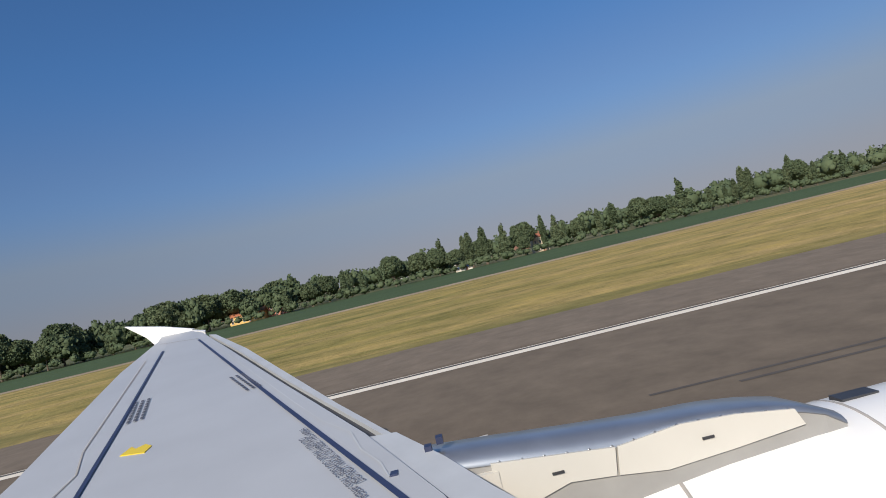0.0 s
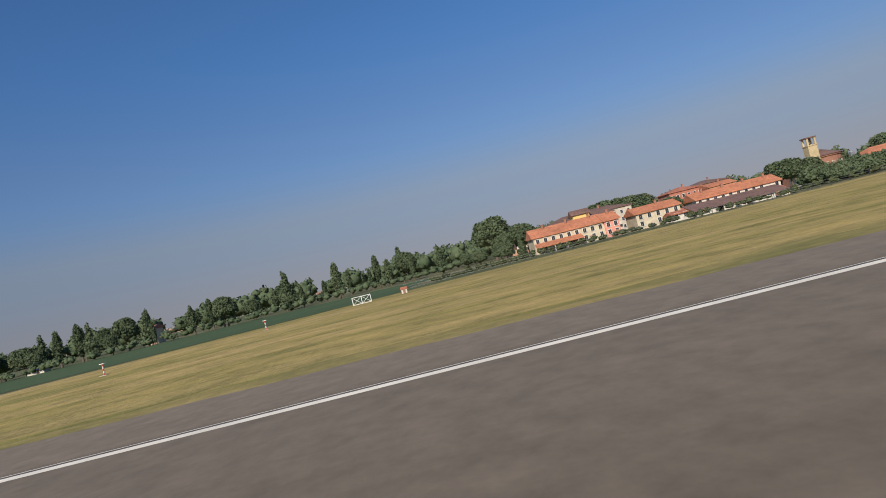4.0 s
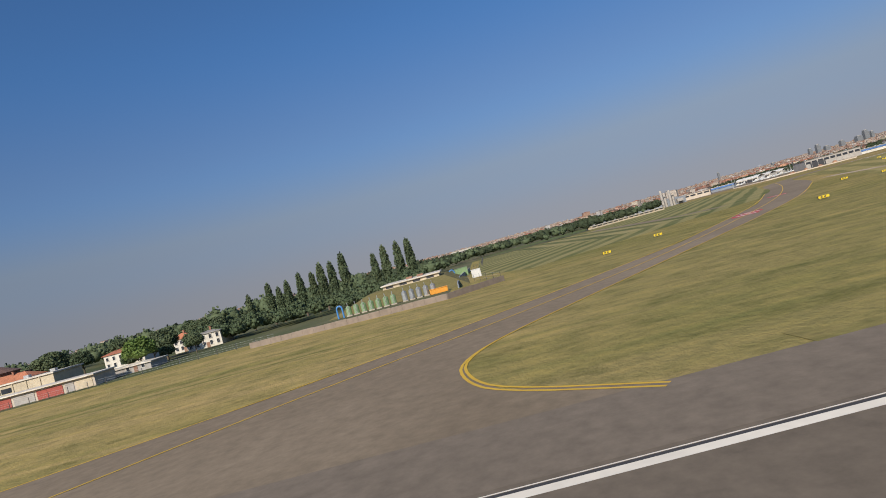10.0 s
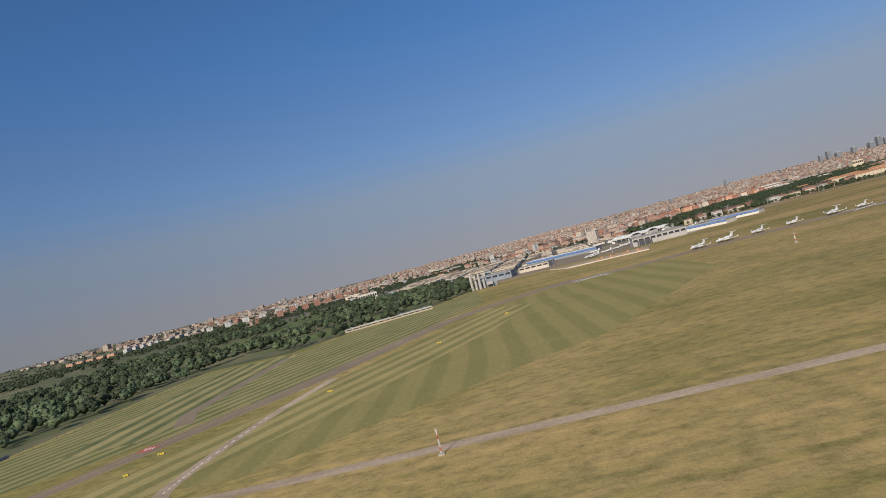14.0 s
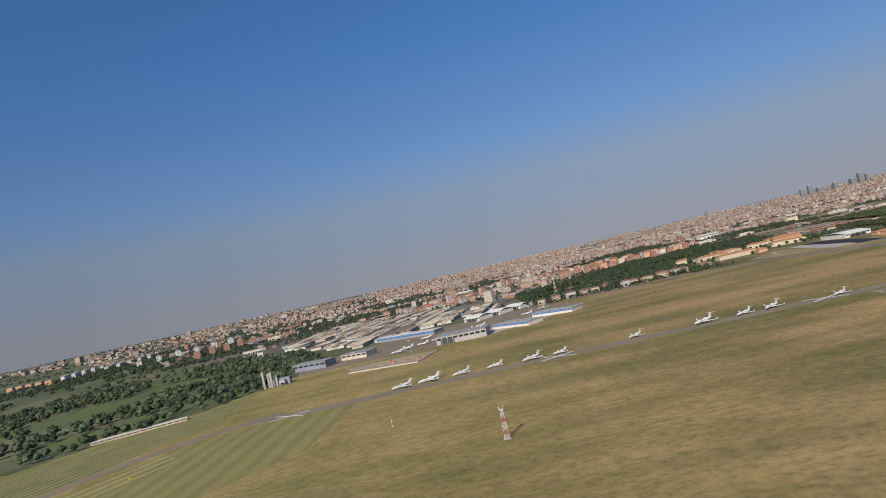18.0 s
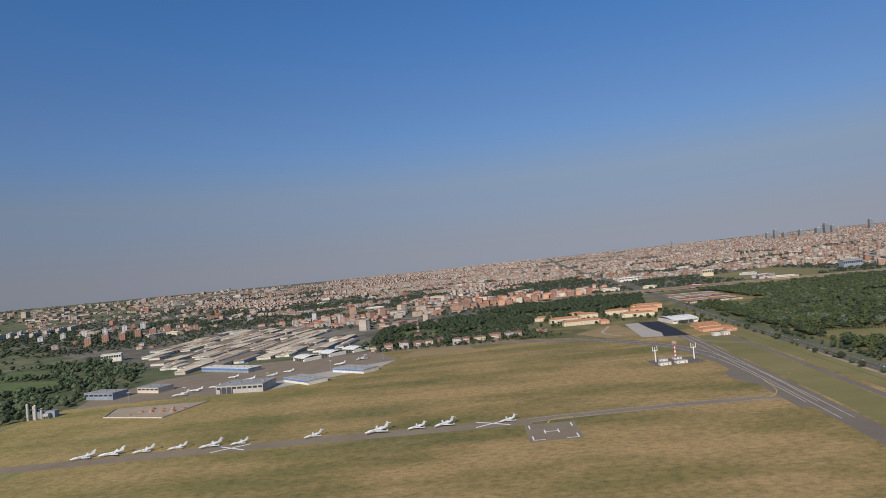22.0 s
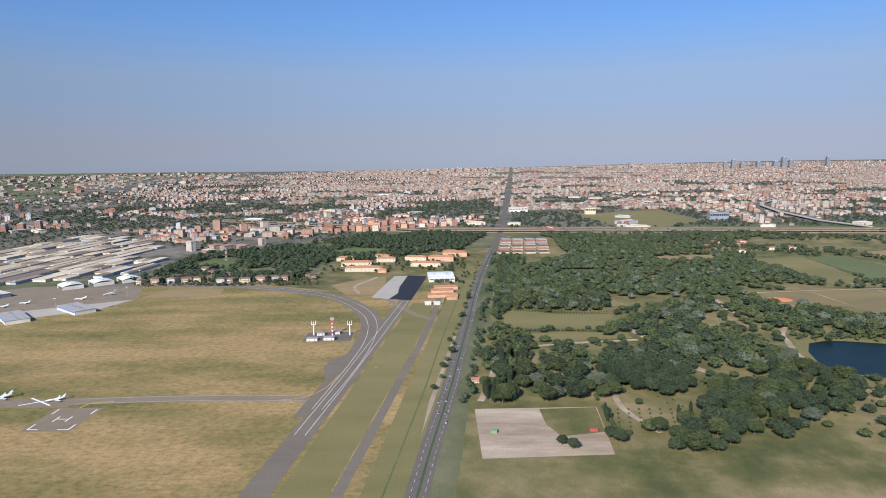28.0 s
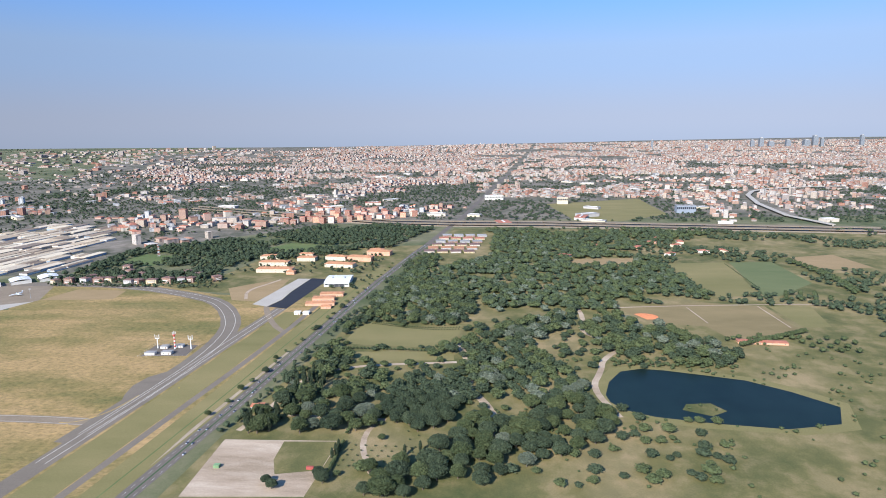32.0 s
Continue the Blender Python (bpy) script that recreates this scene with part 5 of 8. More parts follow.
for x, y, h in SINGLE:
    tree(x, y, h, "broad", "leaf_dark" if h > 3.5 else "leaf", 1.5, "standing alone", "single park trees")
for x, y in ((-323, 1049), (-319, 1046), (-381, 1116), (-376, 1112), (-386, 1112), (-467, 1136), (-473, 1131), (-462, 1140), (-360, 1166), (-366, 1170), (-356, 1161), (-371, 1120)):
    tree(x, y, 6.6, "broad", "leaf_pale", 1.7, "in the park", "park trees")
for x, y in ((-280, 1076), (-284, 1083), (-274, 1042), (-276, 1043.5), (-279, 1042.5), (-283, 1043)):
    tree(x, y, 6.0, "poplar", "leaf_dark", 1.2, "beside the lot", "park poplars")
wood("park_bushes", scatter(72, 420, -520, -255, 985, 1420, lambda x, y: in_park(x, y) and grove(x, y, 0.05, 0.05), (1.2, 3.2), 0.5, 1.3), "leaf", "scattered bushes and young trees of the park")
wood("park_woodland", scatter(73, 1500, -1000, -540, 1005, 1430, in_park, (4.5, 7.5), 0, 1.6), "leaf_dark", "dense dark green park woodland")
wood("park_woodland", scatter(74, 900, -1000, -540, 1005, 1430, in_park, (4.5, 8.5), 0, 1.5), "leaf", "mid green park woodland")
keep_n = lambda x, y: not any(inside(x, y, p) for p in OPEN) and not inside(x, y, PARK) and (x < -560 or y > 1400 or inside(x, y, SHORE_GROVE)) and grove(x, y, 0.012, -0.22)
wood("northern_woodland", scatter(81, 1100, -1000, -400, 1190, 1620, keep_n, (3.5, 6.5), 0, 1.4), "leaf_dark", "dark woods between the sports fields")
wood("northern_woodland", scatter(82, 500, -1000, -300, 1600, 2200, keep_n, (4.5, 8), 0, 1.4), "leaf_dark", "dark woods beyond the sports fields")
wood("park_woodland", scatter(75, 110, -900, -520, 1020, 1300, in_park, (5, 8), 0, 1.4), "leaf_pale", "silvery pale park trees")
# rows of small trees round the lawn, a hedge, and field edges
row = [(-490 + 8.5 * math.sin(a * 0.09 - 0.6), 1016 + a * 2.2, 1.6, 1.9) for a in range(34)] + [(-485.5 + 8.5 * math.sin(a * 0.09 - 0.6), 1018 + a * 2.2, 1.5, 1.8) for a in range(33)]
row += [(-430.5 + 0.1 * a, 1008 + a * 2.7, 2.2, 3.4) for a in range(25)] + [(-268 - k * 5, 1046 + a * 5 + k, 1.3, 1.6) for a in range(8) for k in range(5)]
row += [(-340 + a * 4.4, 1066 + (a % 2) * 5 + a, 1.2, 1.5) for a in range(14)] + [(-300 - a * 2.6, 1043, 2.6, 3.4) for a in range(3)] + [(-290 + a * 2, 1043.5, 2.8, 3.0) for a in range(18)]
wood("young_trees", row, "leaf", "rows of small young park trees")
edge = [(-610 - a * 4.8, 1448 + 8 * math.sin(a * 0.1) + (a % 2) * 4, 6.0, 9.5) for a in range(32)] + [(-743 + a * 5.2, 1296 + a * 0.4, 4, 6) for a in range(32)] + [(-742 + a * 4, 1375 - a * 0.2, 1.5, 2.0) for a in range(29)]
edge += [(-582 - (a % 4) * 8, 1376 + a * 3.2, 5, 7) for a in range(14)] + [(-464 - (a % 3) * 3, 1286 + a * 5.0, 4.5, 6.5) for a in range(9)] + [(-470 + (a % 4) * 9, 1334 + a * 3.0, 5, 7) for a in range(14)] + [(-452 - a * 1.2, 1292 + a * 2.0, 5, 7) for a in range(30)] + [(-407 - 2 * (a % 3), 1196 + a * 3.1, 3.4, 5) for a in range(26)]
wood("field_edge_trees", edge, "leaf", "lines of trees along the meadow edges")
wood("island_trees", [(-343, 1226, 2.2, 3), (-347, 1233, 2.6, 3.4), (-342, 1240, 2.0, 3)], "leaf", "bright green bushes on the island")

WOOD_S = [(-178, 312), (-217, 318), (-290, 320), (-348, 326), (-302, 370), (-322, 396), (-368, 438), (-432, 460), (-520, 470), (-640, 420), (-760, 300), (-700, 120), (-420, 60), (-230, 150)]
S_FIELDS = [[(-330, 330), (-372, 340), (-425, 400), (-360, 410), (-335, 385)], [(-440, 220), (-560, 230), (-560, 330), (-440, 330)], [(-230, 262), (-262, 235), (-300, 250), (-290, 285)], [(-560, 275), (-630, 262), (-606, 360), (-540, 378)], [(-640, 240), (-720, 220), (-690, 300), (-640, 310)]]
for poly in S_FIELDS:
    sheet("green_field", poly, -0.03, M["grass_green"], "bright green field between the woods", "field")
keep_s = lambda x, y: inside(x, y, WOOD_S) and not any(inside(x, y, p) for p in S_FIELDS) and grove(x, y, 0.012, -0.34)
wood("southern_woodland", scatter(76, 900, -760, -168, 60, 470, keep_s, (4.5, 8.5)), "leaf_dark", "dark green woodland beyond the airfield")
wood("southern_woodland", scatter(77, 800, -760, -168, 60, 470, keep_s, (4.0, 8)), "leaf_field", "haze-paled green woodland beyond the airfield")
WOOD_M = [(-618, 642), (-625, 810), (-720, 812), (-760, 880), (-830, 975), (-990, 1015), (-1030, 930), (-1010, 830), (-900, 760), (-800, 640), (-700, 648)]
CLEAR_M = [[(-700, 660), (-770, 665), (-760, 720), (-700, 715)], [(-800, 800), (-860, 830), (-840, 900), (-790, 870)]]
for poly in CLEAR_M:
    sheet("green_field", poly, -0.03, M["grass_green"], "green clearing in the woods", "field")
keep_m = lambda x, y: inside(x, y, WOOD_M) and not any(inside(x, y, p) for p in CLEAR_M) and grove(x, y, 0.02, -0.38)
wood("middle_woodland", scatter(78, 1500, -1030, -618, 640, 1015, keep_m, (5.5, 9), 0, 1.1), "leaf_dark", "dark green woodland before the city")
wood("middle_woodland", scatter(79, 300, -1030, -618, 640, 1015, keep_m, (4, 7)), "leaf", "mid green woodland before the city")
# street trees and green belts in the city, cut simply
rng0 = np.random.default_rng(5)
CITY_TREES = [crown("broad", s, 16, 0) for s in (51, 52)]
spots = []
while len(spots) < 5600:
    x, y = rng0.uniform(-3000, -1090), rng0.uniform(-400, 2800)
    if (green(x, y) or rng0.random() < 0.05) and off_road(x, y) and not inside(x, y, INDUS) and not inside(x, y, FIELDS[5]):
        k = rng0.uniform(3.5, 6)
        spots.append((x, y, k, k * rng0.uniform(1.4, 2.6)))
while len(spots) < 10200:
    x, y = rng0.uniform(-1750, -860), rng0.uniform(100, 2100)
    if (green(x, y) or rng0.random() < 0.12) and off_road(x, y) and x < (-1085 if y > 800 else -860 if y < 640 else -930) and not inside(x, y, INDUS) and not inside(x, y, WOOD_M) and not inside(x, y, FIELDS[5]):
        k = rng0.uniform(3.0, 5.5)
        spots.append((x, y, k, k * rng0.uniform(1.2, 2.2)))
wood("city_trees", spots, "leaf_dark", "street trees and green belts of the city", CITY_TREES)
spots = []
while len(spots) < 2200:
    x, y = rng0.uniform(-4600, -760), rng0.uniform(-3200, 250)
    if y < -0.45 * (x + 760) * -1 - 1500 or (noise.noise(Vector((x * 0.003, y * 0.003, 7.3))) > 0.0):
        k = rng0.uniform(5, 9)
        spots.append((x, y, k, k * rng0.uniform(1.5, 2.6)))
belt = []
while len(belt) < 1500:
    x, y = rng0.uniform(-1700, -760), rng0.uniform(-700, 330)
    if noise.noise(Vector((x * 0.004, y * 0.009, 2.1))) > -0.02 and y < 0.9 * (-x) - 560 and not inside(x, y, MID_CITY):
        k = rng0.uniform(4.5, 8)
        belt.append((x, y, k, k * rng0.uniform(1.3, 2.2)))
wood("southern_tree_belts", belt, "leaf_dark", "dark tree belts between southern fields")
wood("far_southern_woods", spots, "leaf_dark", "far dark woods south of the city", CITY_TREES)

# trees beyond the crop field and round the village
ROW = [(-130, 10.4), (-114, 9.8), (-90, 9.6), (-78, 5.8), (-53, 4.8), (-43, 6.5), (-32, 7.2), (-18, 7.1), (-3.6, 9.4), (4.6, 9.1), (9, 9.7), (21, 7.6), (29.5, 8.4), (47, 8.0), (68.8, 10.4), (84.5, 9.2), (99, 6.9), (104, 7.0)]
for i, (y, h) in enumerate(ROW):
    kind = "poplar" if i in (2, 5, 9, 10, 13, 15, 16) else "conifer" if i in (6, 8, 12, 14) else "broad"
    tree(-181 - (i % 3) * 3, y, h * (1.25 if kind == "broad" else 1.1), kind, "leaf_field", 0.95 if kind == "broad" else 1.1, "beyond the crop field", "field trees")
rngt = np.random.default_rng(9)
for k in range(70):
    y = -260 + k * 5.4 + rngt.uniform(-2, 2)
    h = rngt.uniform(5.6, 10.5) + (2.2 if y < -70 else 0)
    r = rngt.random()
    if y < 118:
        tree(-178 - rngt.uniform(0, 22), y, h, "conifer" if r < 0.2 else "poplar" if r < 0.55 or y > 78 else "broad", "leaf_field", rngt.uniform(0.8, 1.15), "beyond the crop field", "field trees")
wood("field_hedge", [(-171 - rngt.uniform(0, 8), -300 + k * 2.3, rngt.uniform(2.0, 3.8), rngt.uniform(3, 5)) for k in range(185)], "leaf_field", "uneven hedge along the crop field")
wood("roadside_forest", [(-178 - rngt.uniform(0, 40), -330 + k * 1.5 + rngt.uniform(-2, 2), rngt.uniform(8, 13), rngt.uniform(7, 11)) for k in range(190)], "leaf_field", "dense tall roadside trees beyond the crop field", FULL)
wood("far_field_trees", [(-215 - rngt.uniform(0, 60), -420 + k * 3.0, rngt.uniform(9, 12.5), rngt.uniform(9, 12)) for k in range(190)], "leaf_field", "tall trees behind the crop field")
tree(-172, 129, 11.4, "broad", "leaf_field", 1.2, "beside the first houses", "village trees")
for x, y, h in ((-142, 133, 7.0), (-118, 157.6, 4.4), (-172, 168, 8.2), (-170, 163, 8.4), (-174, 160, 8.6), (-176, 172, 8), (-120, 177, 3.4), (-126, 189, 5.5), (-142, 194, 6.8), (-150, 196, 7), (-128, 222, 4.4), (-150, 222, 7.6), (-125, 232, 3.0),
                (-118, 257.5, 3.6), (-121, 268.5, 3.8), (-118, 264.5, 3.0), (-118, 121, 3.2), (-120, 125, 3.4), (-113, 125.5, 3.0), (-124, 119, 3.4), (-140, 128, 5.5), (-145, 134, 5.8), (-112, 181, 3.6), (-160, 212, 6), (-165, 220, 6), (-155, 236, 6.4), (-108, 232, 2.4), (-105, 228, 2.6), (-125, 261, 6.0), (-128, 257, 5.2), (-140, 266, 5.6), (-150, 258, 6.0), (-165, 250, 6.5)):
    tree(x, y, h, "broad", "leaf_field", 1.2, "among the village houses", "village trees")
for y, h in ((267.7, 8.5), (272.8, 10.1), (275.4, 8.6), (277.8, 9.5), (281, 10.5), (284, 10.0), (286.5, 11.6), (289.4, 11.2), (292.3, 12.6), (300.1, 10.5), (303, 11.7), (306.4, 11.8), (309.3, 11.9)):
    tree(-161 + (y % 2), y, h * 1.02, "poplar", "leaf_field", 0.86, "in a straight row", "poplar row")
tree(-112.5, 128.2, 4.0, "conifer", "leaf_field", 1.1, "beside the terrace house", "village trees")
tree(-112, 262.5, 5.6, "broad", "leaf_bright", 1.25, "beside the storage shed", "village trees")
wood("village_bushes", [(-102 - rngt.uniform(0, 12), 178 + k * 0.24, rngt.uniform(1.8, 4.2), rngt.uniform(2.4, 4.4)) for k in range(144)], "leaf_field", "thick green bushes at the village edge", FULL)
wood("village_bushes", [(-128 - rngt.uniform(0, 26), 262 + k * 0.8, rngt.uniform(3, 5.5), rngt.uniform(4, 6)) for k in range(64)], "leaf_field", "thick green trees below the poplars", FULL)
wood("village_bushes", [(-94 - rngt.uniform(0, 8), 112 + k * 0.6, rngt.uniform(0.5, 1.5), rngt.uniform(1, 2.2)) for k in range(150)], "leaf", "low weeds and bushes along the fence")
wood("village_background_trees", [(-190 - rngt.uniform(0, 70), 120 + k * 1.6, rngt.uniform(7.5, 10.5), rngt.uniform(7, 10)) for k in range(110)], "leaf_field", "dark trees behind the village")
roadside = [(x, 974.5 - (x + 399) * 0.079 + 9.5 + rngt.uniform(0, 5), rngt.uniform(2.5, 6.0), rngt.uniform(3.0, 6.5)) for x in [-298 - 4.2 * k + rngt.uniform(-2, 2) for k in range(118)] if noise.noise(Vector((x * 0.03, 1.7, 0.0))) > -0.12]
wood("roadside_trees", roadside, "leaf_dark", "dark trees and shrubs along the park side of the avenue")
wood("villa_gardens", [(-596 - rngt.uniform(0, 50), 655 + rngt.uniform(0, 185), rngt.uniform(2.5, 5.5), rngt.uniform(2.6, 5)) for k in range(120)], "leaf_dark", "garden trees between the villas")
wood("verge_trees", [(-330 - 17 * k + rngt.uniform(-5, 5), 964.5 + k * 1.35 + rngt.uniform(-1, 1), rngt.uniform(1.6, 4.6), rngt.uniform(2.5, 6)) for k in range(24)], "leaf", "scattered round trees along the avenue verge")
wood("villa_trees", [(-616 - rngt.uniform(0, 16), 655 + k * 1.5, rngt.uniform(3.5, 6.5), rngt.uniform(4, 7)) for k in range(105)] + [(-613 - rngt.uniform(0, 60), 655 + rngt.uniform(0, 175), rngt.uniform(3, 5.4), rngt.uniform(4, 6.5)) for k in range(120)], "leaf_dark", "garden trees between the villas")
wood("villa_front_trees", [(-599 - rngt.uniform(0, 5), 668 + k * 6.3 + rngt.uniform(-2, 2), rngt.uniform(2.2, 4.6), rngt.uniform(3, 5)) for k in range(24)] + [(-597 - rngt.uniform(0, 10), 660 + rngt.uniform(0, 165), rngt.uniform(2.0, 5.0), rngt.uniform(3, 5.5)) for k in range(46)], "leaf_dark", "garden trees before the villas")
wood("barracks_trees", [(-670 - rngt.uniform(0, 110), 880 + rngt.uniform(-60, 100), rngt.uniform(3.5, 6), rngt.uniform(4, 7)) for k in range(150)] + [(-600 - rngt.uniform(0, 60), 952 + rngt.uniform(0, 34), rngt.uniform(3, 5), rngt.uniform(4, 6)) for k in range(22)], "leaf_dark", "dark trees between the barracks")



# ---- houses and sheds ----
def rough_wall(name, color, vary=0.2):
    return plain(name, color, 0.85, vary=vary, scale=1.4, bump=0.2)


W = {k: rough_wall(k + "_plaster", c) for k, c in (("cream", (0.54, 0.45, 0.32)), ("yellow", (0.70, 0.46, 0.16)), ("pink", (0.66, 0.27, 0.20)), ("red", (0.40, 0.15, 0.10)), ("white", (0.62, 0.57, 0.49)),
                                             ("grey", (0.38, 0.35, 0.32)), ("beige", (0.52, 0.44, 0.35)), ("orange", (0.56, 0.30, 0.18)), ("earth", (0.24, 0.19, 0.15)), ("tuff", (0.48, 0.37, 0.21)), ("brown", (0.27, 0.15, 0.10)), ("brick", (0.30, 0.14, 0.09)), ("slate", (0.22, 0.24, 0.27)))}
R = {k: plain(k + "_roof", c, 0.85, vary=0.35, scale=2.2, bump=0.4) for k, c in (("terracotta", (0.46, 0.17, 0.085)), ("rust", (0.36, 0.13, 0.075)), ("brown", (0.16, 0.09, 0.07)), ("grey", (0.27, 0.25, 0.23)), ("pale", (0.62, 0.55, 0.46)), ("white", (0.66, 0.63, 0.58)), ("pier", (0.34, 0.31, 0.28)), ("blue", (0.08, 0.17, 0.38)), ("tile", (0.41, 0.19, 0.09)))}
M["pane"] = plain("window_glass", (0.035, 0.04, 0.05), 0.12, vary=0.2)
M["frame"] = plain("pale_window_frame", (0.62, 0.58, 0.52), 0.6)
M["steel"] = plain("galvanised_steel", (0.42, 0.43, 0.43), 0.45, 0.6)
M["dark_steel"] = plain("dark_steel", (0.06, 0.06, 0.065), 0.5, 0.3)
M["red_door"] = plain("dull_red_shutter", (0.34, 0.075, 0.055), 0.7, vary=0.25)
M["white_metal"] = plain("white_painted_metal", (0.66, 0.65, 0.62), 0.4, vary=0.08)
M["red_metal"] = plain("red_painted_metal", (0.50, 0.06, 0.04), 0.5, vary=0.15)
M["yellow_metal"] = plain("yellow_painted_metal", (0.72, 0.52, 0.03), 0.45, vary=0.1)
M["green_metal"] = plain("green_painted_metal", (0.20, 0.30, 0.14), 0.55, vary=0.2)
M["blue_metal"] = plain("blue_painted_metal", (0.06, 0.22, 0.50), 0.5, vary=0.2)
M["orange_metal"] = plain("orange_painted_metal", (0.70, 0.30, 0.03), 0.5, vary=0.15)


def mesh_of(name, bm, material):
    me = bpy.data.meshes.new(name)
    bm.to_mesh(me)
    bm.free()
    me.materials.append(material)
    return me


WINDOW = mesh_of("window", boxes((-0.02, 0.06, -0.36, -0.28, 0, 0.86), (-0.02, 0.06, 0.28, 0.36, 0, 0.86), (-0.02, 0.06, -0.28, 0.28, 0.78, 0.86), (-0.02, 0.1, -0.4, 0.4, -0.07, 0)), M["frame"])
PANE = mesh_of("pane", boxes((-0.02, 0.03, -0.28, -0.015, 0.005, 0.78), (-0.02, 0.03, 0.015, 0.28, 0.005, 0.78)), M["pane"])
DOOR = mesh_of("door", boxes((-0.02, 0.05, -0.32, 0.32, 0, 1.05)), W["brown"])
CHIMNEY = mesh_of("chimney", boxes((-0.18, 0.18, -0.18, 0.18, -0.5, 0.7), (-0.24, 0.24, -0.24, 0.24, 0.7, 0.78)), W["brick"])


def piece(name, me, parent, m):
    o = new(name, me)
    o.parent = parent
    o.matrix_local = m
    return o


def roof_bm(length, depth, h, rise, hip, over=0.3):
    """A tiled roof of two or four slopes with a little thickness; the house reaches from x = 0 back to -depth."""
    bm = bmesh.new()
    x0, x1, y0, y1 = over, -depth - over, -length / 2 - over, length / 2 + over
    k = min(depth / 2, length / 2 - 0.2) if hip else 0
    for dz in (0.0,):
        e = [bm.verts.new(p) for p in ((x0, y0, h - 0.1), (x0, y1, h - 0.1), (x1, y1, h - 0.1), (x1, y0, h - 0.1))]
        f = [bm.verts.new((v.co.x, v.co.y, v.co.z + 0.16)) for v in e]
        a, b = bm.verts.new((-depth / 2, y0 + k, h + rise)), bm.verts.new((-depth / 2, y1 - k, h + rise))
        for i in range(4):
            bm.faces.new((e[i], e[(i + 1) % 4], f[(i + 1) % 4], f[i]))
        bm.faces.new((f[0], f[1], b, a))
        bm.faces.new((f[2], f[3], a, b))
        bm.faces.new((f[1], f[2], b))
        bm.faces.new((f[3], f[0], a))
        bm.faces.new(e[::-1])
    bmesh.ops.recalc_face_normals(bm, faces=bm.faces)
    return bm


def house(name, x, y, length, depth, h, wall, roof, label, category="house", rise=1.0, hip=False, wins=(2, 6), turn=0, group="", doors=1, chimneys=1, balcony=0, porch=0.0):
    e = empty(name, pose(x, y, -0.05, 0, 0, turn), label, category, group)
    bm = boxes((-depth, 0, -length / 2, length / 2, 0, h))
    if not hip:
        for s in (-1, 1):
            yy = s * (length / 2 - 0.01)
            v = [bm.verts.new(p) for p in ((0, yy, h), (-depth, yy, h), (-depth / 2, yy, h + rise * 0.93))]
            bm.faces.new(v if s > 0 else v[::-1])
    part("wall", bm, wall, e)
    part("roof", roof_bm(length, depth, h, rise, hip), roof, e)
    if porch:
        bm = bmesh.new()
        a, b = -length / 2, -length / 2 + length * porch
        v = [bm.verts.new(p) for p in ((0.02, a, h * 0.60), (2.2, a, h * 0.36), (2.2, b, h * 0.36), (0.02, b, h * 0.60))]
        w = [bm.verts.new((q.co.x, q.co.y, q.co.z + 0.12)) for q in v]
        bm.faces.new(w)
        bm.faces.new(v[::-1])
        for k in range(4):
            bm.faces.new((v[k], v[(k + 1) % 4], w[(k + 1) % 4], w[k]))
        bmesh.ops.recalc_face_normals(bm, faces=bm.faces)
        part("porch_roof", bm, roof, e, "lower tiled roof along the front")
        for k in range(max(2, int(length * porch / 1.8))):
            yy = a + (b - a) * (k + 0.5) / max(2, int(length * porch / 1.8))
            part("post", boxes((1.9, 2.05, yy - 0.08, yy + 0.08, 0, h * 0.38)), W["grey"], e)
    rows_, n = wins
    rng = random.Random(int(x * 7 + y * 13))
    for r in range(rows_):
        for i in range(n):
            if rng.random() < 0.08:
                continue
            wy = -length / 2 + length * (i + 0.5) / n
            m = pose(0, wy, 0.5 + r * (h - 0.35) / max(rows_, 1))
            w = piece("window", WINDOW, e, m)
            piece("pane", PANE, w, Matrix())
    for i in range(doors):
        piece("door", DOOR, e, pose(0.02, -length / 2 + length * (i + 1) / (doors + 1) + length / max(n, 1) / 2, 0))
    for i in range(chimneys):
        piece("chimney", CHIMNEY, e, pose(-depth * 0.4, -length / 2 + length * (i + 0.6) / chimneys, h + rise * 0.8))
    for i in range(balcony):
        part("balcony", boxes((0, 0.9, -length * 0.3, length * 0.3, 1.5 * (i + 1), 1.5 * (i + 1) + 0.12), (0.82, 0.9, -length * 0.3, length * 0.3, 1.5 * (i + 1) + 0.12, 1.5 * (i + 1) + 0.6)), W["white"], e)
    return e


for i, c in enumerate(((0.52, 0.44, 0.34), (0.36, 0.22, 0.15), (0.48, 0.45, 0.42), (0.50, 0.32, 0.24))):
    M["near_wall_" + str(i)] = facade("apartment_plaster", [c])
for tone, c in (("orange", (0.50, 0.27, 0.16)), ("white", (0.58, 0.56, 0.52)), ("cream", (0.52, 0.45, 0.34)), ("brick", (0.34, 0.17, 0.11))):
    M["slab_" + tone] = facade(tone + "_slab_plaster", [c])
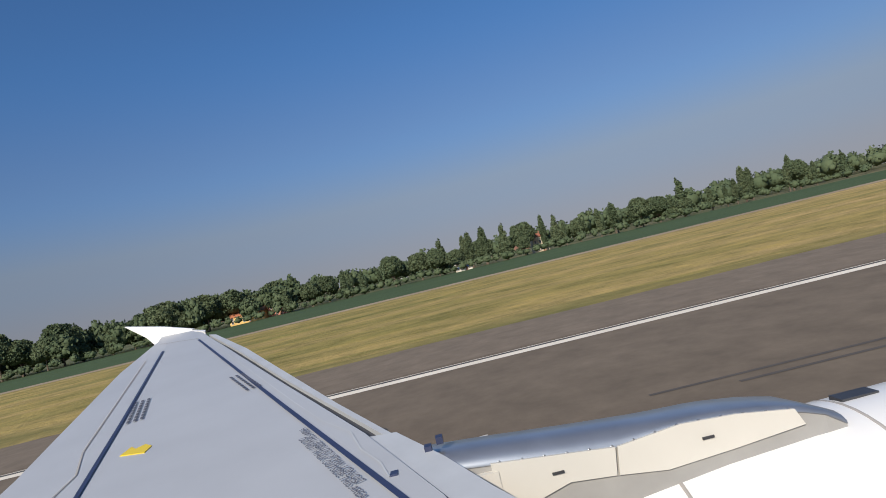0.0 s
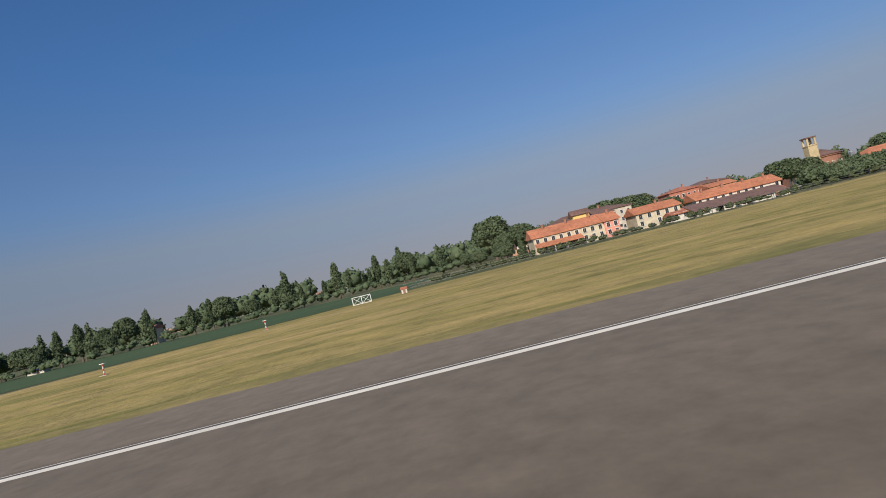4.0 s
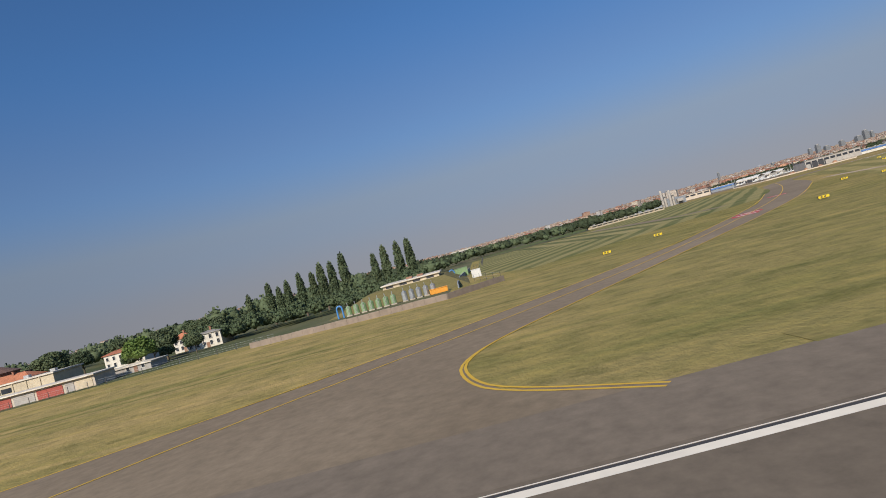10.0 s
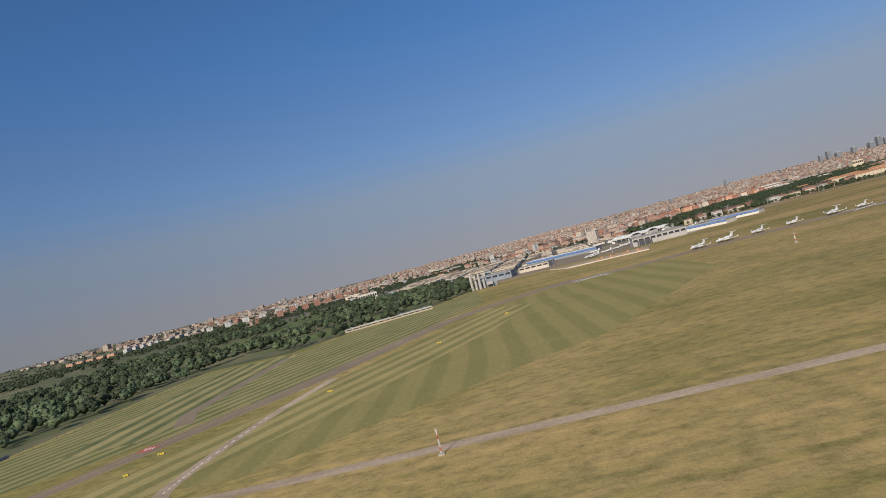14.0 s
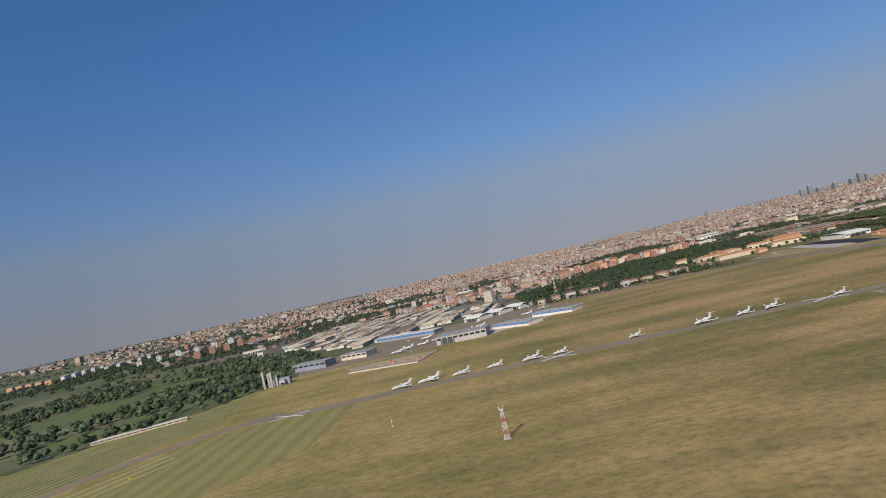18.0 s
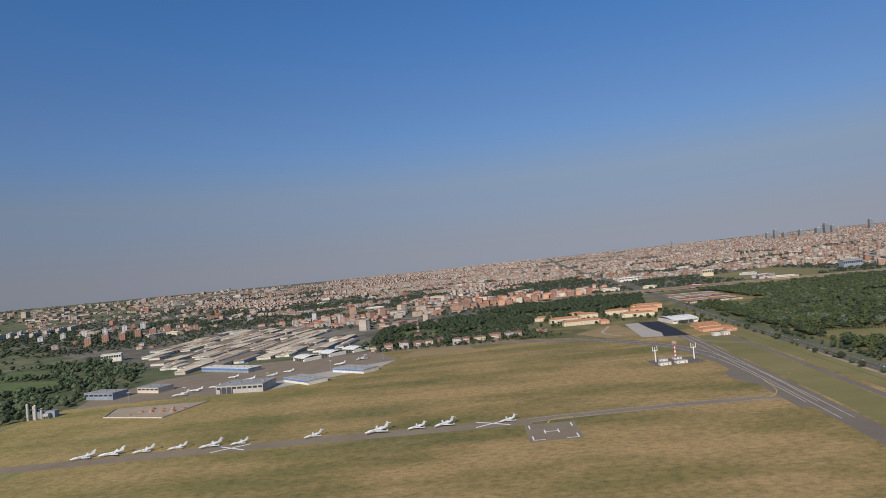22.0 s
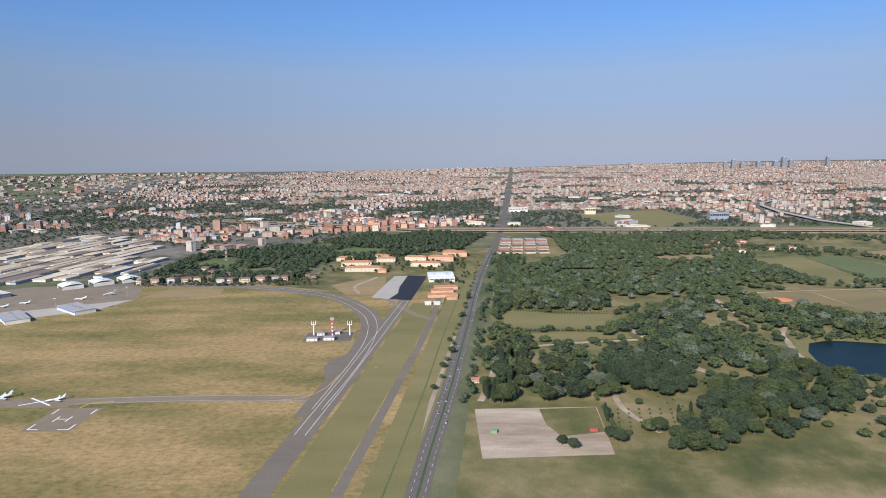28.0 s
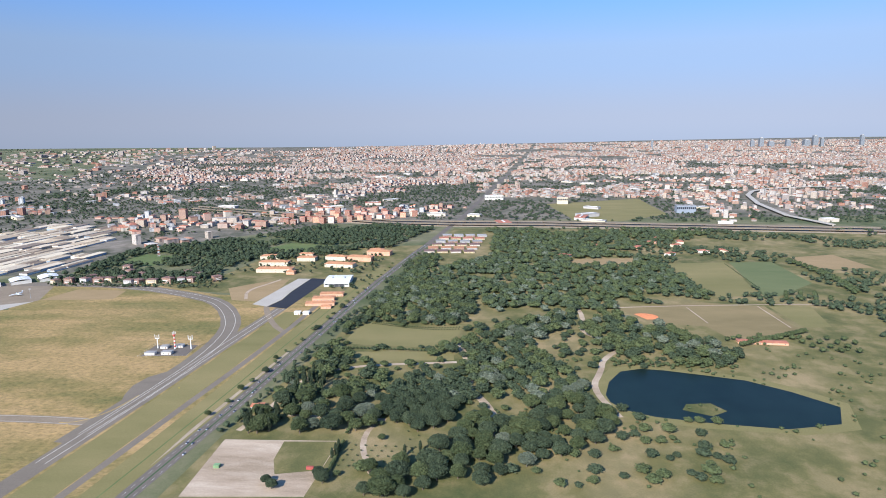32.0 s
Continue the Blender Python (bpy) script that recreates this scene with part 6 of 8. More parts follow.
# the village beside the airfield
house("row_house", -111.5, 136.6, 12.6, 7, 2.9, W["cream"], R["terracotta"], "long cream terrace house with an orange tiled roof", rise=1.6, wins=(2, 9), doors=3, chimneys=3, porch=0.66)
house("end_house", -111.1, 144.2, 2.6, 6.6, 2.9, W["pink"], R["terracotta"], "pink plastered end house with an orange tiled roof", rise=1.5, wins=(2, 2))
house("villa", -131, 143.8, 13.8, 9, 4.7, W["beige"], R["brown"], "beige villa with a wide brown tiled roof", rise=1.3, hip=True, wins=(3, 6), balcony=2)
house("gable_house", -129.5, 143.6, 3.4, 3, 5.6, W["yellow"], R["brown"], "yellow gabled house front below a brown roof", rise=1.0, wins=(2, 2), chimneys=0)
house("row_house", -109, 151.7, 7.7, 6, 2.7, W["cream"], R["terracotta"], "low cream terrace house with an orange roof", rise=1.2, wins=(2, 5))
house("lean_to", -103, 154.6, 6.0, 3.0, 1.2, W["white"], R["rust"], "low lean-to shed with a rusty tiled roof", "shed", rise=0.5, wins=(1, 4), chimneys=0)
house("small_house", -121, 156.3, 2.6, 5, 3.0, W["grey"], R["terracotta"], "small grey house with an orange tiled roof", rise=1.1, wins=(2, 2))


def long_shed(x, y0, y1, low, high):
    """An open-fronted shed with one slope of brown tiles, wall panels and posts along the front."""
    e = empty("long_shed", pose(x, y0, -0.05), "long low white shed with a dark brown tiled roof", "shed")
    l, d = y1 - y0, 4.0
    part("back_wall", boxes((-d, -d + 0.2, 0, l, 0, high - 0.05)), W["white"], e)
    bm = bmesh.new()
    for k, (px, pz) in enumerate(((0.35, low), (-d - 0.1, high))):
        for y in (-0.25, l + 0.25):
            for t in (0, 0.1):
                bm.verts.new((px, y, pz + t))
    v = list(bm.verts)
    for f in ((0, 2, 6, 4), (1, 5, 7, 3), (0, 1, 3, 2), (4, 6, 7, 5), (0, 4, 5, 1), (2, 3, 7, 6)):
        bm.faces.new([v[i] for i in f])
    part("roof", bm, R["brown"], e)
    n = 13
    for k in range(n + 1):
        part("post", boxes((-0.1, 0.1, l * k / n - 0.09, l * k / n + 0.09, 0, low + 0.02)), W["white"], e)
        if k < n and k % 4 != 3:
            part("wall_panel", boxes((-0.06, 0.02, l * k / n + 0.12, l * (k + 0.82) / n, 0, low * (0.62 + 0.3 * (k * 7 % 3) / 2))), W["white"], e)


long_shed(-101.0, 154.6, 169.8, 0.8, 1.95)
house("row_house", -113, 167.8, 15.4, 6, 2.6, W["white"], R["terracotta"], "long white terrace house with an orange tiled roof", rise=1.4, wins=(2, 11), doors=3, chimneys=4, porch=0.7)
house("shed", -110.5, 172.4, 4.0, 3, 1.2, W["beige"], R["rust"], "small beige shed with a rusty tiled roof", "shed", rise=0.5, wins=(1, 3), chimneys=0)
house("apartment_house", -155, 175.6, 8.2, 8, 5.9, W["red"], R["rust"], "dark red apartment house with a low tiled roof", rise=1.0, hip=True, wins=(3, 6))
house("apartment_house", -150, 182.4, 6.4, 8, 4.9, W["orange"], R["terracotta"], "salmon pink apartment house with white shutters", rise=1.0, wins=(3, 4), balcony=1)
house("apartment_house", -165, 186.5, 10, 9, 6.4, W["beige"], R["brown"], "beige apartment house with a wide brown roof", rise=1.0, hip=True, wins=(4, 6))
house("small_house", -140, 197, 3.8, 5, 3.0, W["white"], R["terracotta"], "small white house with an orange tiled roof", rise=1.1, wins=(2, 2))
house("farmhouse", -140, 216.8, 12.4, 6, 3.4, W["cream"], R["terracotta"], "long cream farmhouse with a bright orange roof", rise=1.5, hip=True, wins=(2, 7), doors=2)
house("villa", -150, 239, 9.5, 10, 3.4, W["white"], R["rust"], "white villa with a hipped rust-coloured roof", rise=1.4, hip=True, wins=(2, 6))
house("grey_shed", -86.5, 213.8, 11.4, 4, 1.25, W["grey"], R["grey"], "long grey shed with a corrugated fibre roof", "shed", rise=0.7, wins=(1, 5), chimneys=0)
house("flat_block", -174, 137, 7, 8, 5.6, W["orange"], R["rust"], "orange-brown apartment block with a tiled roof", rise=1.0, hip=True, wins=(3, 7), balcony=1)
house("flat_block", -172, 148, 7, 8, 5.5, W["orange"], R["rust"], "orange apartment block with a tiled roof", rise=0.9, hip=True, wins=(3, 5), balcony=2)
house("flat_block", -152, 152.5, 17, 9, 5.6, W["beige"], R["brown"], "wide beige apartment block with a brown roof", rise=1.2, hip=True, wins=(3, 10), balcony=1)
house("country_house", -186, -62, 10, 6, 2.4, W["yellow"], R["terracotta"], "yellow country house with an orange tiled roof", rise=1.2, wins=(2, 6))
house("country_house", -190, -54, 5, 6, 3.6, W["pink"], R["rust"], "pink country house among trees", rise=1.0, wins=(2, 3))
house("roadside_cabin", -174, 1.5, 4.6, 3, 1.1, W["white"], R["blue"], "white roadside cabin with a bright blue roof", "cabin", rise=0.3, wins=(1, 3), chimneys=0)
house("country_house", -190, 26, 4.4, 5, 4.6, W["cream"], R["rust"], "cream house half hidden behind trees", rise=1.0, wins=(2, 3))
house("white_villa", -130, 266.6, 7.2, 7, 2.9, W["white"], R["grey"], "white villa with wide dark windows", rise=0.5, hip=True, wins=(2, 5))
house("small_house", -140, 257.5, 3.6, 4, 3.0, W["white"], R["terracotta"], "small white house with an orange pyramid roof", rise=1.1, hip=True, wins=(2, 3))
house("grey_hut", -108, 262, 8.0, 6, 1.2, W["grey"], R["pale"], "low grey hut with a pale flat roof", "shed", rise=0.3, hip=True, wins=(1, 3), chimneys=0)


def shutter_shed():
    e = empty("shutter_shed", pose(-99.5, 249.2, -0.05), "long beige storage shed with dull red shutters", "shed")
    part("wall", boxes((-6, 0, -12, 12, 0, 1.75)), W["beige"], e)
    part("roof", boxes((-6.4, 0.6, -12.3, 12.3, 1.76, 1.95)), R["pale"], e, "thin pale roof slab")
    for y0, y1, mat in ((-11.6, -8.8, "red"), (-8.4, -6.2, "grey"), (-5.8, -1.6, "red"), (-1.2, 2.2, "grey"), (2.6, 6.8, "red"), (7.2, 8.6, "grey"), (9.0, 11.6, "cream")):
        part("shutter", boxes((-0.02, 0.08, y0, y1, 0.05, 1.5), ), M["red_door"] if mat == "red" else W[mat], e, "ribbed " + mat + " shutter")
        for k in range(5):
            part("rib", boxes((0.08, 0.11, y0, y1, 0.1 + 0.28 * k, 0.16 + 0.28 * k)), M["red_door"] if mat == "red" else W[mat], e)
    return e


shutter_shed()


def hall(name, x, y, length, depth, h, wall, roof, label, bays=8, turn=0, category="hall", door=None, vault=0.0, stripe=None, glazed=True):
    e = empty(name, pose(x, y, -0.05, 0, 0, turn), label, category)
    part("wall", boxes((-depth, 0, -length / 2, length / 2, 0, h)), wall, e)
    bm = bmesh.new()
    n = 12 if vault else 1
    ring = [(0.3 - (depth + 0.6) * k / n, h + 0.02 + vault * math.sin(math.pi * k / n)) for k in range(n + 1)]
    for s0, s1 in ((-length / 2 - 0.3, length / 2 + 0.3),):
        lo = [[bm.verts.new((a, s, b)) for a, b in ring] for s in (s0, s1)]
        hi = [[bm.verts.new((a, s, b + 0.25)) for a, b in ring] for s in (s0, s1)]
        for k in range(n):
            bm.faces.new((hi[0][k], hi[1][k], hi[1][k + 1], hi[0][k + 1]))
            bm.faces.new((lo[0][k + 1], lo[1][k + 1], lo[1][k], lo[0][k]))
            for s in (0, 1):
                bm.faces.new((lo[s][k], lo[s][k + 1], hi[s][k + 1], hi[s][k]))
        for k in (0, n):
            bm.faces.new((lo[0][k], lo[1][k], hi[1][k], hi[0][k]))
    bmesh.ops.recalc_face_normals(bm, faces=bm.faces)
    part("roof", bm, roof, e)
    for i in range(bays if glazed else 1):
        y0 = -length / 2 + length * (i + 0.12) / bays
        part("window", boxes((-0.02, 0.05, y0, y0 + length / bays * 0.76, h * 0.55, h * 0.82)), M["pane"], e)
    for i in range(bays + 1):
        y0 = -length / 2 + length * i / bays
        part("rib", boxes((0, 0.14, y0 - 0.1, y0 + 0.1, 0, h)), wall, e)
    if door:
        part("door", boxes((-0.02, 0.08, door[0], door[1], 0.02, door[2])), M["dark_steel"], e, "wide dark hangar door")
    if stripe:
        part("fascia", boxes((-0.02, 0.2, -length / 2, length / 2, h * 0.62, h + 0.1)), stripe, e, "blue fascia band")
    for i in range(max(2, bays // 2)):
        y0 = -length / 2 + length * (i + 0.5) / max(2, bays // 2)
        part("roof_vent", boxes((-depth * 0.55, -depth * 0.45, y0 - 0.5, y0 + 0.5, h + vault * 0.9 + 0.2, h + vault + 0.8)), M["steel"], e)
    return e


hall("storage_hall", -116.5, 238.6, 10.4, 9, 3.3, W["cream"], R["pale"], "big cream storage hall with a flat roof", 4, glazed=False)
hall("brown_hall", -172, 297, 14, 9, 1.9, W["beige"], R["pale"], "low warehouse with a pale tan roof", 6)
hall("airport_hangar", -446, 587, 36, 22, 5.6, W["grey"], R["grey"], "big grey metal hangar with a dark door", 9, -8, "hangar", (-15, -5, 3.8))
hall("pier_building", -465, 622.5, 36, 16, 3.0, W["white"], R["pier"], "long low white pier with a blue fascia", 10, -45, "airport pier", stripe=R["blue"])
hall("pier_building", -493, 656, 36, 16, 3.0, W["white"], R["pier"], "long low white pier with a blue fascia", 10, -38, "airport pier", stripe=R["blue"])
hall("terminal_building", -560, 532, 66, 14, 3.6, W["slate"], R["pale"], "long grey terminal with blue glazing", 14, -32, "terminal", stripe=R["blue"])
for x, y in ((-588, 592), (-606, 612), (-622, 632)):
    hall("white_hangar", x, y, 20, 18, 3.2, W["white"], R["white"], "white vaulted hangar beside the apron", 4, -45, "hangar", (-7, 7, 2.6), 1.6)
hall("west_hangar", -612, 957, 25, 36, 3.6, W["white"], R["white"], "white vaulted hangar beside the avenue", 5, 6, "hangar", (-8, 8, 2.8), 1.5)
hall("office_block", -737, 328, 22, 10, 9, W["white"], R["pale"], "white office block with rows of windows", 8, 15, "office block")
hall("dark_plant_hall", -470, 470, 30, 14, 5, W["slate"], R["grey"], "dark grey industrial hall", 6, -20, "hall")
hall("beige_hall", -482, 502, 24, 14, 4, W["beige"], R["grey"], "beige industrial hall with a grey roof", 5, -25, "hall")
hall("long_wall_building", -336, 412, 48, 5, 1.3, W["cream"], R["pale"], "long low pale sandstone-coloured building", 14, 24, "shed")
hall("glass_office", -1195, 1455, 34, 16, 14, W["slate"], R["grey"], "dark blue glass office block", 10, 0, "office block", stripe=None)
hall("white_block", -1420, 1104, 40, 18, 9, W["white"], R["pale"], "white institutional block beside the avenue", 12, 5, "office block")
hall("tower_block", -1340, 1246, 22, 14, 14, W["cream"], R["grey"], "cream tower block with a dark top", 6, 0, "office block")

for i, (x, y, w, d, h, a) in enumerate(near_rows[:200]):
    e = empty("city_house", pose(x, y, -0.05, 0, 0, math.degrees(a)), ("cream", "brown", "pale grey", "pink")[i % 4] + " city apartment house with a hipped roof", "apartment house", "nearest city houses")
    part("wall", boxes((-w / 2, w / 2, -d / 2, d / 2, 0, h)), M["near_wall_" + str(i % 4)], e)
    r = roof_bm(d, w, h, 1.2, True)
    bmesh.ops.translate(r, verts=r.verts, vec=(w / 2, 0, 0))
    part("roof", r, R[("terracotta", "rust", "grey", "brown")[(i * 7) % 4]], e)
for i, (x, y, w, d, h, a) in enumerate(HALL_ROWS):
    e = empty("market_hall", pose(x, y, rise(x, y) - 0.05, 0, 0, math.degrees(a)), ("cream", "grey", "beige")[i % 3] + " flat-roofed hall among the city houses", "hall", "city halls")
    part("wall", boxes((-w / 2, w / 2, -d / 2, d / 2, 0, h)), W[("cream", "grey", "beige")[i % 3]], e)
    part("roof", boxes((-w / 2 - 0.4, w / 2 + 0.4, -d / 2 - 0.4, d / 2 + 0.4, h, h + 0.4)), R[("pier", "grey", "pale", "rust", "pier")[(i * 7) % 5]], e)
    part("skylight", boxes((-w * 0.35, w * 0.35, -d * 0.06, d * 0.06, h + 0.4, h + 1.2)), M["frame"], e)
# long apartment slabs south of the airfield
SLABS = [(-1388 + 14 * k, -480 + 33 * k, 26, 8, 9, 64, "orange") for k in range(5)] + [(-1345 - 48 * k, -320 - 9 * k, 30, 8, 11, 10 + 4 * k, "white") for k in range(5)]
SLABS += [(-1372 - 52 * k, -236 - 4 * k, 34, 9, 10, 8, "cream") for k in range(5)] + [(-1180 - 30 * k, -60 + 24 * k, 26, 9, 12 + k % 3, 30, "white") for k in range(6)] + [(-1020 - 26 * k, 130 + 14 * k, 18, 10, 12 + 2 * (k % 2), 20, "brick") for k in range(6)]
for x, y, l, d, h, t, tone in SLABS:
    e = empty("apartment_slab", pose(x, y, -0.05, 0, 0, t), {"orange": "long orange", "white": "long white", "cream": "long cream", "brick": "tall red brick"}[tone] + " apartment slab among trees", "apartment block", "southern slabs")
    part("wall", boxes((-l / 2, l / 2, -d / 2, d / 2, 0, h)), M["slab_" + tone], e)
    part("roof", boxes((-l / 2 - 0.3, l / 2 + 0.3, -d / 2 - 0.3, d / 2 + 0.3, h, h + 0.4)), R["grey"], e)
    for k in range(3):
        part("stair_tower", boxes((-l / 2 + l * (k + 0.4) / 3, -l / 2 + l * (k + 0.6) / 3, -1.5, 1.5, h + 0.4, h + 2.0)), W["grey"], e)
# barracks and the villas
for x, y, l, d, h, wall, t in ((-672, 871, 40, 13, 4.2, "cream", 2), (-706, 858, 34, 12, 4.8, "cream", 2), (-702, 936, 34, 13, 4.2, "cream", -8), (-738, 952, 30, 12, 5.4, "orange", -8), (-742, 922, 26, 11, 4.8, "cream", -10), (-775, 968, 30, 12, 5.2, "orange", -8), (-735, 888, 22, 11, 4.6, "cream", 0),
                               (-664, 892, 9, 8, 3.2, "orange", 0), (-745, 840, 24, 12, 4, "cream", 4), (-792, 962, 18, 12, 4, "yellow", 0), (-760, 880, 18, 10, 4, "cream", 0)):
    house("barracks", x, y, l, d, h, W[wall], R["tile"], "long " + wall + " barracks with a dull orange tiled roof", "barracks", rise=1.6, hip=True, wins=(2, max(4, int(l / 4))), turn=t, chimneys=1)
for x, y, l, d, h in ((-541, 960, 26, 8, 2.6), (-556, 959, 20, 9, 3.2), (-574, 962, 22, 8, 2.8), (-532, 968, 9, 6, 2.2)):
    house("station_building", x, y, l, d, h, W["orange"], R["tile"], "low orange station building with a tiled roof", "station", rise=1.0, hip=True, wins=(1, 6), turn=6, chimneys=0)
for i in range(12):
    y = 662 + i * 12.6
    house("garden_villa", -606 - (i * 37 % 17), y + (i * 23 % 7) - 3, 7.5 + (i * 11 % 5), 7, 4.6 + (i * 7 % 4) * 0.4, W[("tuff", "brown", "grey", "brown")[i % 4]], R["brown"], ("yellowish", "brown", "grey", "brown")[i % 4] + " terraced villa with pale balconies", "villa", rise=1.0, hip=True, wins=(3, 4), balcony=2, turn=(i * 29 % 50) - 25, group="villas beyond the airfield")
for i, (x, y, h) in enumerate(((-1066, 780, 9), (-1070, 792, 8), (-1058, 806, 10), (-1050, 818, 9), (-1052, 834, 11), (-1060, 848, 9), (-1068, 862, 10), (-1072, 880, 11), (-1080, 893, 9), (-1086, 910, 10), (-1092, 924, 9), (-1100, 800, 9), (-1105, 830, 10), (-1112, 865, 9), (-1118, 890, 10), (-1130, 770, 10), (-1142, 792, 9), (-1136, 815, 11), (-1150, 838, 9), (-1145, 860, 10), (-1160, 905, 11), (-1152, 930, 10), (-1128, 945, 9), (-1140, 965, 10), (-1180, 780, 10), (-1190, 810, 9), (-1185, 850, 11), (-1200, 880, 10), (-1195, 925, 9), (-1175, 955, 10), (-1040, 760, 9), (-1030, 775, 8))):
    house("red_flats", x, y, 10, 9, h, W[("brick", "brown", "orange", "brick", "beige")[i % 5]], R["rust"], ("red brick", "brown", "salmon", "red brick", "beige")[i % 5] + " block of flats above the trees", "flats", rise=0.8, hip=True, wins=(5, 4), turn=(i % 3) * 12 - 12, chimneys=0, doors=0, group="red flats")
for i, (x, y) in enumerate(((-654, 712), (-653, 780), (-676, 697), (-640, 735), (-642, 800), (-630, 826), (-628, 690))):
    house("garden_villa", x, y, 8.5, 7.5, 5.2, W["brown"], R["brown"], "brown terraced villa with pale balconies among trees", "villa", rise=1.0, hip=True, wins=(3, 4), balcony=2, turn=i * 13 - 20, group="villas beyond the airfield")
for i in range(24):
    house("roadside_house", -795 - (i % 6) * 25, 1030 + (i % 6) * 2.5 + (i // 6) * 17, 13, 14, 2.2, W[("beige", "brown", "tuff", "grey")[i % 4]], R[("brown", "pier", "rust", "grey", "brown", "tile")[(i * 5) % 6]], "low house and shop roofs beside the avenue", "house", rise=0.6, hip=True, wins=(1, 5), turn=8, chimneys=0, group="roadside houses")
for i, (x, y) in enumerate(((-809, 1372), (-871, 1322), (-851, 1352), (-790, 1330), (-835, 1300), (-880, 1365), (-905, 1340), (-845, 1250), (-820, 1400), (-780, 1200))):
    house("farm_building", x, y, 14, 8, 3.2, W[("white", "orange", "cream")[i % 3]], R["rust"], "farm building with a rust tiled roof", "farmhouse", rise=1.0, hip=True, wins=(2, 5), turn=i * 17, group="park farm buildings")
house("changing_rooms", -458, 1309, 34, 6, 1.8, W["orange"], R["rust"], "long low orange changing rooms beside the sports field", "pavilion", rise=0.6, hip=True, wins=(1, 8), turn=-4)
for x, y in ((-512, 948.5), (-512, 956)):
    house("white_cabin", x, y, 5, 5, 2.2, W["white"], R["white"], "square white equipment cabin", "cabin", rise=0.2, hip=True, wins=(1, 2), chimneys=0, turn=6)
house("lot_kiosk", -326, 985, 7, 5, 1.8, W["cream"], R["terracotta"], "low cafe with an orange tiled roof", "cafe", rise=0.7, hip=True, wins=(1, 4), turn=8)


# the pale gate frame and the small hut at the fence
gate = empty("gate_frame", pose(-79.5, 102, -0.05, 0, 0, -4), "pale braced metal gate frame on the grass", "gate frame")
for y in (0.0, 1.15, 2.3):
    part("post", boxes((-0.04, 0.04, y - 0.04, y + 0.04, 0, 1.0)), M["white_metal"], gate)
for z in (0.06, 0.96):
    part("rail", boxes((-0.03, 0.03, 0.04, 2.26, z - 0.03, z + 0.03)), M["white_metal"], gate)
for y in (0.06, 1.21):
    part("brace", tube(bmesh.new(), (0, y, 0.1), (0, y + 1.03, 0.92), 0.025, 0.025, 5), M["white_metal"], gate)
    part("brace", tube(bmesh.new(), (0, y + 1.03, 0.1), (0, y, 0.92), 0.025, 0.025, 5), M["white_metal"], gate)
hut = empty("field_hut", pose(-79.2, 108.5, -0.05), "tiny white field hut with a red-brown roof", "hut")
part("wall", boxes((-0.6, 0, -0.35, 0.35, 0, 0.6)), W["white"], hut)
part("roof", roof_bm(0.7, 0.6, 0.6, 0.22, False, 0.08), R["rust"], hut)
part("door", boxes((-0.01, 0.02, -0.16, 0.16, 0.02, 0.45)), W["brown"], hut)


# the church
def church():
    e = empty("church", pose(-148, 203.4, -0.05), "yellow brick bell tower beside a round brick church", "church")
    part("tower", boxes((-1.1, 1.1, -1.1, 1.1, 0, 8.6), (-1.2, 1.2, -1.2, 1.2, 8.5, 8.7), (-1.1, -0.7, -1.1, -0.7, 8.7, 10.3), (0.7, 1.1, -1.1, -0.7, 8.7, 10.3), (-1.1, -0.7, 0.7, 1.1, 8.7, 10.3), (0.7, 1.1, 0.7, 1.1, 8.7, 10.3)), W["tuff"], e)
    part("belfry_roof", boxes((-1.25, 1.25, -1.25, 1.25, 10.3, 10.6)), R["brown"], e)
    part("bell", tube(bmesh.new(), (0, 0, 9.0), (0, 0, 9.8), 0.4, 0.15, 10), M["dark_steel"], e)
    bm = bmesh.new()
    for r, z0, z1 in ((4.2, 0, 5.4), (4.5, 5.4, 5.7)):
        tube(bm, (-4, 4.4, z0), (-4, 4.4, z1), r, r, 20)
    part("apse", bm, W["brick"], e)
    part("apse_roof", tube(bmesh.new(), (-4, 4.4, 5.7), (-4, 4.4, 7.4), 4.7, 0.3, 20), R["brown"], e)
    for k in range(5):
        a = -0.7 + k * 0.35
        piece("window", WINDOW, e, pose(-4 + 4.2 * math.cos(a), 4.4 + 4.2 * math.sin(a), 3.2, 0, 0, math.degrees(a)))
    part("nave", boxes((-16, -6, 0.5, 8.5, 0, 5.0)), W["brick"], e)
    return e


church()


# tanks, boxes, plant
def tank(x, y, r, h, material, label):
    e = empty("storage_tank", pose(x, y, 0), label, "tank", "storage tanks")
    part("shell", tube(bmesh.new(), (0, 0, 0.15), (0, 0, h), r, r, 16), material, e, smooth=False)
    part("dome", tube(bmesh.new(), (0, 0, h), (0, 0, h + 0.3), r, r * 0.35, 16), material, e)
    part("foot", boxes((-r, r, -r, r, -0.05, 0.15)), M["concrete"], e)
    part("ladder", boxes((r, r + 0.06, -0.14, -0.1, 0.1, h + 0.3), (r, r + 0.06, 0.1, 0.14, 0.1, h + 0.3), *[(r, r + 0.05, -0.1, 0.1, 0.2 + 0.22 * k, 0.24 + 0.22 * k) for k in range(int(h / 0.22))]), M["steel"], e)
    part("pipe", tube(bmesh.new(), (0.2, 0, h + 0.25), (0.2, 0, h + 0.8), 0.06, 0.06, 6), M["steel"], e)
    return e


for k in range(7):
    tank(-105, 301.2 + k * 1.25, 0.46, 1.35, M["green_metal"], "tall green-painted storage tank on a concrete foot")
for k in range(5):
    tank(-105, 310.6 + k * 1.2, 0.44, 1.45, M["steel"], "tall grey steel silo on a concrete foot")


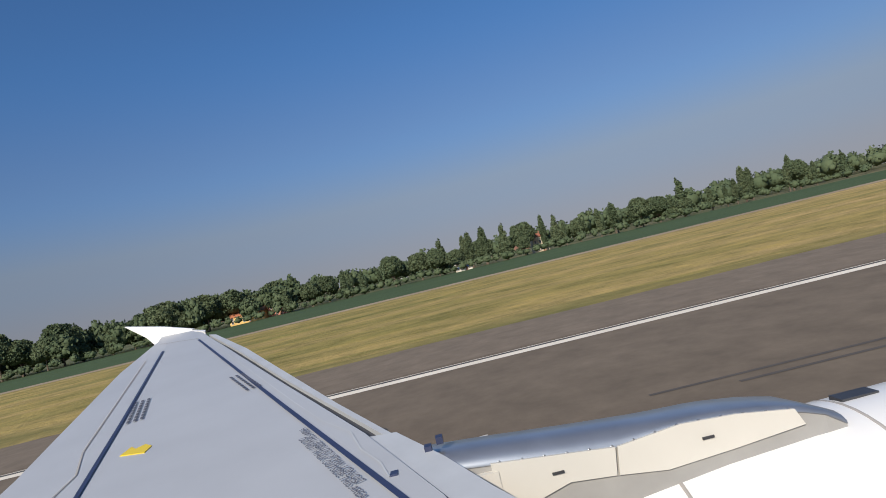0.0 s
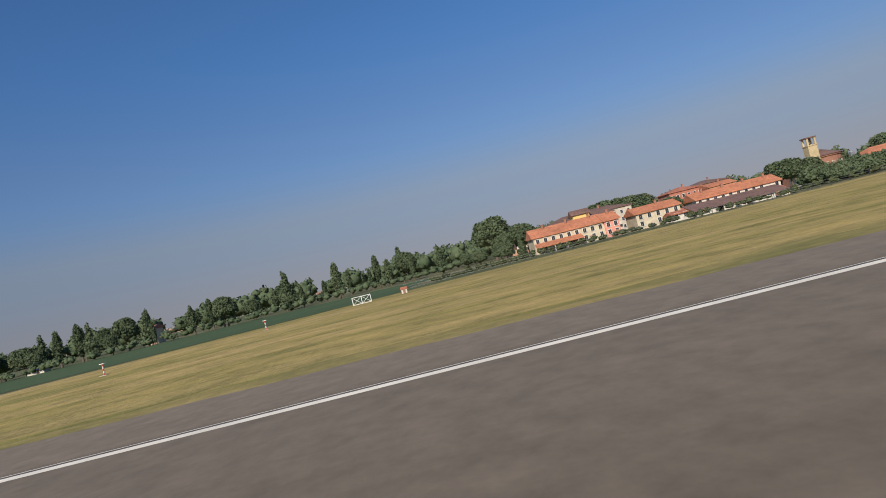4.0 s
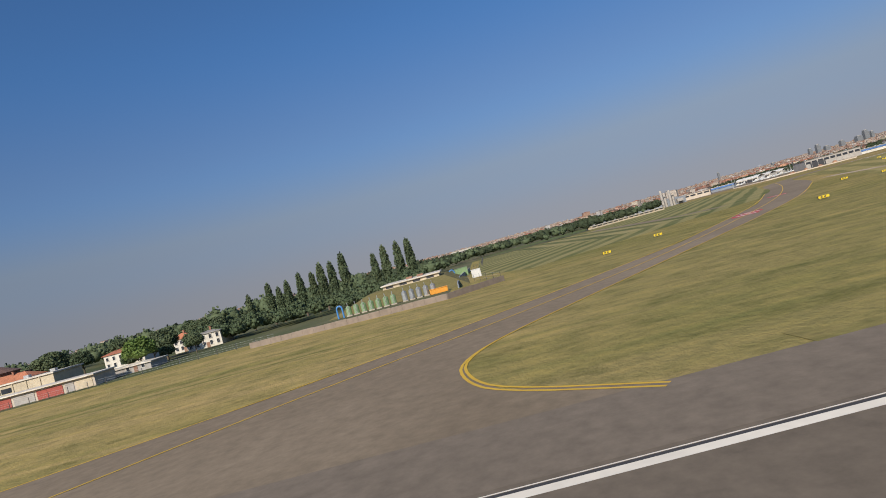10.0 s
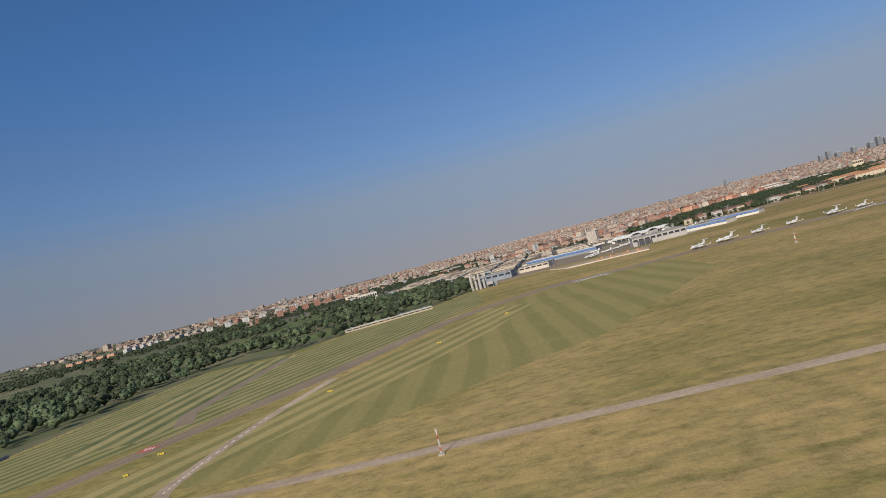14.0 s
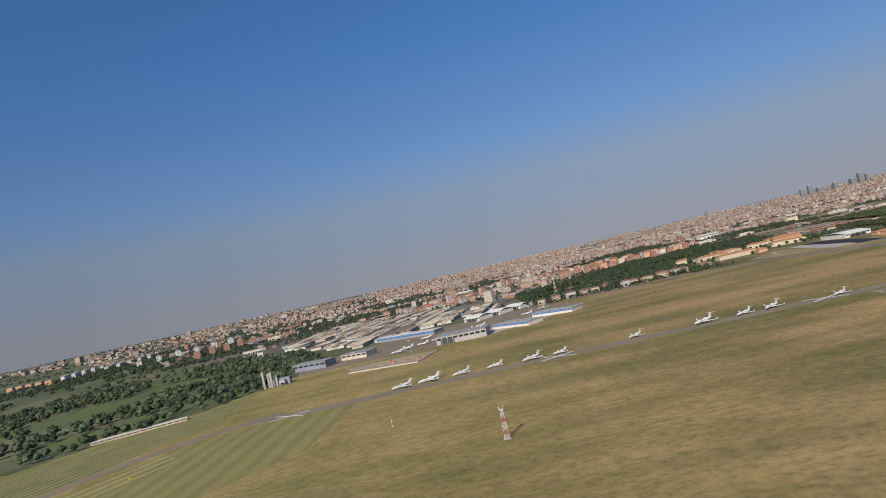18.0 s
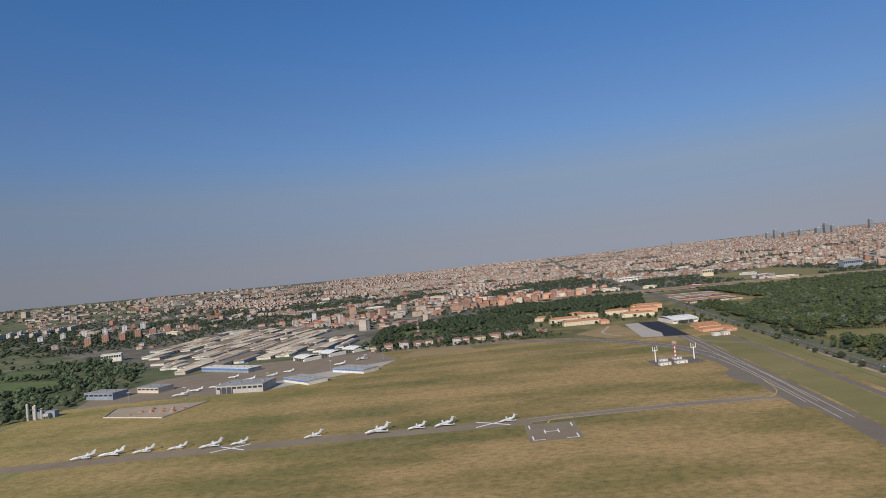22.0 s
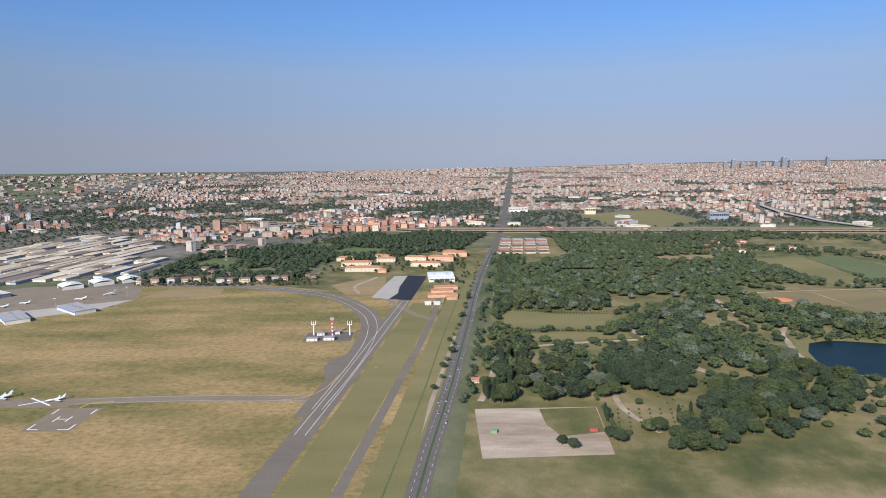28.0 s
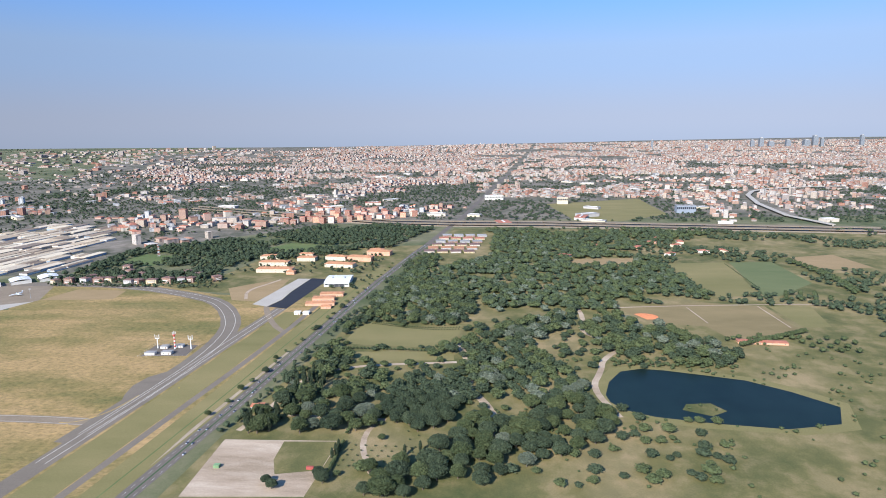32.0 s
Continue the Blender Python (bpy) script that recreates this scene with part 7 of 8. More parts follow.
bm = bmesh.new()
box(bm, -142, -118, 303, 317.4, -0.05, 2.2)
for f in bm.faces:
    for v in f.verts:
        if v.co.z < 0:
            v.co.x = -107.5 if v.co.x > -120 else v.co.x
            v.co.y = 297.0 if v.co.y < 310 else 321.6
tagged(part("earth_bank", bm, M["meadow"]), "grassy earth bank behind the tanks", "bank", "", "structure")
e = empty("pump_house", pose(-120, 305.6, 2.2), "low beige pump house with a flat pale roof on the bank", "pump house")
part("wall", boxes((-14, 0, 0, 10.8, -0.02, 0.62)), W["cream"], e)
part("roof", boxes((-14.3, 0.4, -0.3, 11.1, 0.62, 0.82)), R["pale"], e)
for k in range(4):
    part("opening", boxes((-0.05, 0.03, 0.6 + k * 2.6, 2.0 + k * 2.6, 0.1, 0.5)), M["dark_steel"], e)
for y in (4.2, 6.4):
    part("roof_hatch", boxes((-8, -5.5, y, y + 1.2, 0.82, 1.2)), W["brown"], e)


def pipe_arch(x, y, wide, tall):
    """A bent pipe standing on the ground like a hoop."""
    e = empty("pipe_arch", pose(x, y, -0.03), "bright blue bent pipe standing beside the tanks", "pipe")
    pts = [(0, 0, 0), (0, 0, tall - wide / 2)] + [(0, wide / 2 - wide / 2 * math.cos(a), tall - wide / 2 + wide / 2 * math.sin(a)) for a in (0.5, 1.05, 1.57, 2.1, 2.64)] + [(0, wide, tall - wide / 2), (0, wide, 0)]
    for p, q in zip(pts, pts[1:]):
        part("pipe_piece", tube(bmesh.new(), p, q, 0.14, 0.14, 8), M["blue_metal"], e)


pipe_arch(-104.5, 299.4, 0.9, 2.0)
pipe_arch(-148, 317.8, 1.2, 2.1)


def container(x, y, l, w, h, material, label, turn=0):
    e = empty("container", pose(x, y, -0.03, 0, 0, turn), label, "container")
    part("box", boxes((-w, 0, -l / 2, l / 2, 0, h)), material, e)
    for k in range(9):
        part("rib", boxes((0, 0.05, -l / 2 + l * (k + 0.3) / 9, -l / 2 + l * (k + 0.7) / 9, 0.08, h - 0.08)), material, e)
    part("lid", boxes((-w - 0.05, 0.08, -l / 2 - 0.05, l / 2 + 0.05, h, h + 0.07)), material, e)
    return e


container(-103.5, 316.3, 2.9, 1.3, 0.75, M["orange_metal"], "long orange waste container")
container(-125, 323.3, 1.8, 1.4, 1.5, M["white_metal"], "white metal equipment container")
container(-150, 320.6, 3.0, 2.4, 1.9, M["green_metal"], "green filter container beside a blue pipe")
# the bus on the lot, built as a plain ribbed container box
container(-264, 1034, 3.4, 1.2, 1.3, M["red_door"], "parked dark red bus on the lot")
container(-262, 990, 2.6, 2.2, 1.4, M["green_metal"], "green kiosk on the gravel lot")


def plant():
    e = empty("concrete_plant", pose(-412, 456, 0), "grey concrete mixing plant with tall slim silos", "plant")
    for k, h in enumerate((10.5, 8.5, 9.5, 6.5)):
        part("silo", tube(bmesh.new(), (-(k % 2) * 2.4, k * 2.6, 0), (-(k % 2) * 2.4, k * 2.6, h), 0.85, 0.85, 14), W["grey"], e)
        part("silo_cap", tube(bmesh.new(), (-(k % 2) * 2.4, k * 2.6, h), (-(k % 2) * 2.4, k * 2.6, h + 0.6), 0.85, 0.3, 14), W["beige"], e)
    part("frame_house", boxes((-8, -3.6, 2, 16, 0, 4.5)), W["slate"], e)
    part("catwalk", boxes((-1.6, -0.9, 0, 8.2, 6.6, 6.75)), M["steel"], e)
    part("hopper", boxes((-3.2, -0.6, 9.6, 13.4, 1.6, 3.4)), W["grey"], e)
    for x in (-3.0, -0.8):
        for y in (9.8, 13.2):
            part("leg", boxes((x - 0.12, x + 0.12, y - 0.12, y + 0.12, 0, 1.62)), M["steel"], e)
    return e


plant()


def heap(x, y, r, h, seed):
    rng = random.Random(seed)
    bm = bmesh.new()
    ring = [[bm.verts.new((math.cos(k * 0.524) * r * f * rng.uniform(0.85, 1.15), math.sin(k * 0.524) * r * 0.7 * f * rng.uniform(0.85, 1.15), -0.05 + h * z * rng.uniform(0.85, 1.1))) for k in range(12)] for f, z in ((1, 0), (0.66, 0.5), (0.3, 0.9))]
    for a, b in zip(ring, ring[1:]):
        for k in range(12):
            bm.faces.new((a[k], a[(k + 1) % 12], b[(k + 1) % 12], b[k]))
    bm.faces.new(ring[2])
    o = part("earth_heap", bm, M["spoil"], smooth=True)
    o.matrix_world = pose(x, y, 0)
    tagged(o, "heap of reddish dug earth on the work site", "earth heap", "earth heaps")


M["spoil"] = plain("reddish_dug_earth", (0.36, 0.19, 0.11), 0.95, vary=0.3, scale=0.8, bump=0.5)
for k in range(9):
    heap(-399 - (k * 7 % 16), 532 + k * 4.0, 2.2 + (k % 3) * 0.6, 0.9 + (k % 4) * 0.25, k)


def floodlight(x, y, h=9.0):
    e = empty("floodlight_mast", pose(x, y, 0), "tall grey apron floodlight mast", "light mast", "apron floodlights")
    part("pole", tube(bmesh.new(), (0, 0, -0.05), (0, 0, h), 0.16, 0.09, 8), M["steel"], e)
    part("crossbar", boxes((-0.1, 0.1, -1.0, 1.0, h, h + 0.14)), M["steel"], e)
    for s in (-0.8, 0.0, 0.8):
        part("lamp_head", boxes((-0.05, 0.35, s - 0.2, s + 0.2, h - 0.3, h)), M["white_metal"], e)


for x, y in ((-436, 512), (-436, 552), (-470, 600), (-505, 640), (-552, 676), (-540, 560), (-580, 610)):
    floodlight(x, y)


def fence_line(name, pts, h, gap, label, material):
    e = empty(name, pose(pts[0][0], pts[0][1], 0), label, "fence")
    o = Vector((*pts[0], 0))
    wires = bmesh.new()
    post = mesh_of("post", boxes((-0.03, 0.03, -0.03, 0.03, -0.05, h)), material)
    for a, b in zip(pts, pts[1:]):
        n = max(1, int(math.dist(a, b) / gap))
        for i in range(n):
            p = Vector((a[0] + (b[0] - a[0]) * i / n, a[1] + (b[1] - a[1]) * i / n, 0)) - o
            q = Vector((a[0] + (b[0] - a[0]) * (i + 1) / n, a[1] + (b[1] - a[1]) * (i + 1) / n, 0)) - o
            piece("post", post, e, Matrix.Translation(p))
            for z in (0.3, 0.6, 0.9):
                tube(wires, p + Vector((0, 0, z * h)), q + Vector((0, 0, z * h)), 0.009, 0.009, 3)
    part("wire", wires, M["steel"], e)
    return e


fence_line("airfield_fence", [(-87, 108), (-91, 150), (-94, 210)], 1.0, 3.0, "rusty wire fence on thin dark posts", M["dark_steel"])
fence_line("airfield_fence", [(-95, 232), (-96, 262), (-93, 292)], 1.0, 3.0, "rusty wire fence on thin dark posts", M["dark_steel"])
fence_line("airfield_fence", [(-96, 326), (-140, 316), (-190, 327), (-298, 332)], 1.2, 4.0, "long dark perimeter fence beside the woods", M["dark_steel"])


def block_wall(name, pts, h, material, label):
    e = empty(name, pose(pts[0][0], pts[0][1], -0.05), label, "wall")
    o = Vector(pts[0])
    for a, b in zip(pts, pts[1:]):
        n = max(1, int(math.dist(a, b) / 1.5))
        d = (Vector(b) - Vector(a)).normalized()
        s = Vector((-d.y, d.x)) * 0.09
        for i in range(n):
            p = Vector(a).lerp(Vector(b), i / n) - o
            q = Vector(a).lerp(Vector(b), (i + 0.985) / n) - o
            part("panel", solid(bmesh.new(), [p + s, p - s, q - s, q + s], 0, h + 0.02 * (i % 3)), material, e)
    return e


block_wall("boundary_wall", [(-88, 290), (-84, 306), (-82, 318), (-90, 326)], 0.8, W["earth"], "weathered brown concrete panel wall")
block_wall("screen_fence", [(-102, 319.5), (-130, 320), (-175, 323)], 0.9, W["slate"], "dark opaque screen fence beside the plant")
block_wall("garden_wall", [(-112, 176.5), (-111, 190)], 0.55, W["white"], "low white garden wall")


block_wall("site_wall", [(-427, 508), (-398, 515.5), (-381.5, 562), (-425, 574)], 0.6, W["beige"], "low pale wall round the work site")


# airfield lights, signs and masts
def loc_post(x, y, label="red and white striped post with a white plate"):
    e = empty("marker_post", pose(x, y, -0.03), label, "marker post", "striped posts")
    for k in range(5):
        part("band", tube(bmesh.new(), (0, 0, k * 0.2), (0, 0, k * 0.2 + 0.2), 0.06, 0.06, 8), M["red_metal" if k % 2 == 0 else "white_metal"], e)
    part("plate", boxes((-0.14, 0.14, -0.2, 0.2, 1.0, 1.06)), M["white_metal"], e)
    part("foot", boxes((-0.3, 0.3, -0.3, 0.3, -0.03, 0.05)), M["concrete"], e)


for x, y in ((-56, 70.3), (-56, 83.1), (-70.4, 93.5)):
    loc_post(x, y)


def sign(x, y, l=1.3, turn=0.0, letters=""):
    e = empty("airfield_sign", pose(x, y, -0.03, 0, 0, turn), "yellow illuminated airfield sign on short legs", "sign", "airfield signs")
    l = l if l < 1 else l * 0.62
    h = 0.45 if l < 1 else 0.5
    part("case", boxes((-0.12, 0.0, -l / 2, l / 2, 0.12, h)), M["dark_steel"], e)
    part("face", boxes((0.0, 0.03, -l / 2 + 0.03, l / 2 - 0.03, 0.15, h - 0.03)), M["yellow_metal"], e)
    for a in (-0.3, 0.02):
        part("painted_bar", boxes((0.03, 0.04, l * a, l * (a + 0.18), 0.22, h - 0.1)), M["dark_steel"], e, "black painted bar")
    for s in (-0.35, 0.35):
        part("leg", boxes((-0.09, -0.03, s * l - 0.03, s * l + 0.03, 0, 0.12)), M["steel"], e)


for x, y, l, t in ((-23.6, 209.8, 0.45, -25), (-84, 368, 2.4, 0), (-87.4, 340.1, 2.0, 10), (-98.7, 350.8, 2.2, 0), (-124, 395.4, 2.2, 0), (-150, 424, 2.0, 10), (-190, 448, 2.0, 0), (-112, 395, 1.6, 0), (-225, 470, 2, 0), (-300, 890, 1.6, 0), (-318, 897, 1.6, 20), (-352, 926, 1.6, 0)):
    sign(x, y, l, t)


def edge_light(x, y):
    e = empty("edge_light", pose(x, y, -0.02), "small white elevated runway edge light", "runway light", "edge lights")
    part("stem", tube(bmesh.new(), (0, 0, 0), (0, 0, 0.13), 0.016, 0.014, 6), M["steel"], e)
    part("lens", tube(bmesh.new(), (0, 0, 0.13), (0, 0, 0.18), 0.03, 0.02, 8), M["white_metal"], e)


for k in range(16):
    edge_light(-16.2, 7.4 + k * 30)


def lattice(name, x, y, h, w, label, bands=7, bar=0.06):
    e = empty(name, pose(x, y, -0.05), label, "mast")
    for k in range(bands):
        z0, z1 = h * k / bands, h * (k + 1) / bands
        w0, w1 = w * (1 - 0.55 * k / bands), w * (1 - 0.55 * (k + 1) / bands)
        bm = bmesh.new()
        c = [(1, 1), (-1, 1), (-1, -1), (1, -1)]
        for i in range(4):
            a, b = c[i], c[(i + 1) % 4]
            tube(bm, (a[0] * w0, a[1] * w0, z0), (a[0] * w1, a[1] * w1, z1), bar, bar, 5)
            tube(bm, (a[0] * w0, a[1] * w0, z0), (b[0] * w1, b[1] * w1, z1), bar * 0.6, bar * 0.6, 4)
            tube(bm, (b[0] * w0, b[1] * w0, z0), (a[0] * w1, a[1] * w1, z1), bar * 0.6, bar * 0.6, 4)
            tube(bm, (a[0] * w1, a[1] * w1, z1), (b[0] * w1, b[1] * w1, z1), bar * 0.8, bar * 0.8, 4)
        part("lattice_section", bm, M["red_metal" if k % 3 == 1 else "white_metal"], e)
    part("head", boxes((-w * 0.7, w * 0.7, -w * 0.7, w * 0.7, h, h + 0.08)), M["white_metal"], e)
    for sx, sy in ((-0.7, -0.7), (0.7, -0.7), (-0.7, 0.7), (0.7, 0.7)):
        part("antenna", tube(bmesh.new(), (sx * w, sy * w, h + 0.08), (sx * w * 1.3, sy * w * 1.3, h + 0.12 * h), bar, bar, 5), M["white_metal"], e)
    part("base", boxes((-w - 0.3, w + 0.3, -w - 0.3, w + 0.3, -0.05, 0.2)), M["concrete"], e)
    return e


lattice("approach_mast", -80, 455.5, 3.0, 0.10, "slim red and white lattice mast on the grass", 6, 0.014)
lattice("lattice_mast", -176, 608.6, 8.2, 0.8, "tall red and white lattice mast on the grass", 7, 0.05)
lattice("field_mast", -221.6, 569.3, 3.0, 0.14, "slim red and white instrument mast on the grass", 5, 0.025)
lattice("radio_mast", -760, 690, 14, 1.2, "tall red and white radio mast behind trees", 9)


def radar_station():
    sheet("station_yard", [(-405, 870), (-408, 902), (-431, 900), (-428, 869)], 0.01, M["road"], "fenced grey radar station yard", "yard")
    for x, y, l, d, h in ((-407, 876, 7, 4, 2.0), (-409, 887, 7, 4.5, 2.0), (-421, 879, 5, 4, 1.8), (-424, 889, 5, 4, 1.8)):
        house("station_cabin", x, y, l, d, h, W["white"], R["grey"], "white flat-roofed radar equipment cabin", "cabin", rise=0.25, hip=True, wins=(1, 2), chimneys=0, turn=4)
    e = empty("radar_tower", pose(-422, 887, 0) @ Matrix.Diagonal((0.85, 0.85, 1.35, 1)), "red and white striped radar tower with antenna", "radar tower")
    for k in range(8):
        part("tower_band", tube(bmesh.new(), (0, 0, k * 0.95), (0, 0, k * 0.95 + 0.95), 0.75 - 0.03 * k, 0.72 - 0.03 * k, 10), M["red_metal" if k % 2 else "white_metal"], e)
    part("platform", tube(bmesh.new(), (0, 0, 7.6), (0, 0, 7.9), 1.5, 1.5, 12), M["red_metal"], e)
    bm = bmesh.new()
    for k in range(10):
        a = k * 0.63
        tube(bm, (1.4 * math.cos(a), 1.4 * math.sin(a), 7.9), (1.5 * math.cos(a), 1.5 * math.sin(a), 9.3), 0.07, 0.07, 4)
    tube(bm, (0, 0, 7.9), (0, 0, 9.8), 0.12, 0.08, 6)
    part("antenna", bm, M["white_metal"], e)
    for y in (874, 899):
        m = empty("antenna_mast", pose(-422, y, 0) @ Matrix.Diagonal((1.0, 1.5, 1.6, 1)), "white forked antenna mast beside the radar", "antenna mast", "antenna masts")
        part("pole", tube(bmesh.new(), (0, 0, 0), (0, 0, 4.6), 0.3, 0.2, 8), M["white_metal"], m)
        part("fork", boxes((-0.1, 0.1, -1.1, 1.1, 4.5, 4.75), (-0.1, 0.1, -1.1, -0.9, 4.7, 6.4), (-0.1, 0.1, 0.9, 1.1, 4.7, 6.4), (-0.1, 0.1, -0.1, 0.1, 4.7, 6.0)), M["white_metal"], m)
    fence_line("station_fence", [(-404, 869), (-407.5, 903), (-432, 901), (-429, 868), (-404, 869)], 1.0, 3.0, "wire fence round the radar station", M["steel"])


radar_station()


# ---- parked jets ----
def revolve(bm, prof, n=14):
    """A body of round sections along y: rows of y, radius, height of the centre."""
    rings = [[bm.verts.new((r * math.cos(2 * math.pi * k / n), y, z + r * math.sin(2 * math.pi * k / n))) for k in range(n)] for y, r, z in prof]
    for a, b in zip(rings, rings[1:]):
        for k in range(n):
            bm.faces.new((a[k], b[k], b[(k + 1) % n], a[(k + 1) % n]))
    bm.faces.new(rings[0])
    bm.faces.new(rings[-1][::-1])
    bmesh.ops.recalc_face_normals(bm, faces=bm.faces)
    return bm


def slab(bm, a, b, t0, t1):
    """A tapered plate between two chords: each the front and back point."""
    v = [bm.verts.new((p[0], p[1], p[2] + s * t)) for (p, t) in ((a[0], t0), (a[1], t0 * 0.3), (b[1], t1 * 0.3), (b[0], t1)) for s in (-1, 1)]
    for f in ((0, 2, 4, 6), (1, 7, 5, 3), (0, 1, 3, 2), (2, 3, 5, 4), (4, 5, 7, 6), (6, 7, 1, 0)):
        bm.faces.new([v[i] for i in f])
    bmesh.ops.recalc_face_normals(bm, faces=bm.faces)
    return bm


def jet():
    e = empty("business_jet", pose(-301, 562.9, 0), "white business jet parked on the closed taxiway", "jet", "parked jets")
    part("fuselage", revolve(bmesh.new(), [(-5.6, 0.06, 1.05), (-5.2, 0.28, 1.08), (-4.3, 0.5, 1.15), (-3.2, 0.58, 1.2), (2.0, 0.58, 1.2), (3.6, 0.46, 1.3), (5.2, 0.16, 1.5)]), M["white_metal"], e, smooth=True)
    for s in (-1, 1):
        part("wing", slab(bmesh.new(), ((s * 0.4, -0.8, 0.85), (s * 0.4, 1.6, 0.85)), ((s * 4.9, 1.9, 1.15), (s * 4.9, 2.7, 1.15)), 0.13, 0.05), M["white_metal"], e)
        part("winglet", boxes((s * 4.9 - 0.03, s * 4.9 + 0.03, 2.0, 2.8, 1.1, 1.7)), M["white_metal"], e)
        part("engine", revolve(bmesh.new(), [(1.6, 0.28, 1.6), (1.8, 0.36, 1.6), (3.0, 0.34, 1.6), (3.7, 0.2, 1.6)], 10) if s > 0 else revolve(bmesh.new(), [(1.6, 0.28, 1.6), (1.8, 0.36, 1.6), (3.0, 0.34, 1.6), (3.7, 0.2, 1.6)], 10), M["white_metal"], e).location.x = s * 0.95
        part("tailplane", slab(bmesh.new(), ((0, 4.7, 3.3), (0, 5.7, 3.3)), ((s * 2.0, 5.6, 3.32), (s * 2.0, 6.2, 3.32)), 0.06, 0.03), M["white_metal"], e)
        part("main_gear", boxes((s * 0.9 - 0.05, s * 0.9 + 0.05, 0.9, 1.0, 0.1, 0.85), (s * 0.9 - 0.1, s * 0.9 + 0.1, 0.75, 1.15, 0, 0.3)), M["dark_steel"], e)
    fin = bmesh.new()
    v = [fin.verts.new(p) for p in ((-0.07, 3.1, 1.6), (-0.07, 5.2, 1.6), (-0.04, 5.9, 3.35), (-0.04, 4.7, 3.35), (0.07, 3.1, 1.6), (0.07, 5.2, 1.6), (0.04, 5.9, 3.35), (0.04, 4.7, 3.35))]
    for f in ((0, 1, 2, 3), (7, 6, 5, 4), (0, 4, 5, 1), (1, 5, 6, 2), (2, 6, 7, 3), (3, 7, 4, 0)):
        fin.faces.new([v[i] for i in f])
    bmesh.ops.recalc_face_normals(fin, faces=fin.faces)
    part("tail_fin", fin, M["white_metal"], e)
    part("nose_gear", boxes((-0.05, 0.05, -4.3, -4.2, 0.1, 0.8), (-0.09, 0.09, -4.42, -4.1, 0, 0.26)), M["dark_steel"], e)
    for k in range(6):
        for s in (-1, 1):
            part("cabin_window", boxes((s * 0.56 - 0.03, s * 0.56 + 0.03, -2.6 + k * 0.7, -2.3 + k * 0.7, 1.3, 1.5)), M["pane"], e)
    part("windscreen", boxes((-0.3, 0.3, -4.75, -4.4, 1.4, 1.55)), M["pane"], e)
    return e


J = jet()
J.matrix_world = pose(-299, 562.9, 0, 0, 0, 35)
for k, (y, s) in enumerate(((575.9, 1.05), (591.4, 0.9), (607.8, 0.8), (625.2, 1.0), (638.9, 0.75), (674.9, 0.85), (706.4, 1.15), (725.4, 0.85), (738.7, 1.0), (769.1, 0.8))):
    c = copy_thing(J, pose(-301 - (k % 3), y, 0, 0, 0, 35 + (k * 7) % 12 - 6) @ Matrix.Diagonal((s, s, s, 1)))
    c.scale = (s, s, s)
for x, y, t, s in ((-470, 545, 20, 0.9), (-478, 556, 10, 0.8), (-488, 566, 30, 0.8), (-500, 575, 15, 0.9), (-512, 590, 25, 0.8), (-525, 600, 15, 0.8), (-540, 640, 20, 0.9), (-455, 540, 40, 1.1), (-560, 655, 60, 1.1), (-520, 555, 10, 0.8)):
    c = copy_thing(J, pose(x, y, 0, 0, 0, t) @ Matrix.Diagonal((s, s, s, 1)))
    c.scale = (s, s, s)
    tagged(c, "white business jet parked on the apron", "", "apron jets")


# ---- cars on the avenue and the lot ----
def car():
    e = empty("car", pose(-300, 968, 0.02), "small passenger car on the avenue", "car", "cars on the avenue")
    bm = boxes((-1.0, 1.0, -0.42, 0.42, 0.13, 0.42))
    bmesh.ops.bevel(bm, geom=bm.edges, offset=0.06, segments=1)
    part("body", bm, plain("car_paint", (0.45, 0.45, 0.46), 0.3, 0.2, by_object=1.0), e)
    cab = bmesh.new()
    v = [cab.verts.new(p) for p in ((-0.75, -0.38, 0.42), (0.5, -0.38, 0.42), (0.5, 0.38, 0.42), (-0.75, 0.38, 0.42), (-0.45, -0.32, 0.72), (0.2, -0.32, 0.72), (0.2, 0.32, 0.72), (-0.45, 0.32, 0.72))]
    for f in ((0, 3, 2, 1), (4, 5, 6, 7), (0, 1, 5, 4), (1, 2, 6, 5), (2, 3, 7, 6), (3, 0, 4, 7)):
        cab.faces.new([v[i] for i in f])
    part("cabin", cab, M["pane"], e)
    for sx in (-0.62, 0.62):
        for sy in (-0.4, 0.4):
            part("wheel", tube(bmesh.new(), (sx, sy - 0.06, 0.16), (sx, sy + 0.06, 0.16), 0.17, 0.17, 10), M["rubber"], e)
    return e


C = car()
rng = random.Random(12)
for k in range(46):
    i = rng.randrange(1, 8)
    f = rng.random()
    a, b = ROAD[i], ROAD[i + 1]
    lane = rng.choice((-3.2, -1.4, 1.8, 3.6))
    d = math.degrees(math.atan2(b[1] - a[1], b[0] - a[0])) + (0 if lane < 0 else 180)
    copy_thing(C, pose(a[0] + (b[0] - a[0]) * f, a[1] + (b[1] - a[1]) * f + lane, 0.01, 0, 0, d))

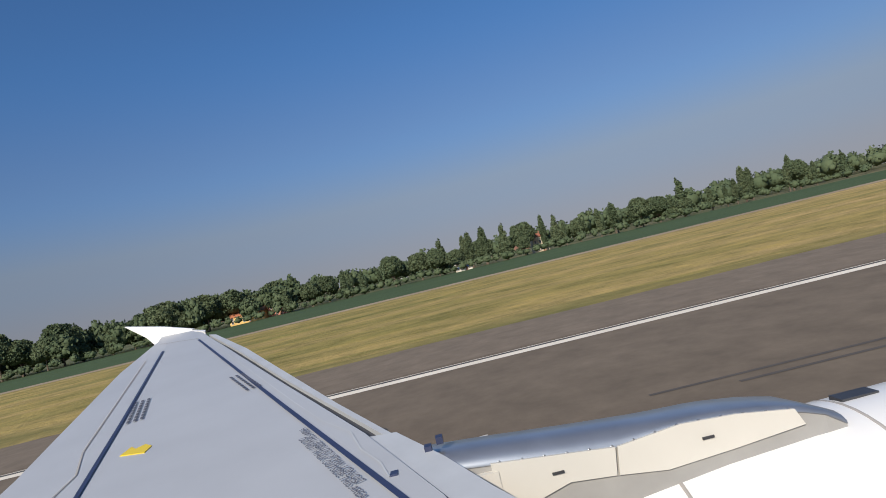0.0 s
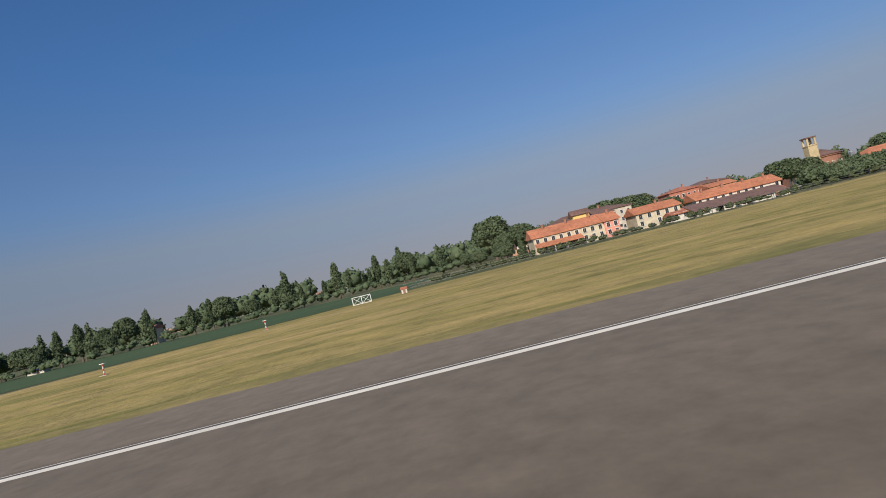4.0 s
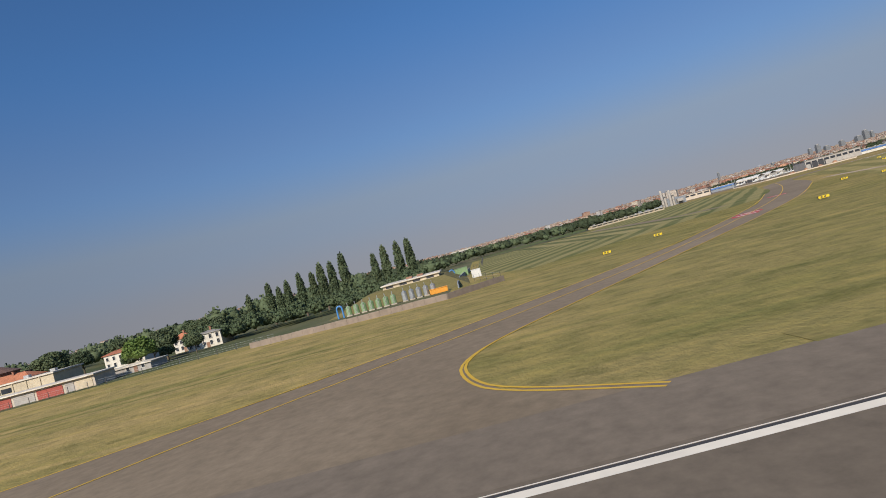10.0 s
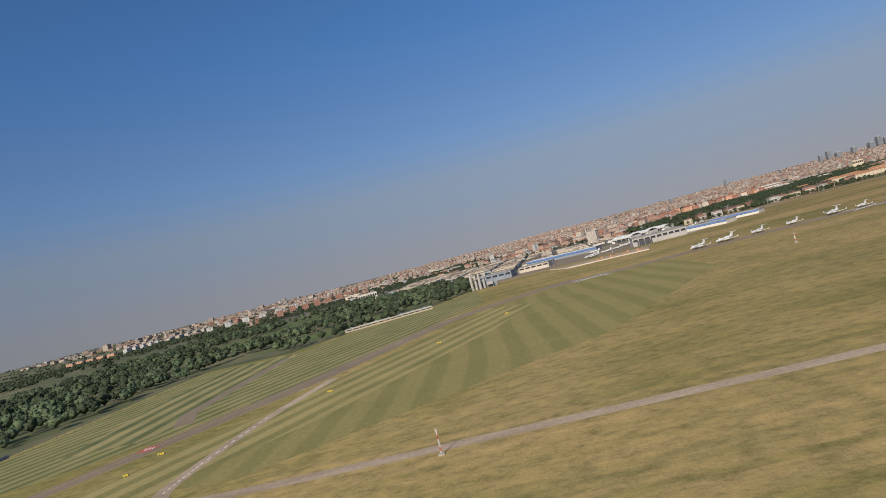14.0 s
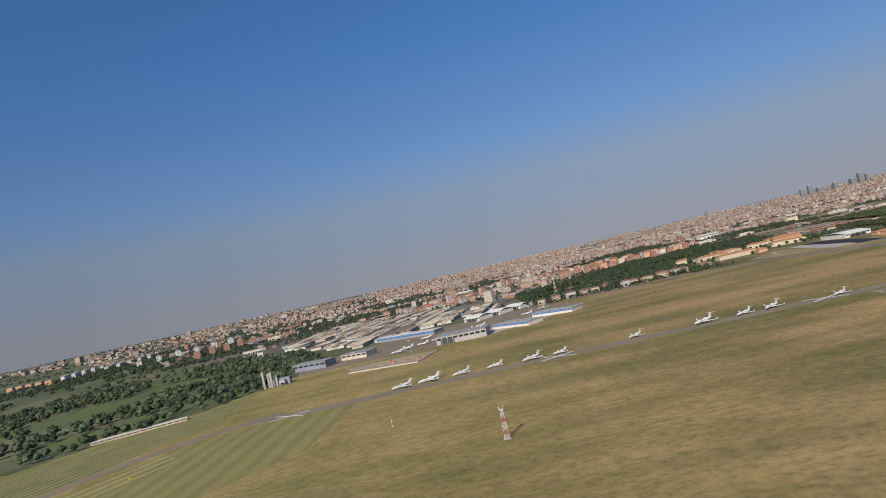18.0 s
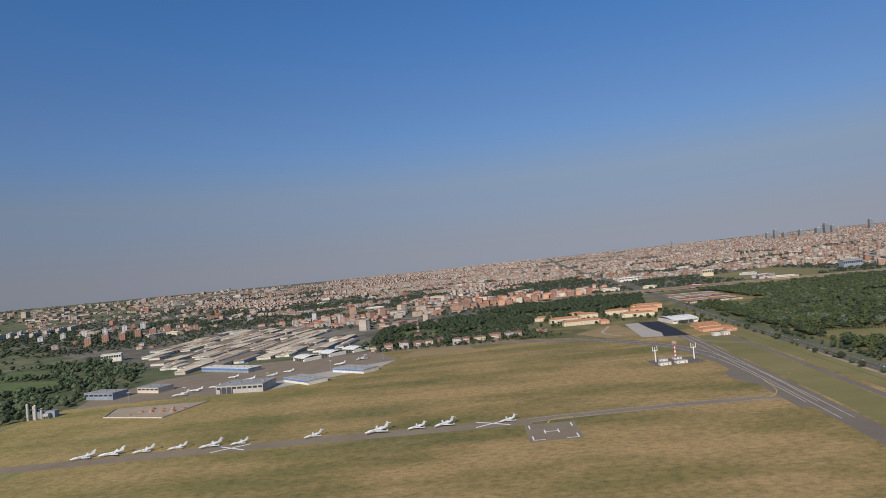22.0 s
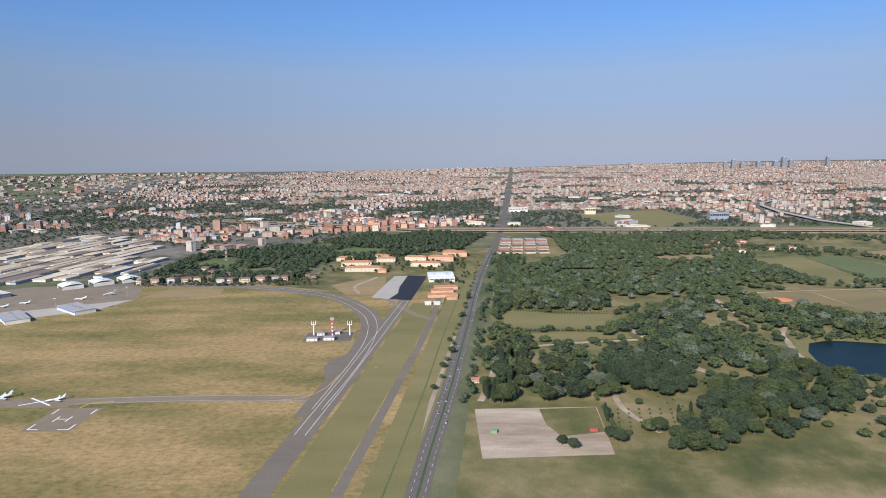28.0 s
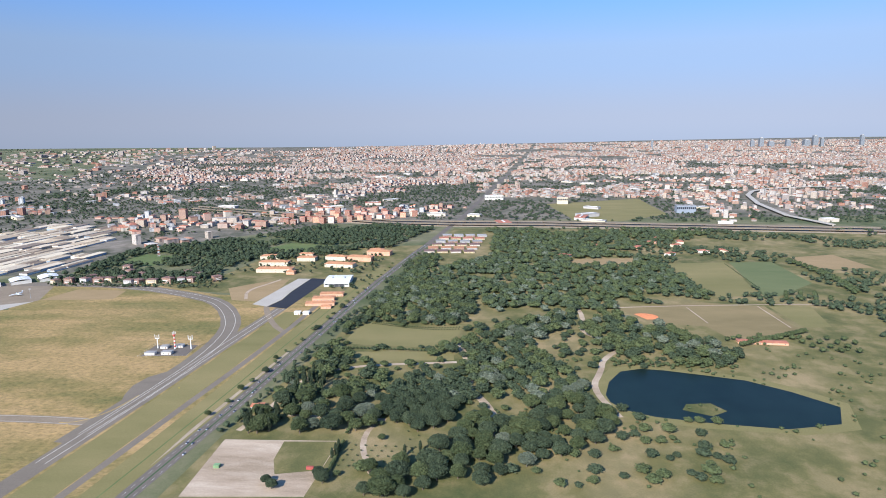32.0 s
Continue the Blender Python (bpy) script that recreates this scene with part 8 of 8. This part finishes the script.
# ---- skyline ----
for x, y, h, w, label in ((-4000, 2590, 44, 20, "dark glass skyscraper in the far haze"), (-4000, 2640, 56, 24, "tall blue glass skyscraper in the far haze"), (-4010, 2700, 34, 30, "squat grey office tower far away"), (-4010, 2796, 40, 26, "broad grey office tower far away"), (-4000, 2895, 40, 34, "broad blue office tower far away"),
                          (-4000, 2943, 62, 28, "pale stone skyscraper far away"), (-4005, 2985, 46, 18, "slim pale office tower far away"), (-3950, 3178, 60, 20, "tall pale tower far away"), (-4000, 2012, 56, 12, "slim pale blue tower far away"), (-3900, 2300, 26, 16, "grey block of flats above the roofs"), (-3900, 1640, 30, 14, "pale block of flats above the roofs")):
    e = empty("skyscraper", pose(x, y, rise(x, y) - 1), label, "skyscraper", "skyline towers")
    part("shaft", boxes((-w / 2, w / 2, -w / 2, w / 2, 0, h * 0.86)), M["tower_glass"], e)
    part("setback", boxes((-w * 0.42, w * 0.42, -w * 0.42, w * 0.36, h * 0.86, h)), M["tower_glass"], e)
    part("crown", boxes((-w * 0.25, w * 0.25, -w * 0.25, w * 0.25, h, h + 3)), W["grey"], e)


# ---- the airliner's wing and engine on the runway ----
WX, WY = 0.02, -6.43


def skin_z(x):
    return 1.33 - 0.114 * x


def wing_solid(pts, lift=0.0, thick=(0.09, 0.26), give=None):
    """A piece of wing on an outline seen from above; the skin rises toward the tip."""
    bm = bmesh.new()
    hi = [bm.verts.new((x, y, skin_z(x) + lift)) for x, y in pts]
    t = [give if give else thick[0] + (thick[1] - thick[0]) * min(1, max(0, (x + 7.2) / 6.2)) for x, y in pts]
    lo = [bm.verts.new((x, y, skin_z(x) + lift - d)) for (x, y), d in zip(pts, t)]
    bm.faces.new(hi)
    bm.faces.new(lo[::-1])
    n = len(pts)
    for i in range(n):
        bm.faces.new((lo[i], lo[(i + 1) % n], hi[(i + 1) % n], hi[i]))
    bmesh.ops.recalc_face_normals(bm, faces=bm.faces)
    bmesh.ops.triangulate(bm, faces=[f for f in bm.faces if len(f.verts) > 4])
    return bm


def stripe(pts, w, lift):
    bm = bmesh.new()
    for (ax, ay), (bx, by) in zip(pts, pts[1:]):
        d = Vector((bx - ax, by - ay)).normalized()
        s = Vector((-d.y, d.x)) * w / 2
        v = [bm.verts.new((x, y, skin_z(x) + lift)) for x, y in ((ax + s.x, ay + s.y), (ax - s.x, ay - s.y), (bx - s.x, by - s.y), (bx + s.x, by + s.y))]
        bm.faces.new(v[::-1])
    bmesh.ops.recalc_face_normals(bm, faces=bm.faces)
    return bm


M["wing_skin"] = plain("pale_grey_wing_paint", (0.43, 0.435, 0.445), 0.38, vary=0.06, scale=2.5)
M["wing_edge"] = plain("worn_wing_edge", (0.47, 0.48, 0.49), 0.42, vary=0.12, scale=4)
M["bare_metal"] = plain("brushed_bare_metal", (0.42, 0.43, 0.45), 0.32, 0.75, vary=0.15, scale=6)
M["beige_panel"] = plain("cream_fairing_paint", (0.60, 0.57, 0.51), 0.45, vary=0.06, scale=3)
M["cowl_white"] = plain("glossy_white_cowl", (0.80, 0.78, 0.75), 0.3, vary=0.03, scale=2)
M["navy"] = plain("navy_stripe_paint", (0.03, 0.04, 0.09), 0.5)
M["stencil"] = plain("dark_stencil_ink", (0.10, 0.10, 0.12), 0.6)
wing = empty("airliner_wing", pose(WX, WY, 0), "pale grey airliner wing with a white engine below", "airliner wing")
TRAIL = [(-7.05, -3.05), (-6.7, -2.94), (-5.28, -2.67), (-3.75, -2.27), (-2.96, -2.06), (-1.6, -1.78), (-0.95, -1.62)]
GAP = [(-0.95, 0.15), (-1.81, -0.12), (-2.46, -0.40), (-3.71, -1.02), (-5.2, -1.75), (-6.6, -2.44), (-6.95, -2.68)]
part("wing_box", wing_solid(TRAIL + GAP), M["wing_skin"], wing)
part("slat", wing_solid([(-2.5, -0.345), (-3.71, -0.955), (-5.2, -1.68), (-6.55, -2.36), (-6.45, -2.26), (-5.2, -1.61), (-4.25, -1.16), (-3.05, -0.59), (-2.45, -0.29)], -0.03), M["wing_edge"], wing, "pale leading-edge slat with a dark gap")
# dark strip under the slat, painting in the shade of the gap
part("slat_gap_shade", wing_solid([(-2.46, -0.44), (-3.71, -1.05), (-5.2, -1.78), (-6.5, -2.42), (-6.45, -2.34), (-5.2, -1.66), (-3.71, -0.93), (-2.46, -0.33)], -0.05, give=0.05), M["dark_steel"], wing)
part("leading_edge", wing_solid([(-0.95, 0.16), (-1.81, -0.11), (-2.44, -0.385), (-2.42, -0.28), (-2.1, -0.11), (-1.81, 0.02), (-0.95, 0.46)], -0.01), M["wing_edge"], wing, "worn inboard leading edge with vents")
part("flap_line", stripe([(-5.56, -2.58), (-3.15, -1.85), (-2.81, -1.70), (-2.1, -1.62), (-1.2, -1.45)], 0.008, 0.004), W["grey"], wing)
part("stripe", stripe([(-5.91, -2.57), (-3.59, -1.86), (-2.51, -1.54), (-1.0, -1.1)], 0.021, 0.006), M["navy"], wing, "navy walkway stripe")
part("stripe", stripe([(-6.11, -2.31), (-3.14, -0.87), (-1.83, -0.23), (-1.0, 0.17)], 0.021, 0.006), M["navy"], wing, "navy walkway stripe")
part("hook_mark", wing_solid([(-2.94, -1.57), (-3.04, -1.56), (-2.99, -1.52), (-3.03, -1.49), (-2.98, -1.44), (-2.90, -1.44)], 0.004, give=0.004), M["yellow_metal"], wing, "yellow hook mark on the wing")
fence_bm = bmesh.new()
v = [fence_bm.verts.new(p) for s in (-0.03, 0.03) for p in ((-7.08 + s, -3.1, 2.02), (-7.08 + s, -2.7, 2.14), (-7.16 + s, -3.05, 2.24), (-7.25 + s, -3.5, 2.34), (-7.18 + s, -3.25, 2.16))]
for f in ((0, 1, 2, 3, 4), (9, 8, 7, 6, 5), (0, 5, 6, 1), (1, 6, 7, 2), (2, 7, 8, 3), (3, 8, 9, 4), (4, 9, 5, 0)):
    fence_bm.faces.new([v[i] for i in f])
bmesh.ops.recalc_face_normals(fence_bm, faces=fence_bm.faces)
part("wingtip_fence", fence_bm, M["cowl_white"], wing, "white upturned wingtip fence")
part("tip_cap", wing_solid([(-6.98, -2.68), (-6.62, -2.42), (-6.75, -2.46), (-7.12, -2.76), (-7.12, -3.04), (-7.06, -3.05)], 0.0), M["cowl_white"], wing)
for k, x in enumerate((-3.2, -4.6, -5.8)):
    y = -2.13 - (-3.2 - x) * 0.26
    part("flap_fairing", revolve(bmesh.new(), [(0.02, 0.03, 0), (0.1, 0.07, 0), (0.5, 0.1, 0), (1.0, 0.04, 0)], 8), M["wing_skin"], wing).location = (x, y, skin_z(x) - 0.2)


def stencil(words, x, y, size, turn, name="stencil_words"):
    cu = bpy.data.curves.new(name, "FONT")
    cu.body, cu.size, cu.align_x, cu.align_y = words, size, "LEFT", "BOTTOM_BASELINE"
    tmp = bpy.data.objects.new(name, cu)
    scene.collection.objects.link(tmp)
    me = bpy.data.meshes.new_from_object(tmp.evaluated_get(bpy.context.evaluated_depsgraph_get()))
    bpy.data.objects.remove(tmp)
    me.materials.clear()
    me.materials.append(M["stencil"])
    o = new(name, me)
    o.parent = wing
    tilt = Matrix(((1, 0, 0, 0), (0, 1, 0, 0), (-0.114, 0, 1, 0), (0, 0, 0, 1)))
    me.transform(tilt @ pose(x, y, 0.008 + 1.33, 0, 0, turn))
    o["label"] = "dark stencilled walkway warning"


stencil("DO NOT WALK OUTSIDE THIS AREA", -2.55, -0.675, 0.044, 25)
stencil("DO NOT WALK OUTSIDE THIS AREA", -2.02, -0.36, 0.044, 205)
bars = bmesh.new()
for x0, y0, dx, dy in ((-4.05, -1.40, 0.47, 0.24), (-3.50, -1.80, -0.5, -0.17)):
    for k in range(3):
        for i in range(8):
            a, b = i / 8, (i + 0.75) / 8
            ox, oy = (-0.012 * k, 0.033 * k)
            q = [(x0 + dx * a + ox, y0 + dy * a + oy), (x0 + dx * b + ox, y0 + dy * b + oy), (x0 + dx * b + ox, y0 + dy * b + oy + 0.018), (x0 + dx * a + ox, y0 + dy * a + oy + 0.018)]
            bars.faces.new([bars.verts.new((x, y, skin_z(x) + 0.007)) for x, y in q])
part("stencil_bars", bars, M["stencil"], wing, "small unreadable stencilled lines")

part("root_fairing", wing_solid([(-2.44, -0.27), (-2.12, -0.10), (-2.13, 0.05), (-2.46, 0.05)], -0.115, give=0.14), M["beige_panel"], wing, "pale fairing between wing and pylon")
for x, y in ((-2.03, -0.27), (-2.18, -0.16), (-2.24, -0.12)):
    part("vent_slot", boxes((x - 0.02, x + 0.02, y - 0.012, y + 0.012, skin_z(x) - 0.02, skin_z(x) + 0.004)), M["navy"], wing, "small dark vent slot")
part("panel_seam", stripe([(-6.2, -2.34), (-6.45, -2.82)], 0.012, 0.004), W["grey"], wing)
part("leading_edge_seam", stripe([(-6.6, -2.48), (-4.55, -1.49), (-3.14, -0.81), (-2.74, -0.61), (-2.51, -0.46), (-2.3, -0.40), (-2.14, -0.32), (-2.01, -0.285)], 0.006, 0.003), M["wing_edge"], wing)

engine = part("engine", revolve(bmesh.new(), [(0.30, 0.52, 0), (0.5, 0.58, 0), (0.8, 0.615, 0), (1.1, 0.635, 0), (1.6, 0.645, 0), (2.3, 0.62, 0), (2.62, 0.55, 0)], 64), M["cowl_white"], wing, "glossy white engine cowl", smooth=True)
engine.location = (-2.3, 0, 0.70)
part("intake_lip", revolve(bmesh.new(), [(2.62, 0.55, 0), (2.72, 0.53, 0), (2.74, 0.5, 0)], 32), M["bare_metal"], engine)
part("core_cowl", revolve(bmesh.new(), [(-0.55, 0.2, 0), (0.0, 0.36, 0), (0.3, 0.44, 0)], 24), M["beige_panel"], engine, smooth=True)
part("cowl_seam", revolve(bmesh.new(), [(1.30, 0.6405, 0), (1.306, 0.642, 0), (1.312, 0.6405, 0)], 64), W["grey"], engine)
part("nozzle_seam", revolve(bmesh.new(), [(0.62, 0.5965, 0), (0.626, 0.599, 0), (0.632, 0.598, 0)], 64), W["grey"], engine)


def pylon_line(y, rows):
    return float(np.interp(y, [r[0] for r in rows], [r[1] for r in rows]))


EDGE = ((-0.35, 0.83), (0.03, 0.79), (0.28, 0.762), (0.45, 0.746), (0.57, 0.757), (0.67, 0.766), (0.86, 0.754), (1.05, 0.724), (1.16, 0.685), (1.22, 0.64))
CREST = ((-0.35, 0.86), (0.03, 0.828), (0.31, 0.80), (0.6, 0.776), (0.8, 0.768), (0.97, 0.745), (1.1, 0.715), (1.22, 0.655))
FOOT = ((-0.35, 0.56), (0.38, 0.584), (0.58, 0.594), (0.82, 0.612), (1.02, 0.625), (1.22, 0.632))
STATIONS = [-0.35 + 1.57 * k / 24 for k in range(25)]


def pylon_shell(sections):
    """A skin through the same number of points at every station along the pylon."""
    bm = bmesh.new()
    rows = [[bm.verts.new((x, y, z)) for x, z in sections(y)] for y in STATIONS]
    for a, b in zip(rows, rows[1:]):
        for i in range(len(a) - 1):
            bm.faces.new((a[i], a[i + 1], b[i + 1], b[i]))
    bmesh.ops.recalc_face_normals(bm, faces=bm.faces)
    return bm


def cap_section(y):
    e, c = pylon_line(y, EDGE), pylon_line(y, CREST)
    return [(0.157, e - 0.012), (0.155, e), (0.13, e + 0.6 * (c - e) + 0.004), (0.09, e + 0.9 * (c - e) + 0.005), (0.03, c), (-0.06, c - 0.008), (-0.13, c - 0.04), (-0.16, c - 0.1)]


part("pylon", pylon_shell(lambda y: [(0.16, pylon_line(y, FOOT) - 0.05), (0.152, pylon_line(y, EDGE) - 0.01), (-0.155, pylon_line(y, CREST) - 0.1), (-0.155, 0.5)]), plain("dull_grey_pylon_paint", (0.30, 0.29, 0.275), 0.5, vary=0.1, scale=8), engine, "dull grey pylon side")
part("pylon_cap", pylon_shell(cap_section), M["bare_metal"], engine, "brushed metal pylon spine", smooth=True)


def access_panel(outline):
    bm = bmesh.new()
    va = [bm.verts.new((0.148, y, z)) for y, z in outline]
    vb = [bm.verts.new((0.166, y, z)) for y, z in outline]
    bm.faces.new(vb)
    bm.faces.new(va[::-1])
    for i in range(len(outline)):
        bm.faces.new((va[i], va[(i + 1) % len(outline)], vb[(i + 1) % len(outline)], vb[i]))
    bmesh.ops.recalc_face_normals(bm, faces=bm.faces)
    return bm


part("access_panel", access_panel([(0.03, 0.786), (0.443, 0.741), (0.428, 0.65), (0.273, 0.665), (0.17, 0.636), (0.03, 0.62)]), M["beige_panel"], engine, "cream access panel with rivets")
part("access_panel", access_panel([(0.451, 0.741), (0.57, 0.753), (0.67, 0.763), (0.86, 0.751), (1.054, 0.721), (1.078, 0.664), (0.83, 0.642), (0.6, 0.627), (0.436, 0.649)]), M["beige_panel"], engine, "cream access panel with rivets")
for y, z in ((0.24, 0.706), (0.75, 0.70)):
    part("latch", boxes((0.16, 0.172, y - 0.02, y + 0.02, z - 0.004, z + 0.004)), M["dark_steel"], engine)
part("vent", boxes((-0.1, -0.02, 1.32, 1.46, 0.6, 0.648)), M["dark_steel"], engine, "dark recessed vent on the cowl")
for k in range(14):
    y = 0.06 + 0.075 * k
    part("rivet", tube(bmesh.new(), (0.155, y, pylon_line(y, EDGE) - 0.004), (0.163, y, pylon_line(y, EDGE) - 0.004), 0.005, 0.005, 6), M["bare_metal"], engine)
